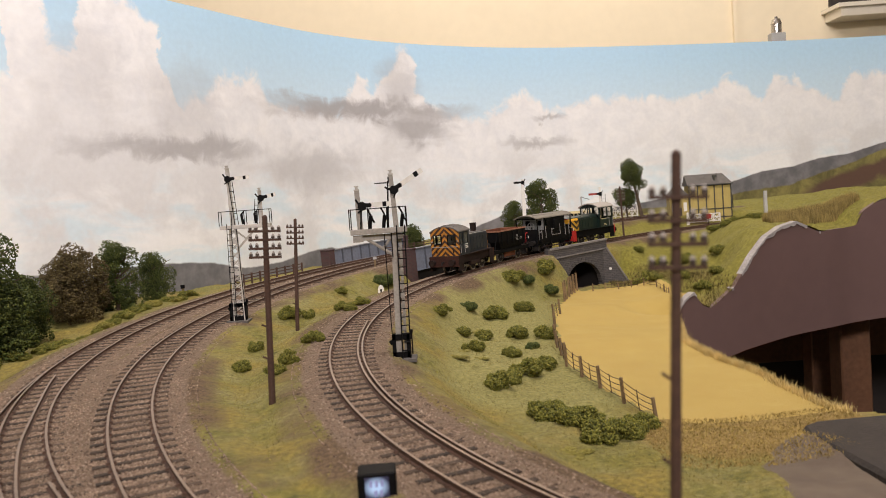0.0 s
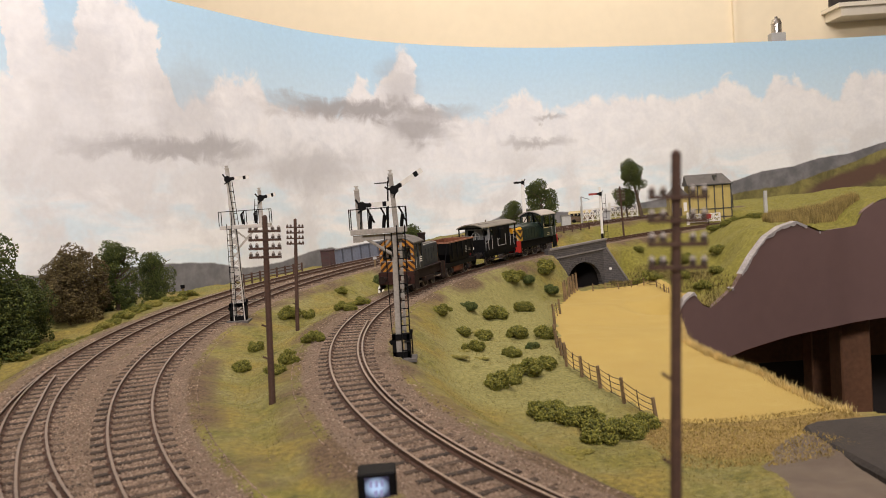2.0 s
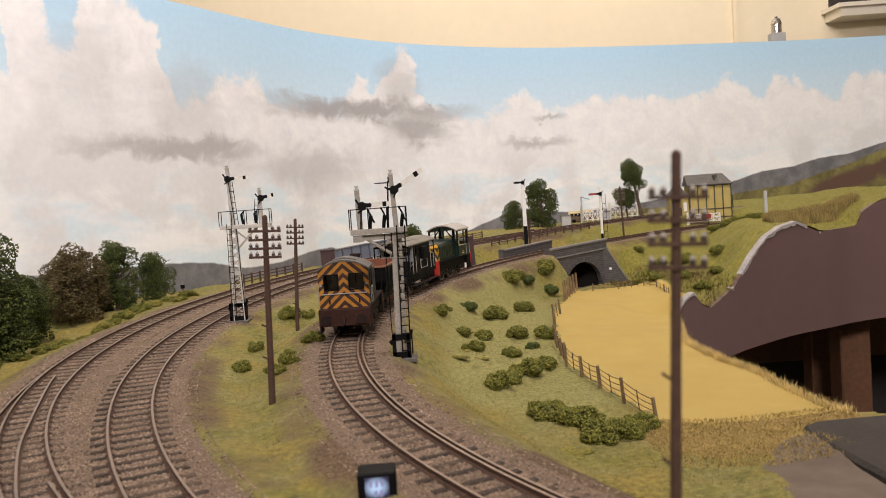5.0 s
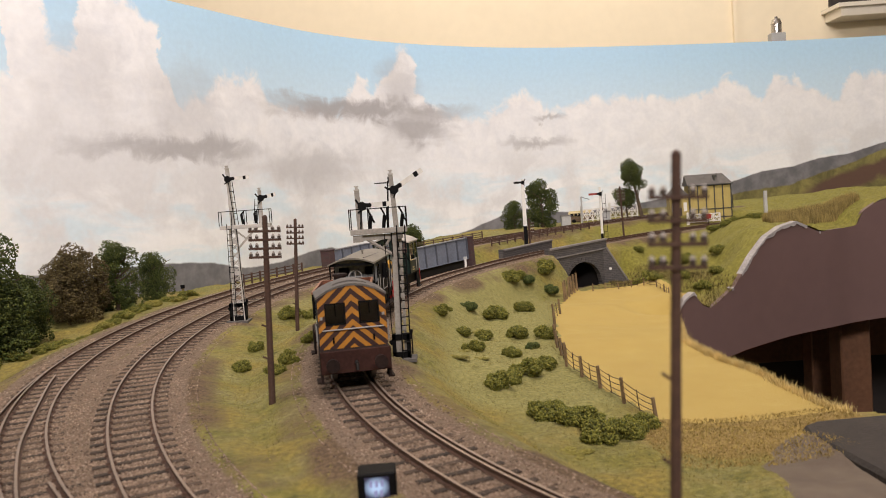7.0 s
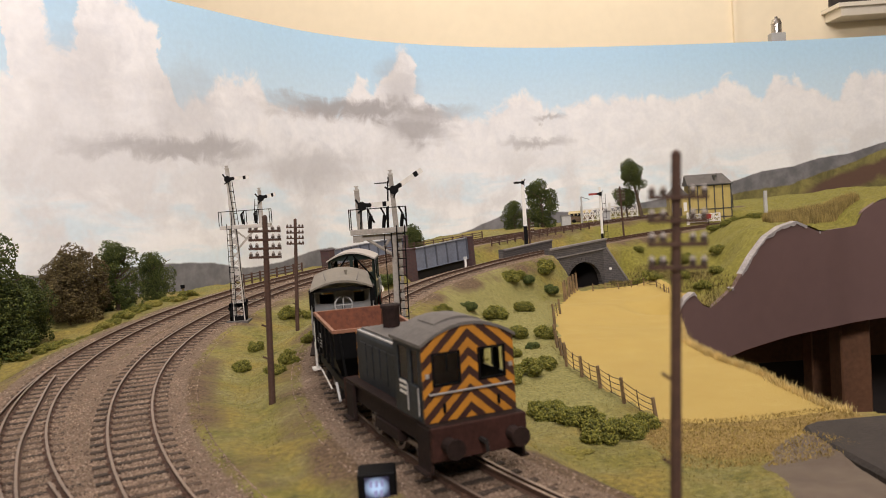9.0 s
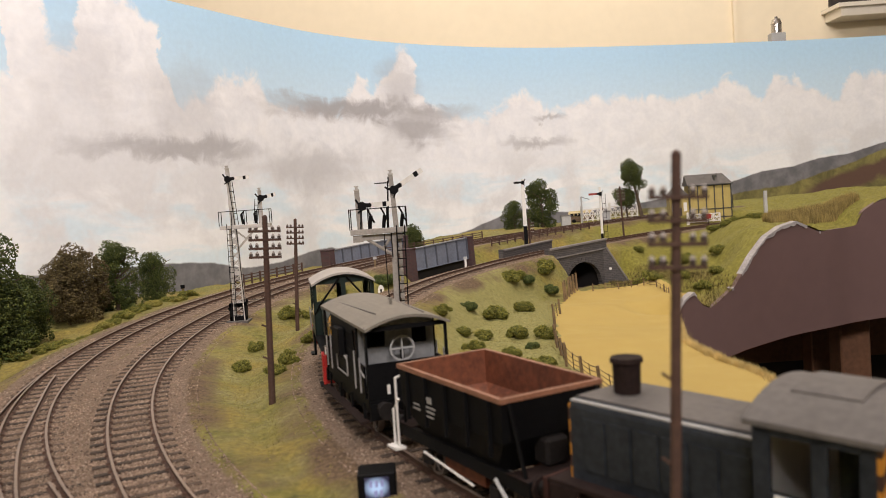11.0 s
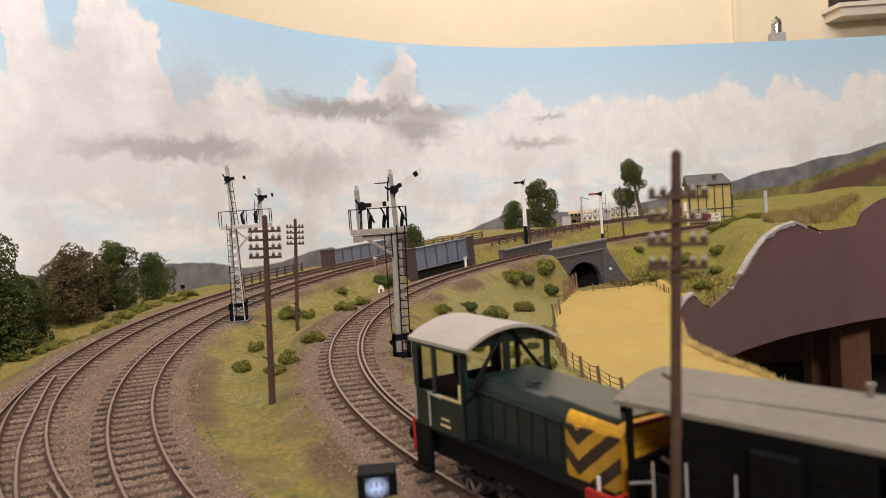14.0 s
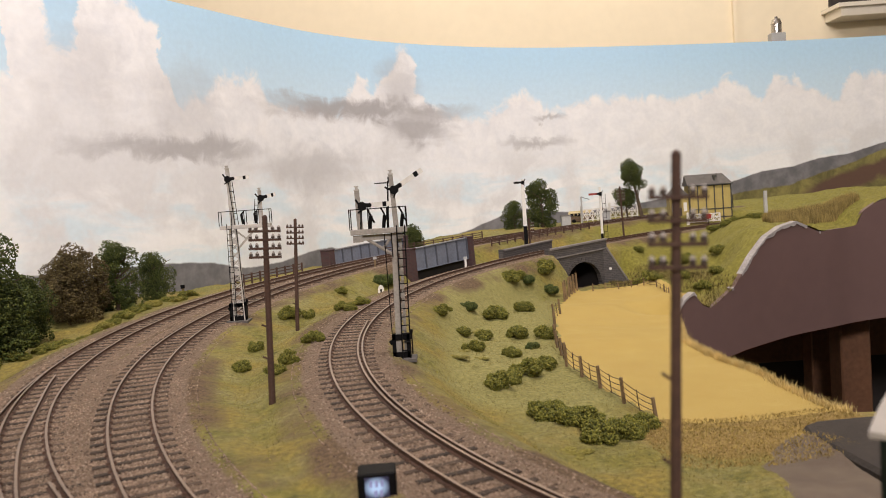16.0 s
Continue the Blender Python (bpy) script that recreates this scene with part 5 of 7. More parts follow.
blades("grass", np.concatenate([grass_area(60000, (-0.2, 0.14, 0.24, 1.0), off_track), grass_area(26000, (-0.36, -0.15, 0.4, 1.1), off_track), grass_area(16000, (0.2, 0.6, 0.85, 1.3), off_track)]),
       0.0014, 0.00035, GRASS_BLADES, "short olive static grass on the banks", 1.2)
edge = np.array([(p.x, p.y) for p in spline([(0.228, 0.835), (0.205, 0.735), (0.186, 0.649), (0.190, 0.56), (0.199, 0.413)], 60)])
e = edge[RNG.integers(0, len(edge), 6500)] + RNG.normal(0, 0.0016, (6500, 2)) - np.array([0.0012, 0])
blades("straw_fringe", np.column_stack([e, heights(e[:, 0], e[:, 1]) - 0.0005]), 0.0050, 0.0005, STRAW_BLADES, "pale straw fringe along the field edge", 0.8)
DRY_SCRUB = island_material("dry_trampled_grass", [(0.24, 0.165, 0.042), (0.33, 0.235, 0.065), (0.42, 0.31, 0.095)])
scrub = grass_area(9000, (0.09, 0.20, 0.345, 0.432), lambda X, Y: keep[np.clip(((Y - gy[0]) / STEP).astype(int), 0, len(gy) - 1), np.clip(((X - gx[0]) / STEP).astype(int), 0, len(gx) - 1)])
blades("dry_scrub", scrub, 0.0015, 0.0006, DRY_SCRUB, "trampled dry grass before the field", 1.5)


rx = RNG.uniform(0.385, 0.505, 9000)
ry = 0.960 + (rx - 0.385) * 0.36 + RNG.uniform(0.0, 0.040, 9000)
blades("reed_bed", np.column_stack([rx, ry, heights(rx, ry) - 0.0005]), 0.0120, 0.0007, REEDS, "tall dry reeds above the fascia", 0.35)


def open_ground(X, Y):
    j, i = np.clip(((Y - gy[0]) / STEP).astype(int), 0, len(gy) - 1), np.clip(((X - gx[0]) / STEP).astype(int), 0, len(gx) - 1)
    return keep[j, i] & ~inside(X, Y, FIELD)


SCRUB = island_material("brown_scrub", [(0.06, 0.045, 0.014), (0.12, 0.092, 0.026), (0.20, 0.16, 0.042), (0.30, 0.235, 0.075)])
blades("rough_scrub", grass_area(15000, (.205, .37, .86, 1.085), lambda X, Y: open_ground(X, Y) & (heights(X, Y) < -.004) & (X > .21)), 0.0042, 0.0008, SCRUB, "brown tangled scrub under the green slope", 0.9)


# ---- bushes and trees ----
def blob_points(blobs, per_area, squash=1.0, lo=0.50, hi=1.24):
    """Points on the skin of a heap of balls."""
    out = []
    for x, y, z, r in blobs:
        N = max(20, int(per_area * r * r))
        v = RNG.normal(size=(N, 3))
        v /= np.linalg.norm(v, axis=1)[:, None]
        out.append(np.array((x, y, z)) + v * r * RNG.uniform(lo, hi, (N, 1)) * np.array((1, 1, squash)))
    P = np.concatenate(out)
    return P[P[:, 2] > 0.0]


def bush_mesh(seed, lumps, material):
    rng = np.random.default_rng(seed)
    blobs = [(rng.uniform(-.85, .85) * (1 - .3 * k / lumps), rng.uniform(-.7, .7), rng.uniform(.1, .65), rng.uniform(.16, .42)) for k in range(lumps + 4)]
    P = blob_points(blobs, 4600)
    return scatter_mesh("bush", P, RNG.uniform(0.04, 0.115, len(P)), material, rng=RNG)


BUSH_MESHES = {k: [bush_mesh(s, 7 + s % 3, m) for s in range(5)] for k, m in (("olive", LEAF), ("dark", LEAF_DARK), ("yellow", LEAF_YELLOW))}
BUSH_LABEL = {"olive": "olive green foam bush on the grass bank", "dark": "dark green rounded bush on the grass bank", "yellow": "yellow-green low flowering gorse on the bank"}


def bush(x, y, r, kind="olive", tall=1.0):
    ob = new("bush", random.choice(BUSH_MESHES[kind]))
    z = float(heights(np.array([x]), np.array([y]))[0])
    ob.matrix_basis = Matrix.Translation((x, y, z - 0.0006)) @ Matrix.Rotation(random.uniform(0, 6.28), 4, "Z") @ Matrix.Diagonal((r, r * random.uniform(.85, 1.15), r * 0.95 * tall, 1))
    return tagged(ob, BUSH_LABEL[kind], "bush", "bushes on the banks")


for x, y, r, k in ((-.005, .691, .008, "olive"), (.020, .755, .008, "dark"), (.044, .762, .013, "olive"), (.075, .814, .011, "olive"), (.072, .905, .013, "olive"), (.090, .925, .010, "dark"), (.119, .975, .016, "olive"),
                   (.117, .940, .011, "dark"), (.011, .671, .008, "olive"), (.029, .673, .009, "olive"), (.056, .686, .011, "olive"), (.0785, .677, .010, "olive"), (.018, .621, .008, "olive"), (.063, .631, .006, "dark"),
                   (.044, .600, .008, "olive"), (.050, .545, .011, "olive"), (.0645, .568, .009, "olive"), (.040, .525, .009, "olive"), (.0275, .498, .010, "olive"), (.052, .440, .011, "olive"), (.060, .425, .010, "olive"),
                   (.0717, .392, .012, "olive"), (.0915, .412, .010, "olive"), (.082, .400, .010, "olive"), (.066, .419, .010, "olive"), (.046, .452, .008, "olive"),
                   (-.132, .697, .011, "olive"), (-.128, .508, .007, "olive"), (-.133, .562, .007, "olive"), (-.0995, .471, .006, "olive"), (-.101, .518, .005, "olive"), (-.0896, .551, .008, "olive"), (-.106, .842, .007, "olive"),
                   (-.080, .684, .006, "olive"), (-.073, .713, .008, "olive"), (-.0685, .93, .014, "dark"), (-.119, .705, .008, "olive"), (-.088, .70, .007, "olive"), (-.096, .49, .006, "olive"),
                   (.278, .895, .010, "olive"), (.262, .926, .012, "olive"), (.243, .961, .010, "olive"), (.30, .915, .009, "olive"), (.255, 1.03, .012, "olive"), (.275, 1.06, .010, "olive"), (.235, 1.005, .009, "olive"), (.32, .97, .010, "olive"),
                   (.262, 1.115, .008, "olive"), (.205, 1.20, .008, "olive"), (.170, 1.19, .005, "yellow"), (.285, 1.0, .011, "olive"), (.30, 1.03, .010, "olive")):
    bush(x, y, r * 1.02, k)
for x, y, r in ((.025, .70, .010), (.008, .60, .008), (.002, .57, .010), (.020, .585, .007), (.052, .375, .009), (.075, .46, .008)):
    bush(x, y, r, "yellow", 0.18)
# hedge along the outer bank
for i in range(26):
    f = i / 25
    bush(-0.335 + 0.055 * f + random.uniform(-.006, .006), 0.60 + 0.33 * f + random.uniform(-.01, .01), random.uniform(.007, .011), random.choice(("olive", "yellow", "olive")), 0.75)
# rough growth on top of the fascia
for i in range(16):
    f = i / 15
    bush(0.372 + 0.16 * f, 1.13 - 0.08 * f + random.uniform(-.01, .01), random.uniform(.008, .012), "olive", 0.9)


def tree(x, y, height, width, material, label, seed, bare=0.12, lean=0.0):
    """A tapered trunk with limbs and a crown of many small leaf clumps."""
    rng = np.random.default_rng(seed)
    z = float(heights(np.array([x]), np.array([y]))[0])
    t = thing("tree", label, "tree", "trees of the layout", m=Matrix.Translation((x, y, z - 0.001)))
    bm = bmesh.new()
    bm_rod(bm, (0, 0, 0), (lean * .5, 0, height * .45), height * .035, height * .024, n=8)
    bm_rod(bm, (lean * .5, 0, height * .45), (lean, 0, height * .85), height * .024, height * .008, n=7)
    for k in range(9):
        a, h0 = rng.uniform(0, 6.28), rng.uniform(.25, .7) * height
        bm_rod(bm, (lean * h0 / height, 0, h0), (lean + math.cos(a) * width * .38, math.sin(a) * width * .38, h0 + height * .16), height * .012, height * .004, n=5)
    part("trunk", bm, TRUNK, t)
    blobs = []
    for k in range(46):
        h0 = bare + (1 - bare) * (k + .5) / 46
        q = (h0 - bare) / (1 - bare)
        env = math.sqrt(max(0.02, 1 - ((q - .35) / .68) ** 2)) if q > .35 else .82 + .5 * q
        a, rr = rng.uniform(0, 6.28), rng.uniform(.25, .85) * env
        blobs.append((lean * h0 + math.cos(a) * rr * width * .47, math.sin(a) * rr * width * .47, h0 * height * .95, width * rng.uniform(.10, .19)))
    P = blob_points(blobs, 10500 / width ** 2, 1.0, 0.74, 1.05)
    crown = new("crown", scatter_mesh("crown", P, RNG.uniform(.45, 1.2, len(P)) * max(.0008, width * .0185), material, rng=RNG))
    crown.parent = t
    return t


tree(-.352, .632, .105, .075, LEAF_DARK, "tall dark green broadleaf tree by the backdrop", 1, .03)
tree(-.385, .655, .115, .080, LEAF_DARK, "tall dark green broadleaf tree by the backdrop", 11, .03)
tree(-.358, .705, .058, .056, LEAF_DARK, "smaller dark green tree at the bank", 2, .02)
tree(-.347, .79, .067, .070, LEAF_BROWN, "brown autumn tree with bare twigs showing", 3, .03)
tree(-.372, .805, .060, .050, LEAF_BROWN, "brown autumn tree with bare twigs showing", 13, .03)
tree(-.328, .83, .068, .054, LEAF_DARK, "rounded dark green tree behind the bank", 4, .03)
tree(-.3135, .90, .054, .046, LEAF_DARK, "rounded dark green tree on the bank", 5, .03)
tree(-.050, 1.27, .050, .052, LEAF_DARK, "round dark tree behind the girder bridge", 6, .05)
tree(.1745, 1.44, .080, .066, LEAF_DARK, "large round dark tree beyond the main line", 7, .06)
tree(.126, 1.43, .048, .044, LEAF_DARK, "low dark tree beyond the main line", 8, .04)
tree(.325, 1.345, .096, .046, LEAF_DARK, "thin pine with a high rounded crown", 9, .60, -.016)
tree(.305, 1.36, .050, .046, LEAF_DARK, "low spreading pine branch clump", 10, .60, -.004)


# ---- signals ----
# darker copy of the signal white, for the signal in less light
SIGNAL_GREY = mat("shaded_signal_white", (0.33, 0.305, 0.27), 0.65, 0, 0.25, 90, 0.1)
SIGNAL_WHITE = mat("signal_white", (0.50, 0.475, 0.44), 0.6, 0, 0.18, 90, 0.1)
COPING_GREY = mat("grey_concrete", (0.11, 0.10, 0.092), 0.9, 0, 0.25, 80, 0.2)
ARM_RED = mat("arm_back_red", (0.30, 0.03, 0.02), 0.5)


def ladder(name, a, b, parent, width=.0036, step=.0042, r=.00028):
    a, b = Vector(a), Vector(b)
    bm = bmesh.new()
    w = Vector((width / 2, 0, 0))
    bm_rod(bm, a - w, b - w, r, n=5)
    bm_rod(bm, a + w, b + w, r, n=5)
    n = int((b - a).length / step)
    for i in range(1, n):
        p = a.lerp(b, i / n)
        bm_rod(bm, p - w, p + w, r * .8, n=4)
    return part(name, bm, BLACK, parent, "black iron ladder")


def semaphore(parent, x, z, length, angle, front=-1.0, back=None, y=-.0022, band=True):
    """A signal arm with its band and spectacle; angle: degrees above level."""
    arm = thing("signal_arm", "", "")
    arm.parent = parent
    arm.matrix_basis = Matrix.Translation((x, y, z)) @ Matrix.Rotation(-radians(angle), 4, "Y")
    boxes("blade", [(.0030, length, -.0003, .0003, -.0014, .0014)], back or WHITE, arm)
    if band:
        boxes("band", [(length * .70, length * .84, -.00045, .00045, -.00145, .00145)], BLACK, arm, "black band")
    bm = bmesh.new()
    bm_prism(bm, [(-.0036, -.0012), (-.0016, -.0030), (.0006, -.0026), (.0016, -.0012), (.0040, -.0014), (.0048, 0), (.0040, .0013), (.0014, .0012), (-.0006, .0024), (-.0030, .0020)], -.0005, .0005, "y")
    bm_rod(bm, (-.0030, 0, .0014), (-.0044, 0, .0040), .0006, n=5)
    bm_rod(bm, (-.0016, 0, -.0024), (-.0036, 0, -.0040), .0005, n=5)
    part("spectacle", bm, BLACK, arm, "black spectacle casting")
    return arm


def post_taper(name, a, b, w0, w1, material, parent, label=""):
    bm = bmesh.new()
    vs = []
    for p, w in ((Vector(a), w0), (Vector(b), w1)):
        vs.append([bm.verts.new(p + Vector(q) * w / 2) for q in ((-1, -1, 0), (1, -1, 0), (1, 1, 0), (-1, 1, 0))])
    for i in range(4):
        bm.faces.new((vs[0][i], vs[0][(i + 1) % 4], vs[1][(i + 1) % 4], vs[1][i]))
    bm.faces.new(vs[0][::-1])
    bm.faces.new(vs[1])
    return part(name, bm, material, parent, label)


def finial(parent, x, z, w=.0030):
    boxes("finial", [(x - w / 2, x + w / 2, -w / 2, w / 2, z, z + .0008), (x - w / 4, x + w / 4, -w / 4, w / 4, z + .0008, z + .0022), (x - w / 2.4, x + w / 2.4, -w / 2.4, w / 2.4, z + .0022, z + .0028)], SIGNAL_WHITE, parent)


def platform(parent, x0, x1, z, deep, rail, paint=None):
    boxes("platform", [(x0, x1, -deep / 2, deep / 2, z - .0030, z)], paint or SIGNAL_WHITE, parent, "white timber platform", .0003)
    for y in (-deep / 2, deep / 2):
        n = max(3, int((x1 - x0) / .009))
        for i in range(n + 1):
            x = x0 + (x1 - x0) * i / n
            rods("railing_post", [((x, y, z), (x, y, z + rail), .00032)], BLACK, parent)
        rods("railing", [((x0, y, z + rail), (x1, y, z + rail), .00032)], BLACK, parent)
    for x in (x0, x1):
        rods("railing", [((x, -deep / 2, z + rail), (x, deep / 2, z + rail), .00032)], BLACK, parent)


def signal_base(parent, w, h, x=0.0):
    boxes("base_plate", [(x - .0085, x + .0085, -.008, .008, -.001, .0010)], COPING_GREY, parent, "grey concrete base plate")
    boxes("counterweight_frame", [(x - w / 2, x - w / 2 + .0022, -.003, .003, .001, h), (x + w / 2 - .0022, x + w / 2, -.003, .003, .001, h), (x - w / 2, x + w / 2, -.003, .003, h - .0034, h),
                                  (x - w / 2, x + w / 2, -.003, .003, .001, .0045)], BLACK, parent, "black weight bar frame", .0002)
    rods("crank", [((x + w / 2, -.001, h * .8), (x + w / 2 + .0012, -.001, h * 1.15), .0010), ((x - w / 2, 0, h * .6), (x - w / 2 - .0014, 0, h * .75), .0010), ((x + w / 2 + .001, -.002, h), (x + w / 2 + .001, -.002, .003), .0004)], BLACK, parent)


def lattice_signal():
    s = thing("bracket_signal", "white lattice bracket signal with two semaphore arms and ladder", "railway signal", "semaphore signals", m=Matrix.Translation((-.166, .661, ground_at(-.166, .661) - .0004)))
    for x in (-1, 1):
        for y in (-1, 1):
            rods("lattice_leg", [((x * .0042 + .001, y * .0030, .001), (x * .0024 + .001, y * .0020, .074), .0005)], SIGNAL_WHITE, s)
    bm = bmesh.new()
    for k in range(12):
        f, g = k / 12, (k + 1) / 12
        w0, w1 = .0042 - .0018 * f, .0042 - .0018 * g
        for y in (-.0026, .0026):
            bm_rod(bm, (.001 - w0, y, .074 * f + .001), (.001 + w1, y, .074 * g), .00028, n=4)
            bm_rod(bm, (.001 + w0, y, .074 * f + .001), (.001 - w1, y, .074 * g), .00028, n=4)
            if k % 4 == 2:
                bm_box(bm, .001 - w0, .001 + w0, y - .0004, y + .0004, .074 * f, .074 * f + .003)
    part("lattice", bm, SIGNAL_WHITE, s)
    platform(s, -.0085, .0315, .0765, .008, .0112)
    rods("bracket", [((.004, 0, .058), (.0185, 0, .0725), .0009), ((.0035, 0, .072), (.0115, 0, .065), .0007)], SIGNAL_WHITE, s)
    post_taper("doll", (.0012, .001, .0765), (0, .001, .1210), .0034, .0026, SIGNAL_WHITE, s)
    finial(s, 0, .1210)
    post_taper("doll", (.0238, .001, .0765), (.0240, .001, .1020), .0028, .0024, SIGNAL_WHITE, s)
    finial(s, .0240, .1020)
    semaphore(s, .0015, .1134, .0160, 1)
    semaphore(s, .0262, .0970, .0112, 10)
    ladder("ladder", (-.0024, -.0048, .001), (-.0008, -.0046, .0780), s)
    ladder("ladder", (.0050, -.003, .0770), (.0026, -.003, .1120), s, .0030)
    ladder("ladder", (.0200, -.003, .0770), (.0222, -.003, .0960), s, .0026)
    for x in (.0095, .0200):
        rods("signal_lever", [((x, 0, .0770), (x - .001, 0, .0850), .0011), ((x - .001, 0, .0850), (x + .001, 0, .0868), .0006)], BLACK, s)
    rods("pull_rod", [((.0060, -.002, .010), (.0040, -.002, .0760), .0003)], BLACK, s)
    signal_base(s, .0130, .0150)
    return s


def balanced_signal():
    s = thing("bracket_signal", "white bracket signal with one level and one raised semaphore arm", "railway signal", "semaphore signals", m=Matrix.Translation((-.0268, .4874, ground_at(-.0268, .4874) - .0004)))
    post_taper("post", (-.0030, 0, .001), (-.0012, 0, .0745), .0036, .0032, SIGNAL_GREY, s, "white tapered post, darkened as in less light")
    post_taper("rear_leg", (.0008, .003, .001), (.0022, .003, .0745), .0016, .0016, SIGNAL_GREY, s)
    for k in range(9):
        boxes("lattice_plate", [(-.0014 + k * .0002, .0010 + k * .0002, .002, .003, .016 + k * .0066, .0195 + k * .0066)], SIGNAL_GREY, s)
    post_taper("doll", (.0005, .0005, .0745), (-.0008, .0005, .1085), .0030, .0024, SIGNAL_GREY, s)
    finial(s, -.0008, .1085)
    platform(s, -.0262, .0066, .0778, .009, .0118, SIGNAL_GREY)
    boxes("platform_beam", [(-.0250, .004, -.0012, .0012, .0712, .0744)], SIGNAL_GREY, s)
    boxes("beam_end", [(-.0250, -.0195, -.003, .003, .0705, .0742)], SIGNAL_GREY, s)
    rods("bracket", [((-.0005, 0, .0605), (-.0180, 0, .0725), .0010), ((-.0012, 0, .0740), (-.0080, 0, .0662), .0008)], SIGNAL_GREY, s)
    post_taper("doll", (-.0206, .0005, .0778), (-.0212, .0005, .1005), .0032, .0026, SIGNAL_GREY, s)
    finial(s, -.0212, .1005)
    semaphore(s, -.0175, .0916, .0158, 1)
    semaphore(s, .0014, .1003, .0190, 31)
    rods("pull_rod", [((-.0200, -.003, .0780), (-.0188, -.003, .0912), .0005), ((-.0026, -.003, .0605), (-.0026, -.003, .0780), .0003)], BLACK, s)
    for x in (-.0150, -.0070, .0035):
        rods("signal_lever", [((x, 0, .0780), (x + .0012, 0, .0855), .0012), ((x + .0012, 0, .0855), (x - .0010, 0, .0900), .0006), ((x + .0010, 0, .0850), (x + .0030, 0, .0812), .0006)], BLACK, s)
    bm = bmesh.new()
    pts = [(-.0062 + .0040 * math.cos(a), .0012 * math.sin(a) - .001, .1040) for a in [math.pi / 8 * i for i in range(16)]]
    for a, b in zip(pts, pts[1:] + pts[:1]):
        bm_rod(bm, a, b, .00032, n=5)
    bm_rod(bm, (-.0022, -.001, .1040), (-.0022, -.001, .1075), .0004, n=5)
    bm_rod(bm, (-.0040, -.002, .0780), (-.0026, -.001, .1050), .0005, n=5)
    part("safety_hoop", bm, BLACK, s, "black safety hoop")
    ladder("ladder", (.0014, -.0050, .001), (.0032, -.0046, .0790), s, .0046, .0046, .0004)
    rods("pull_wire", [((-.0064, -.002, .012), (-.0068, -.002, .0745), .0003)], BLACK, s)
    signal_base(s, .0106, .0150, -.0014)
    return s


lattice_signal()
balanced_signal()


def plain_signal(x, y, height, arm_z, white_from, arm_len, width, back, label, turn=180):
    z = ground_at(x, y)
    s = thing("semaphore_signal", label, "railway signal", "semaphore signals", m=Matrix.Translation((x, y, z - .0005)))
    post_taper("post", (0, 0, 0), (0, 0, white_from), width * 1.05, width, BLACK, s)
    post_taper("post", (0, 0, white_from), (0, 0, height), width, width * .8, WHITE, s, "white post")
    arm = semaphore(s, -.001, arm_z, arm_len, 0, back=back, band=False)
    arm.matrix_basis = Matrix.Translation((-.001, -.002, arm_z)) @ Matrix.Rotation(radians(turn), 4, "Z")
    bm = bmesh.new()
    bm_rod(bm, (0, -width * .6, height * .55), (0, -width * .6 - .0006, height * .55), .0026, n=14)
    part("route_disc", bm, WHITE, s)
    return s


plain_signal(.1120, 1.115, .1199 - ground_at(.1120, 1.115), .1160 - ground_at(.1120, 1.115), .0575 - ground_at(.1120, 1.115), .011, .0048, BLACK, "tall white post signal with short black arm")
s2 = plain_signal(.2220, 1.155, .0760, .0670, .012, .0150, .0030, ARM_RED, "slim white signal with red arm lowered level")
ladder("ladder", (.0060, .002, .001), (.0050, .002, .0660), s2, .005, .006, .0003)


# ---- telegraph poles ----
POLE_WOOD = mat("creosoted_pole", (0.070, 0.036, 0.024), 0.8, 0, 0.3, 70, 0.3)
INSULATOR_DARK = mat("brown_insulator_cup", (0.055, 0.036, 0.028), 0.5, 0, 0.1, 90, 0.02)
CERAMIC = mat("white_insulator", (0.40, 0.37, 0.34), 0.35, 0, 0.08, 90, 0.02)


def telegraph_pole(x, y, height, arms, spacing, span, lean, radius, insul, top=.007, z=None):
    z = ground_at(x, y) if z is None else z
    p = thing("telegraph_pole", "brown timber telegraph pole with four insulator cross arms", "telegraph pole", "telegraph poles", m=Matrix.Translation((x, y, z - .001)) @ Matrix.Rotation(lean, 4, "Y"))
    bm = bmesh.new()
    bm_rod(bm, (0, 0, 0), (0, 0, height), radius, radius * .78, n=12)
    bm_rod(bm, (0, 0, height), (0, 0, height + radius * .5), radius * .78, radius * .2, n=12)
    part("pole", bm, POLE_WOOD, p)
    for k in range(arms):
        h = height - top - k * spacing
        a = boxes("cross_arm", [(-span / 2, span / 2, -radius * 1.35, -radius * .75, h - radius * .35, h + radius * .35)], POLE_WOOD, p)
        for f in (-.88, -.50, .50, .88):
            bm = bmesh.new()
            q = f * span / 2
            bm_rod(bm, (q, -radius, h), (q, -radius, h + insul * .5), insul * .22, n=6)
            bm_rod(bm, (q, -radius, h + insul * .35), (q, -radius, h + insul * .90), insul * .45, insul * .40, n=8)
            bm_rod(bm, (q, -radius, h + insul * .90), (q, -radius, h + insul * 1.20), insul * .36, insul * .30, n=8, mi=1)
            bm_rod(bm, (q, -radius, h + insul * 1.20), (q, -radius, h + insul * 1.4), insul * .28, insul * .12, n=8, mi=1)
            part("insulator", bm, [INSULATOR_DARK, CERAMIC], a)
    for h in (.25, .42, .58):
        rods("climbing_step", [((-radius * .8, 0, height * h), (-radius * 2.2, 0, height * (h + .012)), radius * .28)], POLE_WOOD, p)
    return p


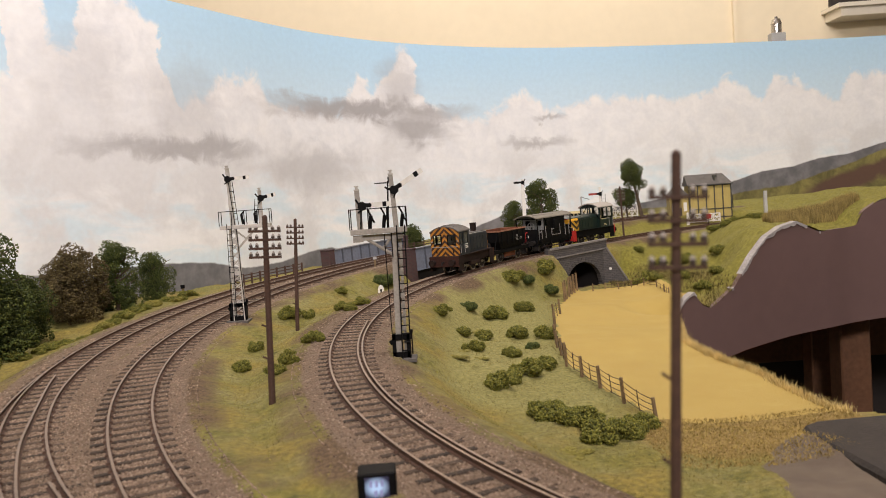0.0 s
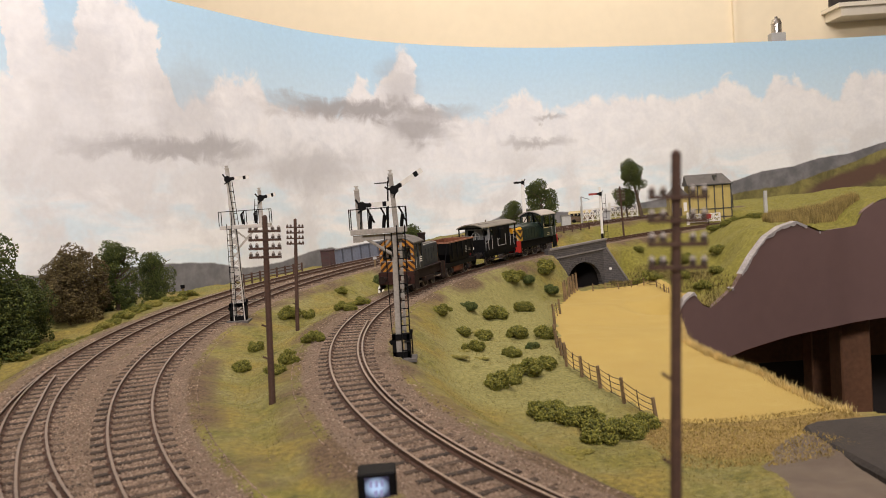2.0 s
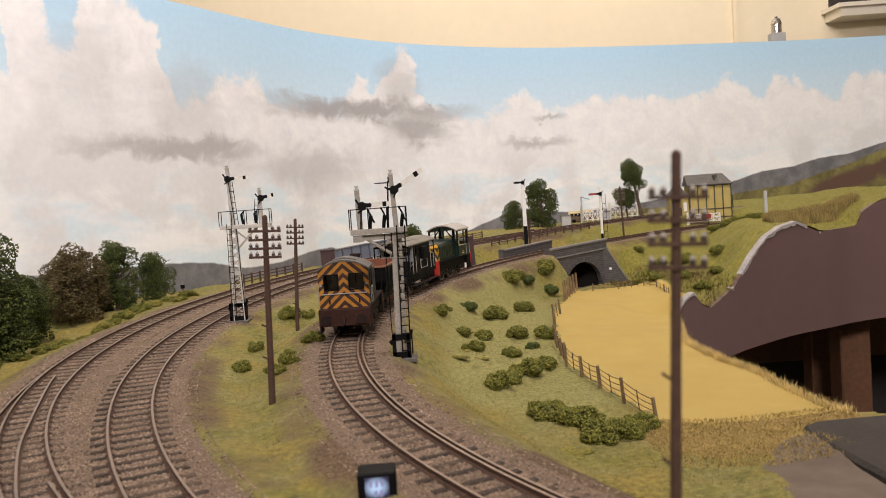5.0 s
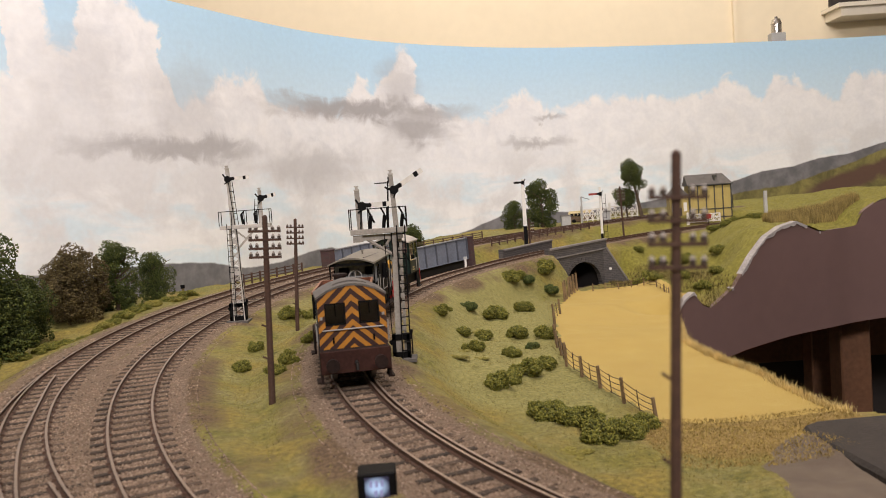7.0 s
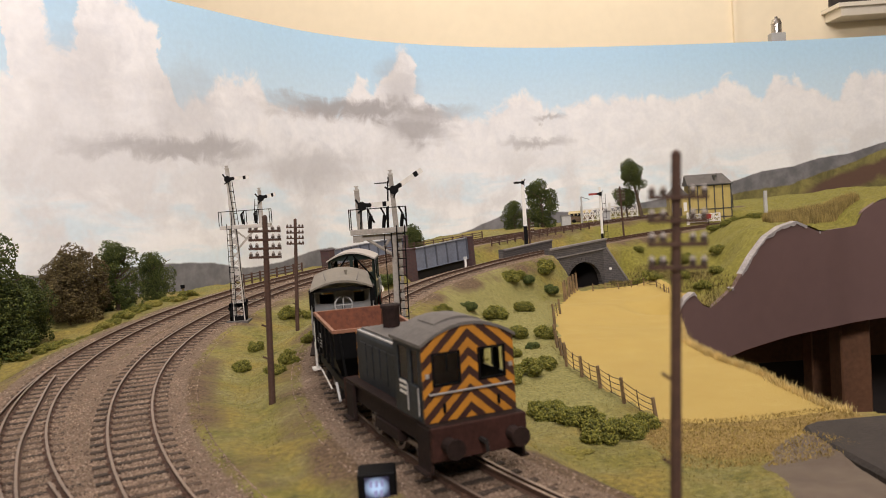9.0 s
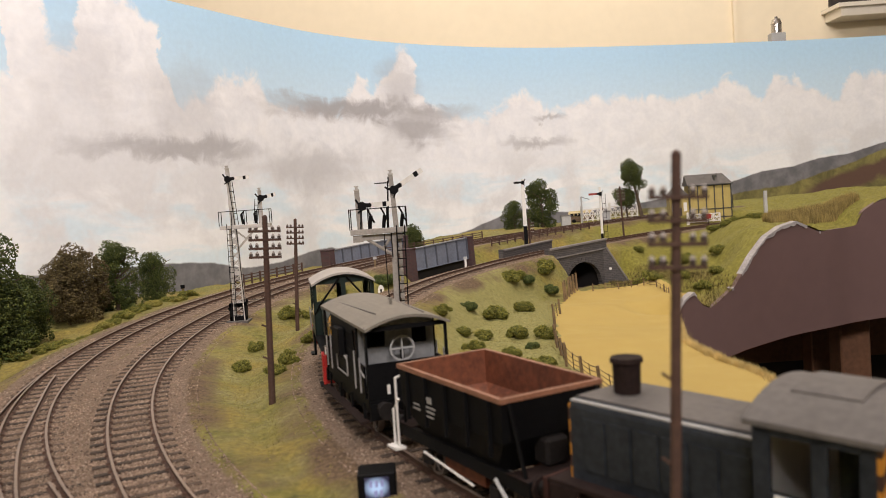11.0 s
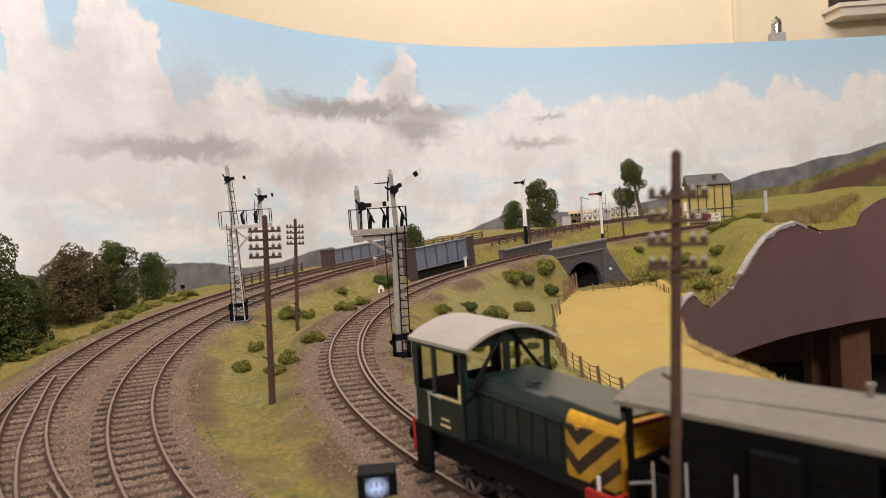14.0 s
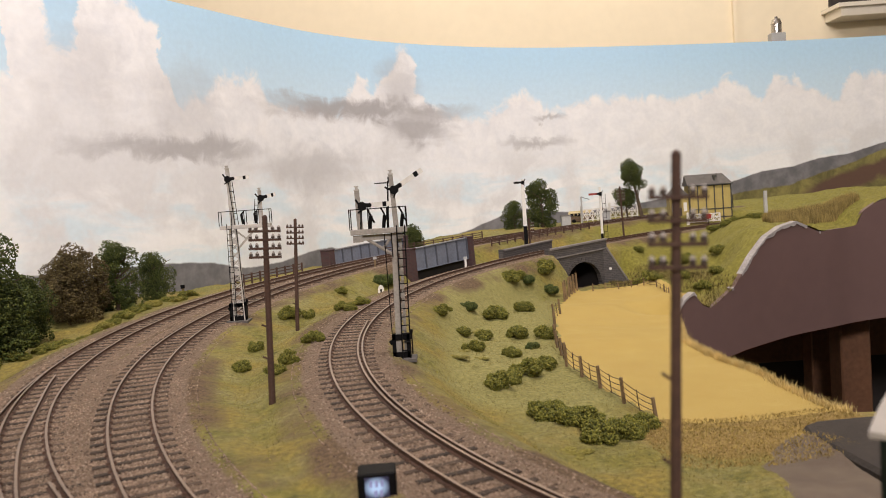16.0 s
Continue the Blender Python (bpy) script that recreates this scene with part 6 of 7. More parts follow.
telegraph_pole(-.0888, .404, .0925, 4, .0042, .0157, .040, .0017, .0020)
telegraph_pole(-.1132, .621, .0845, 4, .0041, .0128, .058, .0015, .0018, .0058)
telegraph_pole(.0388, .155, .1010, 4, .00435, .0110, .055, .0012, .0016, .0082, .003)
telegraph_pole(.1180, 1.125, .0600, 4, .0042, .0130, .0, .0016, .0018)
telegraph_pole(.2650, 1.215, .0740, 4, .0045, .0120, -.03, .0015, .0018)


# ---- fences ----
FENCE_WOOD = mat("grey_brown_fence_wood", (0.20, 0.135, 0.07), 0.85, 0, 0.35, 90, 0.4)
WIRE = mat("rusty_wire", (0.10, 0.065, 0.04), 0.6, 0.6)


def post_fence(points, h, label, wires=4, r=.0012):
    f = thing("fence", label, "fence")
    tops = []
    for i, (x, y) in enumerate(points):
        z = ground_at(x, y)
        hh = h * random.uniform(.92, 1.08)
        lean = Vector((random.uniform(-.05, .05) - .06, random.uniform(-.05, .05), 1)) * hh
        bm = bmesh.new()
        bm_rod(bm, (x, y, z - .001), Vector((x, y, z)) + lean, r * random.uniform(.9, 1.1), r * .85, n=6)
        part("post", bm, FENCE_WOOD, f)
        tops.append((Vector((x, y, z)), lean))
    for k in range(wires):
        q = (k + 1) / (wires + .35)
        bm = bmesh.new()
        for (a, la), (b, lb) in zip(tops, tops[1:]):
            prev = None
            for i in range(7):
                t = i / 6
                p = (a + la * q).lerp(b + lb * q, t) - Vector((0, 0, .0012 * 4 * t * (1 - t)))
                if prev is not None:
                    bm_rod(bm, prev, p, .00026, n=4)
                prev = p
        part("wire", bm, WIRE, f)
    for (a, la), (b, lb) in zip(tops, tops[1:]):
        m, l2 = a.lerp(b, .5), la.lerp(lb, .5)
        rods("dropper", [(m + l2 * .1, m + l2 * .9, .0003)], WIRE, f)
    return f


post_fence([(.1043, .4254), (.097, .4687), (.0909, .5077), (.0843, .5337), (.0796, .5701)], .0145, "weathered timber post and wire field fence")
post_fence([(.0796, .5701), (.0805, .600), (.0815, .6255), (.0839, .6505), (.0875, .68), (.0905, .705), (.094, .73), (.098, .76), (.1088, .8003)], .0155, "old grey field fence with leaning posts", 2, .0011)
post_fence([(.1280, .900), (.1324, .9146), (.1385, .935), (.1445, .9555), (.150, .97), (.1559, .9861)], .0220, "tall leaning timber posts by the field", 1, .0013)
post_fence([(.178, 1.005), (.192, 1.0), (.206, .99), (.218, .975), (.228, .955), (.236, .93), (.238, .905), (.236, .88)], .0085, "low field fence below the green slope", 2, .0008)


def rail_fence(points, h, label):
    f = thing("fence", label, "fence")
    P = [Vector((x, y, ground_at(x, y))) for x, y in points]
    for p in P:
        boxes("post", [(p.x - .0010, p.x + .0010, p.y - .0010, p.y + .0010, p.z - .001, p.z + h)], POLE_WOOD, f)
    for k in (.35, .62, .88):
        for a, b in zip(P, P[1:]):
            rods("rail", [(a + Vector((0, 0, h * k)), b + Vector((0, 0, h * k)), .0006)], POLE_WOOD, f, n=4)
    return f


far_side = [tuple(line_point(OUTER, th, .040))[:2] for th in np.arange(2.28, 2.44, .018)]
rail_fence(far_side, .0135, "dark brown lineside post and rail fence")
near_side = [tuple(line_point(MAIN, th, -.034))[:2] for th in np.arange(2.56, 2.84, .022)]
rail_fence(near_side, .0095, "dark brown lineside post and rail fence")
far_side2 = [tuple(line_point(OUTER, th, .036))[:2] for th in np.arange(2.60, 2.82, .02)]
rail_fence(far_side2, .0120, "dark brown lineside post and rail fence")


# ---- bridges ----
GIRDER = mat("blue_grey_girder_paint", (0.165, 0.185, 0.235), 0.55, 0, 0.2, 40, 0.1)
GIRDER_RIB = mat("girder_rib", (0.085, 0.092, 0.115), 0.6, 0, 0.2, 40, 0.1)
GIRDER_LIGHT = mat("girder_flange", (0.25, 0.26, 0.28), 0.6, 0, 0.2, 40, 0.1)


def brick_material(name, c1, c2, mortar, scale):
    m = mat(name, c1, 0.9)
    n, l = m.node_tree.nodes, m.node_tree.links
    t = n.new("ShaderNodeTexBrick")
    t.inputs["Scale"].default_value = scale
    t.inputs["Color1"].default_value, t.inputs["Color2"].default_value, t.inputs["Mortar"].default_value = (*c1, 1), (*c2, 1), (*mortar, 1)
    t.inputs["Mortar Size"].default_value, t.inputs["Brick Width"].default_value, t.inputs["Row Height"].default_value = 0.03, 0.6, 0.25
    co, mp = n.new("ShaderNodeTexCoord"), n.new("ShaderNodeMapping")
    mp.inputs["Rotation"].default_value = (radians(90), 0, 0)
    l.new(co.outputs["Object"], mp.inputs["Vector"])
    l.new(mp.outputs["Vector"], t.inputs["Vector"])
    l.new(t.outputs["Color"], n["Principled BSDF"].inputs["Base Color"])
    return m


BRICK = brick_material("dark_red_brick", (0.085, 0.040, 0.040), (0.065, 0.035, 0.038), (0.07, 0.055, 0.05), 160)
STONE = brick_material("dark_grey_stone", (0.075, 0.070, 0.070), (0.105, 0.095, 0.09), (0.045, 0.04, 0.04), 110)
COPING = mat("grey_coping_stone", (0.19, 0.175, 0.165), 0.85, 0, 0.25, 60, 0.3)
# near-black that paints the shade inside openings and holes
VOID = mat("opening_shade_black", (0.012, 0.010, 0.009), 0.95)


def along(a, b):
    """Pose with x from a to b, z up."""
    a, b = Vector(a), Vector(b)
    x = (b - a).normalized()
    z = Vector((0, 0, 1))
    y = z.cross(x).normalized()
    m = Matrix((x, y, x.cross(y))).transposed().to_4x4()
    m.translation = a
    return m, (b - a).length


def girder_bridge(a, b, h, panels, label, piers=(True, True), deep=.004, skirt=.016):
    m, L = along(a, b)
    g = thing("girder_bridge", label, "bridge", "plate girder bridges", m=m)
    boxes("web_plate", [(0, L, -.0006, .0006, 0, h)], GIRDER, g, "blue-grey riveted web plate")
    boxes("top_flange", [(-.001, L + .001, -deep / 2, deep / 2, h, h + .0012)], GIRDER_LIGHT, g)
    boxes("bottom_flange", [(-.001, L + .001, -deep / 2, deep / 2, -.0012, 0)], GIRDER, g)
    for i in range(panels + 1):
        x = L * i / panels
        boxes("stiffener", [(x - .0006, x + .0006, -deep / 2 - .0006, deep / 2 - .0003, 0, h)], GIRDER_RIB, g)
    for on, x0, x1 in ((piers[0], -.0120, -.0012), (piers[1], L + .0012, L + .0085)):
        if on:
            boxes("pier", [(x0, x1, -.006, .010, -skirt, h + .0008)], BRICK, g, "dark red brick pier", .0003)
            boxes("pier_cap", [(x0 - .0005, x1 + .0005, -.0065, .0105, h + .0008, h + .0020)], BRICK, g)
    return g


near_girder = girder_bridge((-.0350, .985, .0185), (.0300, 1.055, .0240), .0250, 5, "blue-grey plate girder bridge side with brick piers")
# solid dark box in place of the shaded space under the girder
boxes("opening", [(.002, .0920, .004, .034, -.022, -.0016)], VOID, near_girder, "near-black box painted in for shade below the girder")
far_girder = girder_bridge((-.1480, 1.115, .0240), (-.0600, 1.225, .0310), .0185, 8, "far blue-grey plate girder side with brick pier", (True, True))


def arch_bridge():
    m, L = along((.1400, 1.030, 0), (.2080, 1.075, 0))
    b = thing("stone_bridge", "dark stone arch bridge with coped parapet and wing wall", "bridge", m=m)
    top, foot = .0180, -.0300
    cx, r, spring = .0435, .0305, -.0216

    def rise(x):
        return top + .060 * x

    bm = bmesh.new()
    # spandrel wall, cut by the arch
    xs = [-.004] + [cx - r + 2 * r * i / 24 for i in range(25)] + [L + .004]
    for x0, x1 in zip(xs, xs[1:]):
        def low(x):
            d = abs(x - cx)
            return spring + math.sqrt(max(0, r * r - d * d)) * .98 if d < r - 1e-6 else foot
        za, zb = low(x0), low(x1)
        if x1 <= cx - r + 1e-6 or x0 >= cx + r - 1e-6:
            za = zb = foot
        elif abs(x0 - (cx - r)) < 1e-6:
            za = spring
        elif abs(x1 - (cx + r)) < 1e-6:
            zb = spring
        v = [bm.verts.new(p) for p in ((x0, 0, za), (x1, 0, zb), (x1, 0, rise(x1)), (x0, 0, rise(x0)), (x0, .006, za), (x1, .006, zb), (x1, .006, rise(x1)), (x0, .006, rise(x0)))]
        for q in ((0, 1, 2, 3), (7, 6, 5, 4), (0, 4, 5, 1), (3, 2, 6, 7), (0, 3, 7, 4), (1, 5, 6, 2)):
            bm.faces.new([v[i] for i in q])
    part("spandrel_wall", bm, STONE, b, "dark coursed stone wall")
    for i in range(17):
        a0, a1 = math.pi * i / 17 + .012, math.pi * (i + 1) / 17 - .012
        bm = bmesh.new()
        bm_prism(bm, [(cx + math.cos(a) * q, spring + math.sin(a) * q) for a, q in ((a0, r - .0004), (a0, r + .0050), (a1, r + .0050), (a1, r - .0004))], -.0009, .003, "y")
        part("voussoir", bm, STONE, b)
    for name, x0, x1, y0, y1, lo, hi, stone, text in (("string_course", -.012, L + .004, -.0014, .006, -.0012, .0004, COPING, ""), ("parapet", -.011, L + .004, -.0004, .0052, .0004, .0100, STONE, ""),
                                                      ("coping", -.012, L + .005, -.0014, .0062, .0100, .0120, COPING, "grey coping stones"), ("end_pier", -.0145, -.011, -.001, .0060, -.002, .0125, STONE, "")):
        bm = bmesh.new()
        bm_prism(bm, [(x0, rise(x0) + lo), (x1, rise(x1) + lo), (x1, rise(x1) + hi), (x0, rise(x0) + hi)], y0, y1, "y")
        part(name, bm, stone, b, text)
    boxes("bridge_deck", [(.009, .080, .0062, .058, spring + r + .0031, top + .0008)], mat("deck_ballast", (0.28, 0.22, 0.175), 0.95, 0, 0.4, 500, 0.8), b)
    # black sheets paint the darkness inside the arch
    boxes("tunnel_shade_sheet", [(cx - r - .002, cx + r + .002, .050, .051, foot, spring + r + .003)], VOID, b)
    for x in (cx - r - .002, cx + r + .001):
        boxes("tunnel_side", [(x, x + .001, .006, .050, foot, spring + r)], VOID, b)
    boxes("tunnel_roof", [(cx - r - .002, cx + r + .002, .006, .050, spring + r + .002, spring + r + .003)], VOID, b)
    bm = bmesh.new()
    bm_prism(bm, [(0, foot), (.034, foot), (.004, rise(L) + .0004), (0, rise(L) + .0004)], -.003, .003, "y")
    w = part("wing_wall", bm, STONE, b, "sloping stone wing wall")
    w.matrix_basis = Matrix.Translation((L - .001, .003, 0)) @ Matrix.Rotation(radians(-38), 4, "Z")
    bm = bmesh.new()
    bm_prism(bm, [(.035, foot), (.037, foot), (.0065, rise(L) + .001), (.0042, rise(L) + .001)], -.004, .004, "y")
    w2 = part("wing_coping", bm, COPING, b)
    w2.matrix_basis = w.matrix_basis.copy()
    bm = bmesh.new()
    bm_rod(bm, (L + .004, -.0048, -.0040), (L + .0036, -.0058, -.0040), .0018, n=14)
    part("bridge_plate", bm, WHITE, b, "small white number disc")
    return b


arch_bridge()
m, L = along((.0760, 1.045, .0185), (.1490, 1.135, .0225))
fp = thing("parapet_wall", "far dark stone parapet with grey coping", "wall", m=m)
boxes("wall", [(0, L, 0, .005, -.006, .0110)], STONE, fp)
boxes("coping", [(-.001, L + .001, -.001, .006, .0110, .0130)], COPING, fp, "", .0003)
boxes("end_pier", [(-.003, .001, -.001, .006, -.006, .0135)], STONE, fp)


# ---- station end ----
BOX_YELLOW = mat("signal_box_yellow", (0.42, 0.33, 0.10), 0.65, 0, 0.12, 60, 0.1)
BOX_GREEN = mat("dark_trim", (0.045, 0.045, 0.035), 0.6)
SLATE = mat("slate_roof", (0.12, 0.11, 0.10), 0.75, 0, 0.25, 120, 0.3)


def signal_box():
    x, y = .3965, 1.325
    z = .043
    s = thing("signal_box", "yellow panelled signal box with grey slate roof", "signal box", m=Matrix.Translation((x, y, z)) @ Matrix.Rotation(radians(-3), 4, "Z"))
    w, d, h = .0650, .034, .0515
    boxes("wall", [(0, w, 0, .001, -.008, h), (0, w, d - .001, d, -.008, h), (0, .001, .001, d - .001, -.008, h), (w - .001, w, .001, d - .001, -.008, h)], BOX_YELLOW, s, "yellow boarded wall")
    for i in range(6):
        boxes("post", [(w * i / 5 - .0008, w * i / 5 + .0008, -.0012, 0, -.008, h)], BOX_GREEN, s)
    for q in (-.001, .0125, h - .0016):
        boxes("cross_rail", [(0, w, -.0010, 0, q, q + .0014)], BOX_GREEN, s)
    bm = bmesh.new()
    bm_prism(bm, [(-.003, h), (d + .003, h), (d / 2, h + .0175)], -.003, w + .003)
    for v in bm.verts:
        if v.co.z > h + .01 and v.co.x > w / 2:
            v.co.x -= .011
    part("roof", bm, SLATE, s, "grey slate pitched roof")
    boxes("gutter", [(-.003, w + .003, -.0042, -.0030, h - .0006, h + .0008)], BOX_GREEN, s)
    boxes("chimney", [(.040, .0425, .004, .0065, h + .002, h + .0145), (.0380, .0405, .003, .0050, h + .0110, h + .0155), (.0425, .0450, .003, .0050, h + .0110, h + .0155)], BOX_GREEN, s, "dark twin stove vents")
    # gabled end part
    boxes("end_wall", [(-.030, -.001, .004, .030, -.008, .036)], BOX_YELLOW, s)
    bm = bmesh.new()
    bm_prism(bm, [(-.033, .036), (.001, .036), (-.016, .0530)], .002, .032, "y")
    part("end_roof", bm, SLATE, s)
    boxes("door", [(-.020, -.012, .0030, .0040, -.006, .018)], BOX_GREEN, s)
    boxes("window", [(-.027, -.022, .0030, .0040, .012, .026), (-.009, -.004, .0030, .0040, .012, .026)], WHITE, s)
    boxes("side_bracket", [(w, w + .006, .010, .012, .020, .0212), (w + .005, w + .006, .010, .012, .012, .032)], BOX_GREEN, s)
    return s


signal_box()


def crossing_gate(x, y, length, h, label):
    z = ground_at(x, y)
    g = thing("crossing_gate", label, "level crossing gate", "crossing gates", m=Matrix.Translation((x, y, z)))
    boxes("gate_post", [(-.0018, .0018, -.0018, .0018, -.002, h * 1.25)], WHITE, g, "", .0003)
    boxes("gate_rail", [(0, length, -.0006, .0006, q * h, q * h + .0016) for q in (.18, .55, .92)], WHITE, g)
    n = 5
    for i in range(n + 1):
        boxes("gate_upright", [(length * i / n - .0007, length * i / n + .0007, -.0006, .0006, .1 * h, h)], WHITE, g)
    for i in range(n):
        rods("gate_brace", [((length * i / n, 0, .2 * h), (length * (i + 1) / n, 0, .93 * h), .0007), ((length * i / n, 0, .93 * h), (length * (i + 1) / n, 0, .2 * h), .0007)], WHITE, g)
    return g


crossing_gate(.242, 1.432, .046, .024, "white braced level crossing gate")
crossing_gate(.292, 1.440, .048, .024, "white braced level crossing gate")
crossing_gate(.385, 1.30, .050, .015, "white wicket gate beside the signal box")
for x, y, w, h in ((.206, 1.425, .016, .017), (.270, 1.40, .014, .016)):
    z = ground_at(x, y)
    hut = thing("crossing_hut", "small cream lineside hut by the crossing", "hut", "lineside huts", m=Matrix.Translation((x, y, z)))
    boxes("hut_wall", [(0, w, 0, .012, -.003, h)], PALE_GREY, hut, "", .0004)
    boxes("hut_roof", [(-.001, w + .001, -.001, .013, h, h + .0014)], COPING, hut)
z = ground_at(.24, 1.43)
mast = thing("lamp_post", "thin grey lamp post by the crossing", "lamp post", m=Matrix.Translation((.2415, 1.425, z)))
rods("mast", [((0, 0, -.002), (0, 0, .046), .0014)], PALE_GREY, mast)
rods("bracket_arm", [((0, 0, .045), (.014, 0, .040), .0005)], BLACK, mast)


def bus(x, y, z):
    b = thing("bus", "cream and brown single-deck model coach on the road", "bus", m=Matrix.Translation((x, y, z)))
    boxes("lower_body", [(0, .046, 0, .016, .002, .0115)], mat("coach_brown", (0.12, 0.075, 0.04), 0.5), b, "", .0012)
    boxes("upper_body", [(.001, .045, .0004, .0156, .0115, .0200)], CREAM, b, "", .0016)
    for i in range(6):
        boxes("window", [(.003 + i * .007, .0088 + i * .007, -.0002, .0004, .0122, .0170)], BLACK, b)
    boxes("roof", [(.003, .043, .0015, .0145, .0200, .0212)], CREAM, b, "", .0005)
    for xx in (.009, .036):
        bm = bmesh.new()
        bm_rod(bm, (xx, -.0004, .0035), (xx, .0025, .0035), .0035, n=14)
        part("wheel", bm, BLACK, b)
    return b


bus(.226, 1.475, .0430)
STOP_RED = mat("target_red", (0.35, 0.03, 0.02), 0.6)
z = ground_at(.415, 1.285)
tgt = thing("gate_target", "red round gate target on a post", "gate target", m=Matrix.Translation((.4120, 1.285, z)))
rods("stem", [((0, 0, 0), (0, 0, .016), .0006)], BLACK, tgt)
bm = bmesh.new()
bm_rod(bm, (0, -.0008, .014), (0, 0, .014), .0044, n=16)
part("disc", bm, STOP_RED, tgt)
z = ground_at(.468, 1.20)
post = thing("concrete_post", "tall pale concrete post on the green slope", "post", m=Matrix.Translation((.468, 1.20, z)))
post_taper("shaft", (0, 0, -.004), (0, 0, .034), .0046, .0040, PALE_GREY, post)
z = ground_at(-.0705, .90)
ms = thing("milepost", "small white arched milepost on the grass bank", "milepost", m=Matrix.Translation((-.0690, .885, ground_at(-.069, .885) + .0022)) @ Matrix.Diagonal((1.25, 1.25, 1.25, 1)))
bm = bmesh.new()
bm_prism(bm, [(-.0026, -.001), (.0026, -.001), (.0026, .0060), (.0015, .0085), (0, .0094), (-.0015, .0085), (-.0026, .0060)], -.0008, .0008, "y")
part("plate", bm, WHITE, ms)
boxes("figure_bar", [(-.0006, .0008, -.0010, -.0008, .0015, .0060)], BLACK, ms)
for x, y, h in ((-.0815, .985, .0120), (-.292, .925, .016), (.025, .962, .0120)):
    sp = thing("marker_post", "small lineside marker post in the grass", "marker post", "marker posts", m=Matrix.Translation((x, y, ground_at(x, y))))
    boxes("stake", [(-.0012, .0012, -.0010, .0010, -.001, h * .75)], FENCE_WOOD if x < 0 else WHITE, sp)
    boxes("head", [(-.0022, .0022, -.0012, .0008, h * .75, h)], BLACK if x < -.2 else PALE_GREY, sp)

# ---- near objects ----
SLAB = mat("dark_grey_foam_board", (0.034, 0.027, 0.022), 0.9, 0, 0.3, 60, 0.8)
slab = thing("road_slab", "dark grey rounded slab lying on the bare ground", "slab")
bm = bmesh.new()
bm_prism(bm, [(.1625, .386), (.1600, .374), (.1640, .3100), (.33, .290), (.33, .400), (.20, .392), (.172, .392)], -.0285, -.0195, "z")
part("board", bm, SLAB, slab, bevel=.0018)

SCREEN = bpy.data.materials.new("lit_display")
SCREEN.use_nodes = True
_n, _l = SCREEN.node_tree.nodes, SCREEN.node_tree.links
_b = _n["Principled BSDF"]
_b.inputs["Base Color"].default_value, _b.inputs["Emission Strength"].default_value = (0.02, 0.02, 0.04, 1), 0.9
_t, _r, _c = _n.new("ShaderNodeTexGradient"), _n.new("ShaderNodeValToRGB"), _n.new("ShaderNodeTexCoord")
_t.gradient_type = "SPHERICAL"
_m = _n.new("ShaderNodeMapping")
_m.inputs["Location"].default_value, _m.inputs["Scale"].default_value = (0.05, 0, -1.43), (215, 0, 255)
_l.new(_c.outputs["Object"], _m.inputs["Vector"])
_l.new(_m.outputs["Vector"], _t.inputs["Vector"])
_l.new(_t.outputs["Color"], _r.inputs["Fac"])
for q, (p, c) in zip(_r.color_ramp.elements, ((0.05, (0.012, 0.012, 0.035)), (0.70, (0.55, 0.72, 1.0)))):
    q.position, q.color = p, (*c, 1)
_l.new(_r.outputs["Color"], _b.inputs["Emission Color"])
disp = thing("display_unit", "small black track display with a glowing blue-white screen", "display", m=Matrix.Translation((-.0264, .262, ground_at(-.0264, .262) - .0018)) @ Matrix.Rotation(radians(3), 4, "Z"))
boxes("housing", [(-.0062, .0062, 0, .011, 0, .0100)], BLACK, disp, "black plastic housing", .0005)
boxes("screen", [(-.0039, .0039, -.0003, .0004, .0018, .0088)], SCREEN, disp, "glowing blue-white screen")
boxes("display_bar", [(x, x + .0010, -.0005, -.0003, q, q + .0020) for q, xs in ((.0058, (-.0024, -.0006, .0012)), (.0026, (-.0010, .0008))) for x in xs], mat("display_ink", (0.34, 0.38, 0.70), 0.4), disp)

# ---- below and behind the layout ----
edge_line = spline([(0.199, 0.413), (0.190, 0.56), (0.186, 0.649), (0.205, 0.735), (0.228, 0.835)], 10)
skirt = wall_along("well_edge", edge_line, -0.10, lambda i, s: -0.0360, -0.003, FASCIA)
tagged(skirt, "painted edge board under the straw field", "edge board")
for x0, x1, y0, y1, label in ((.4785, .5160, 1.012, 1.045, "reddish pine leg under the far baseboard"), (.481, .513, 1.10, 1.13, "reddish pine leg under the far baseboard")):
    leg = thing("baseboard_leg", label, "leg", "baseboard legs")
    boxes("timber", [(x0, x1, y0, y1, -.95, -.055)], WOOD, leg, "", .002)
beam = thing("baseboard_beam", "pine cross beam with drilled holes under the baseboard", "beam")
boxes("timber", [(.25, 1.2, 1.18, 1.20, -.165, -.085)], WOOD, beam, "", .001)
for x in (.435, .53, .66):
    bm = bmesh.new()
    # flat black disc on the beam, painted shade of a hole
    bm_rod(bm, (x, 1.1785, -.118), (x, 1.1798, -.118), .010, n=18)
    part("drilled_hole", bm, VOID, beam, "near-black disc painting the shade in a drilled hole")
# made-up dark sheet that stands for the gloom under the baseboard
panel = thing("shade_panel", "dark panel added for the shade under the baseboard", "panel")
boxes("board", [(.20, 1.3, 1.30, 1.32, -.90, -.10)], DARK_FLOOR, panel)
edge_pts = list(zip(FASCIA_LINE, FASCIA_EDGE.tolist()))
bm = bmesh.new()
prev = None
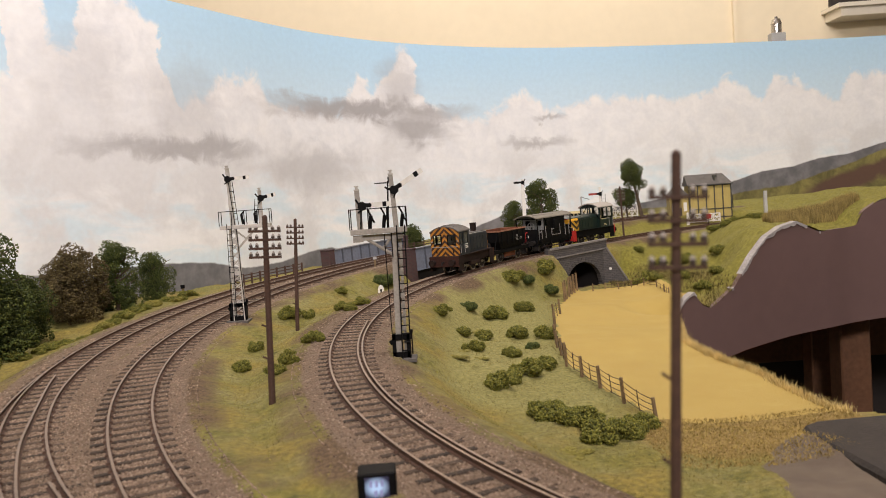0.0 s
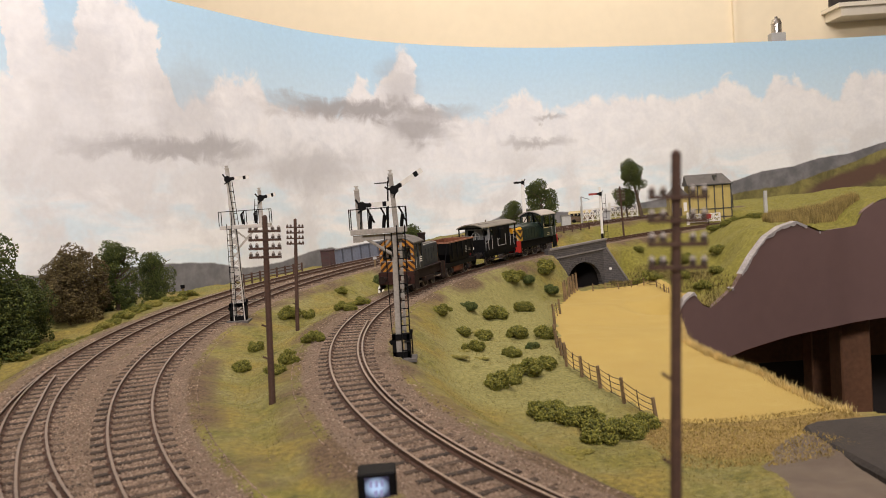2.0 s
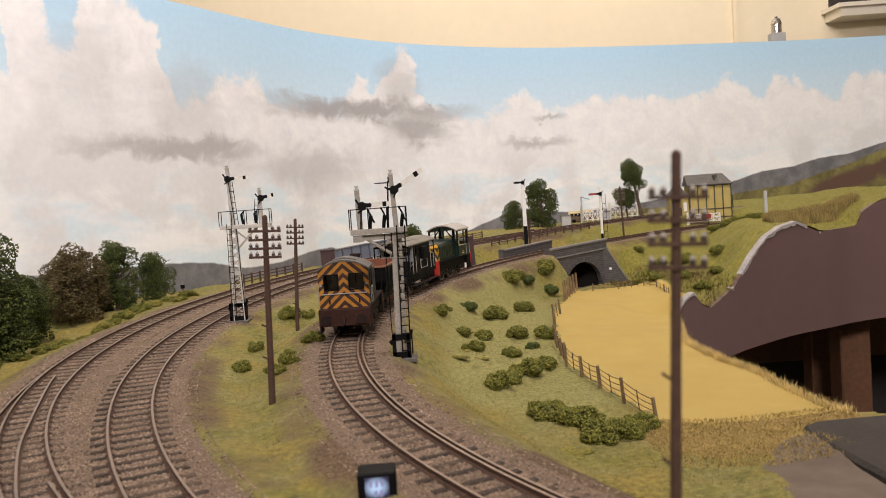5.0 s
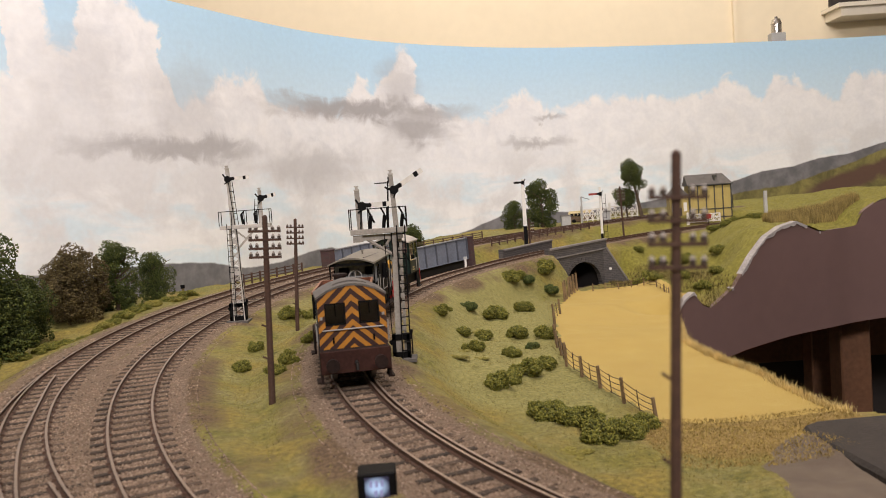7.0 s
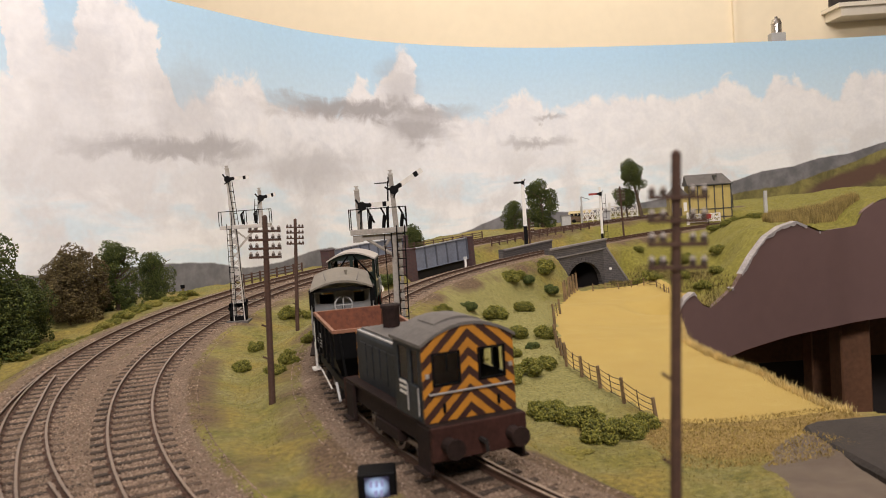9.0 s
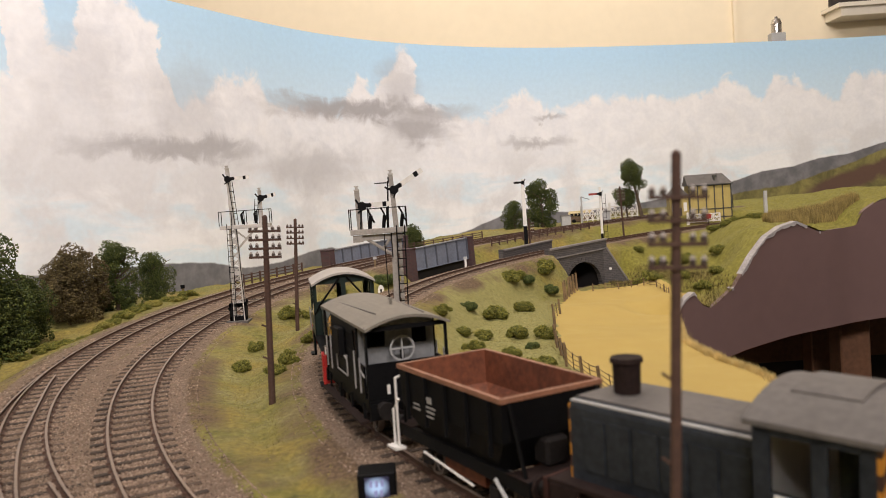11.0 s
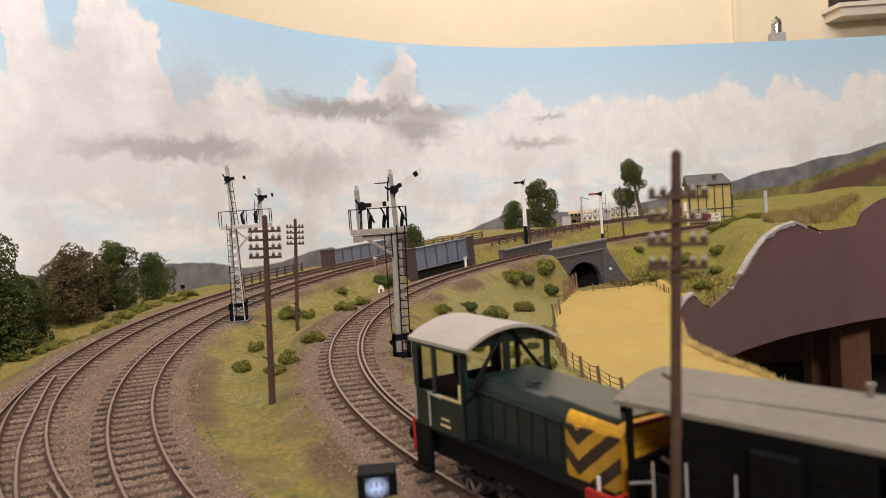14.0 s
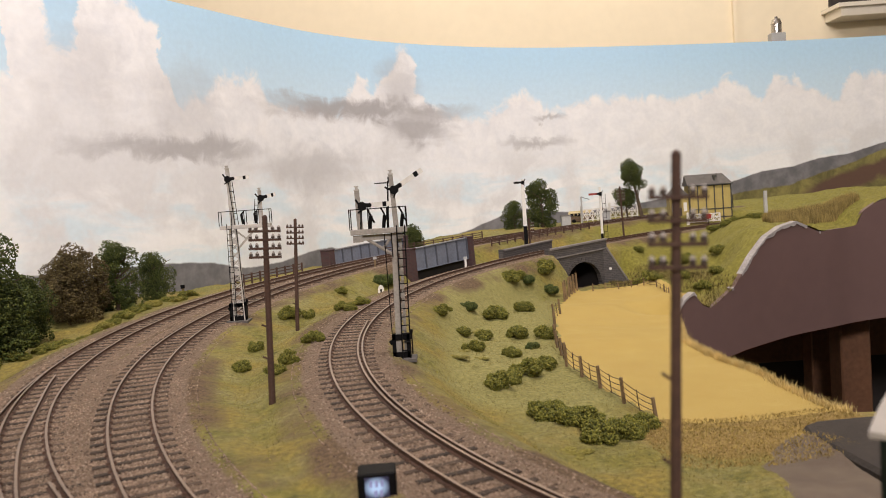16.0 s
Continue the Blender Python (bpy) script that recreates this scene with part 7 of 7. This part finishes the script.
for i, (p, z) in enumerate(edge_pts[:96]):
    wv = .0018 + .0034 * noise.noise(Vector((i * .43, 1.5, 0)))
    if .044 < FASCIA_RUN[i] < .082 or FASCIA_RUN[i] > .226 or wv < .0006:
        prev = None
        continue
    ring = [bm.verts.new((p.x + .0006, p.y - .0008, z - wv)), bm.verts.new((p.x + .0006, p.y - .0008, z + .0010)), bm.verts.new((p.x - .003, p.y + .006, z + .0012)), bm.verts.new((p.x - .003, p.y + .006, z - wv))]
    if prev:
        for k in range(4):
            bm.faces.new((prev[k], prev[(k + 1) % 4], ring[(k + 1) % 4], ring[k]))
    prev = ring
part("chipped_edge", bm, BARE_EDGE, fascia, "pale chipped plaster edge")

# room beyond the backdrop
GLOSS_WHITE = mat("gloss_white_paint", (0.78, 0.72, 0.60), 0.35, 0, 0.04, 8, 0.02)
bm = bmesh.new()
bm_box(bm, 1.06, 1.9, 2.16, 2.249, .500, .522)
bm_box(bm, 1.05, 1.9, 2.15, 2.249, .522, .532)
structure("window_sill", bm, GLOSS_WHITE, "white painted window board", "window sill")
bm = bmesh.new()
bm_box(bm, 1.07, 1.9, 2.235, 2.249, .5325, .9)
structure("window_1", bm, DARK_FLOOR, "dark window above the sill", "window")
bm = bmesh.new()
bm_box(bm, 0.812, 0.822, 2.238, 2.249, -.6, 1.499)
structure("trim", bm, CREAM_WALL, "vertical joint strip on the cream wall", "trim")
CHROME = mat("brushed_metal", (0.55, 0.53, 0.50), 0.25, 0.9, 0.1, 60, 0.02)
lampholder = thing("valve", "small chrome capped valve on a grey block", "valve", m=Matrix.Translation((.826, 2.0, .395)))
boxes("block", [(-.017, .017, -.012, .012, 0, .045)], PALE_GREY, lampholder, "", .001)
bm = bmesh.new()
bm_rod(bm, (0, 0, .045), (0, 0, .066), .012, n=18)
bm_rod(bm, (0, 0, .066), (0, 0, .078), .013, .009, n=18)
bm_rod(bm, (0, 0, .078), (0, 0, .084), .004, n=10)
part("cap", bm, CHROME, lampholder, "chrome cap")
boxes("bracket", [(-.01, .01, .012, .25, .010, .020)], PALE_GREY, lampholder)
bm = bmesh.new()
bm_rod(bm, (1.225, 2.20, .47), (1.225, 2.20, .50), .012, n=14)
knob = thing("window_catch", "dark knob under the window board", "catch")
part("knob", bm, DARK_METAL, knob)


motions()
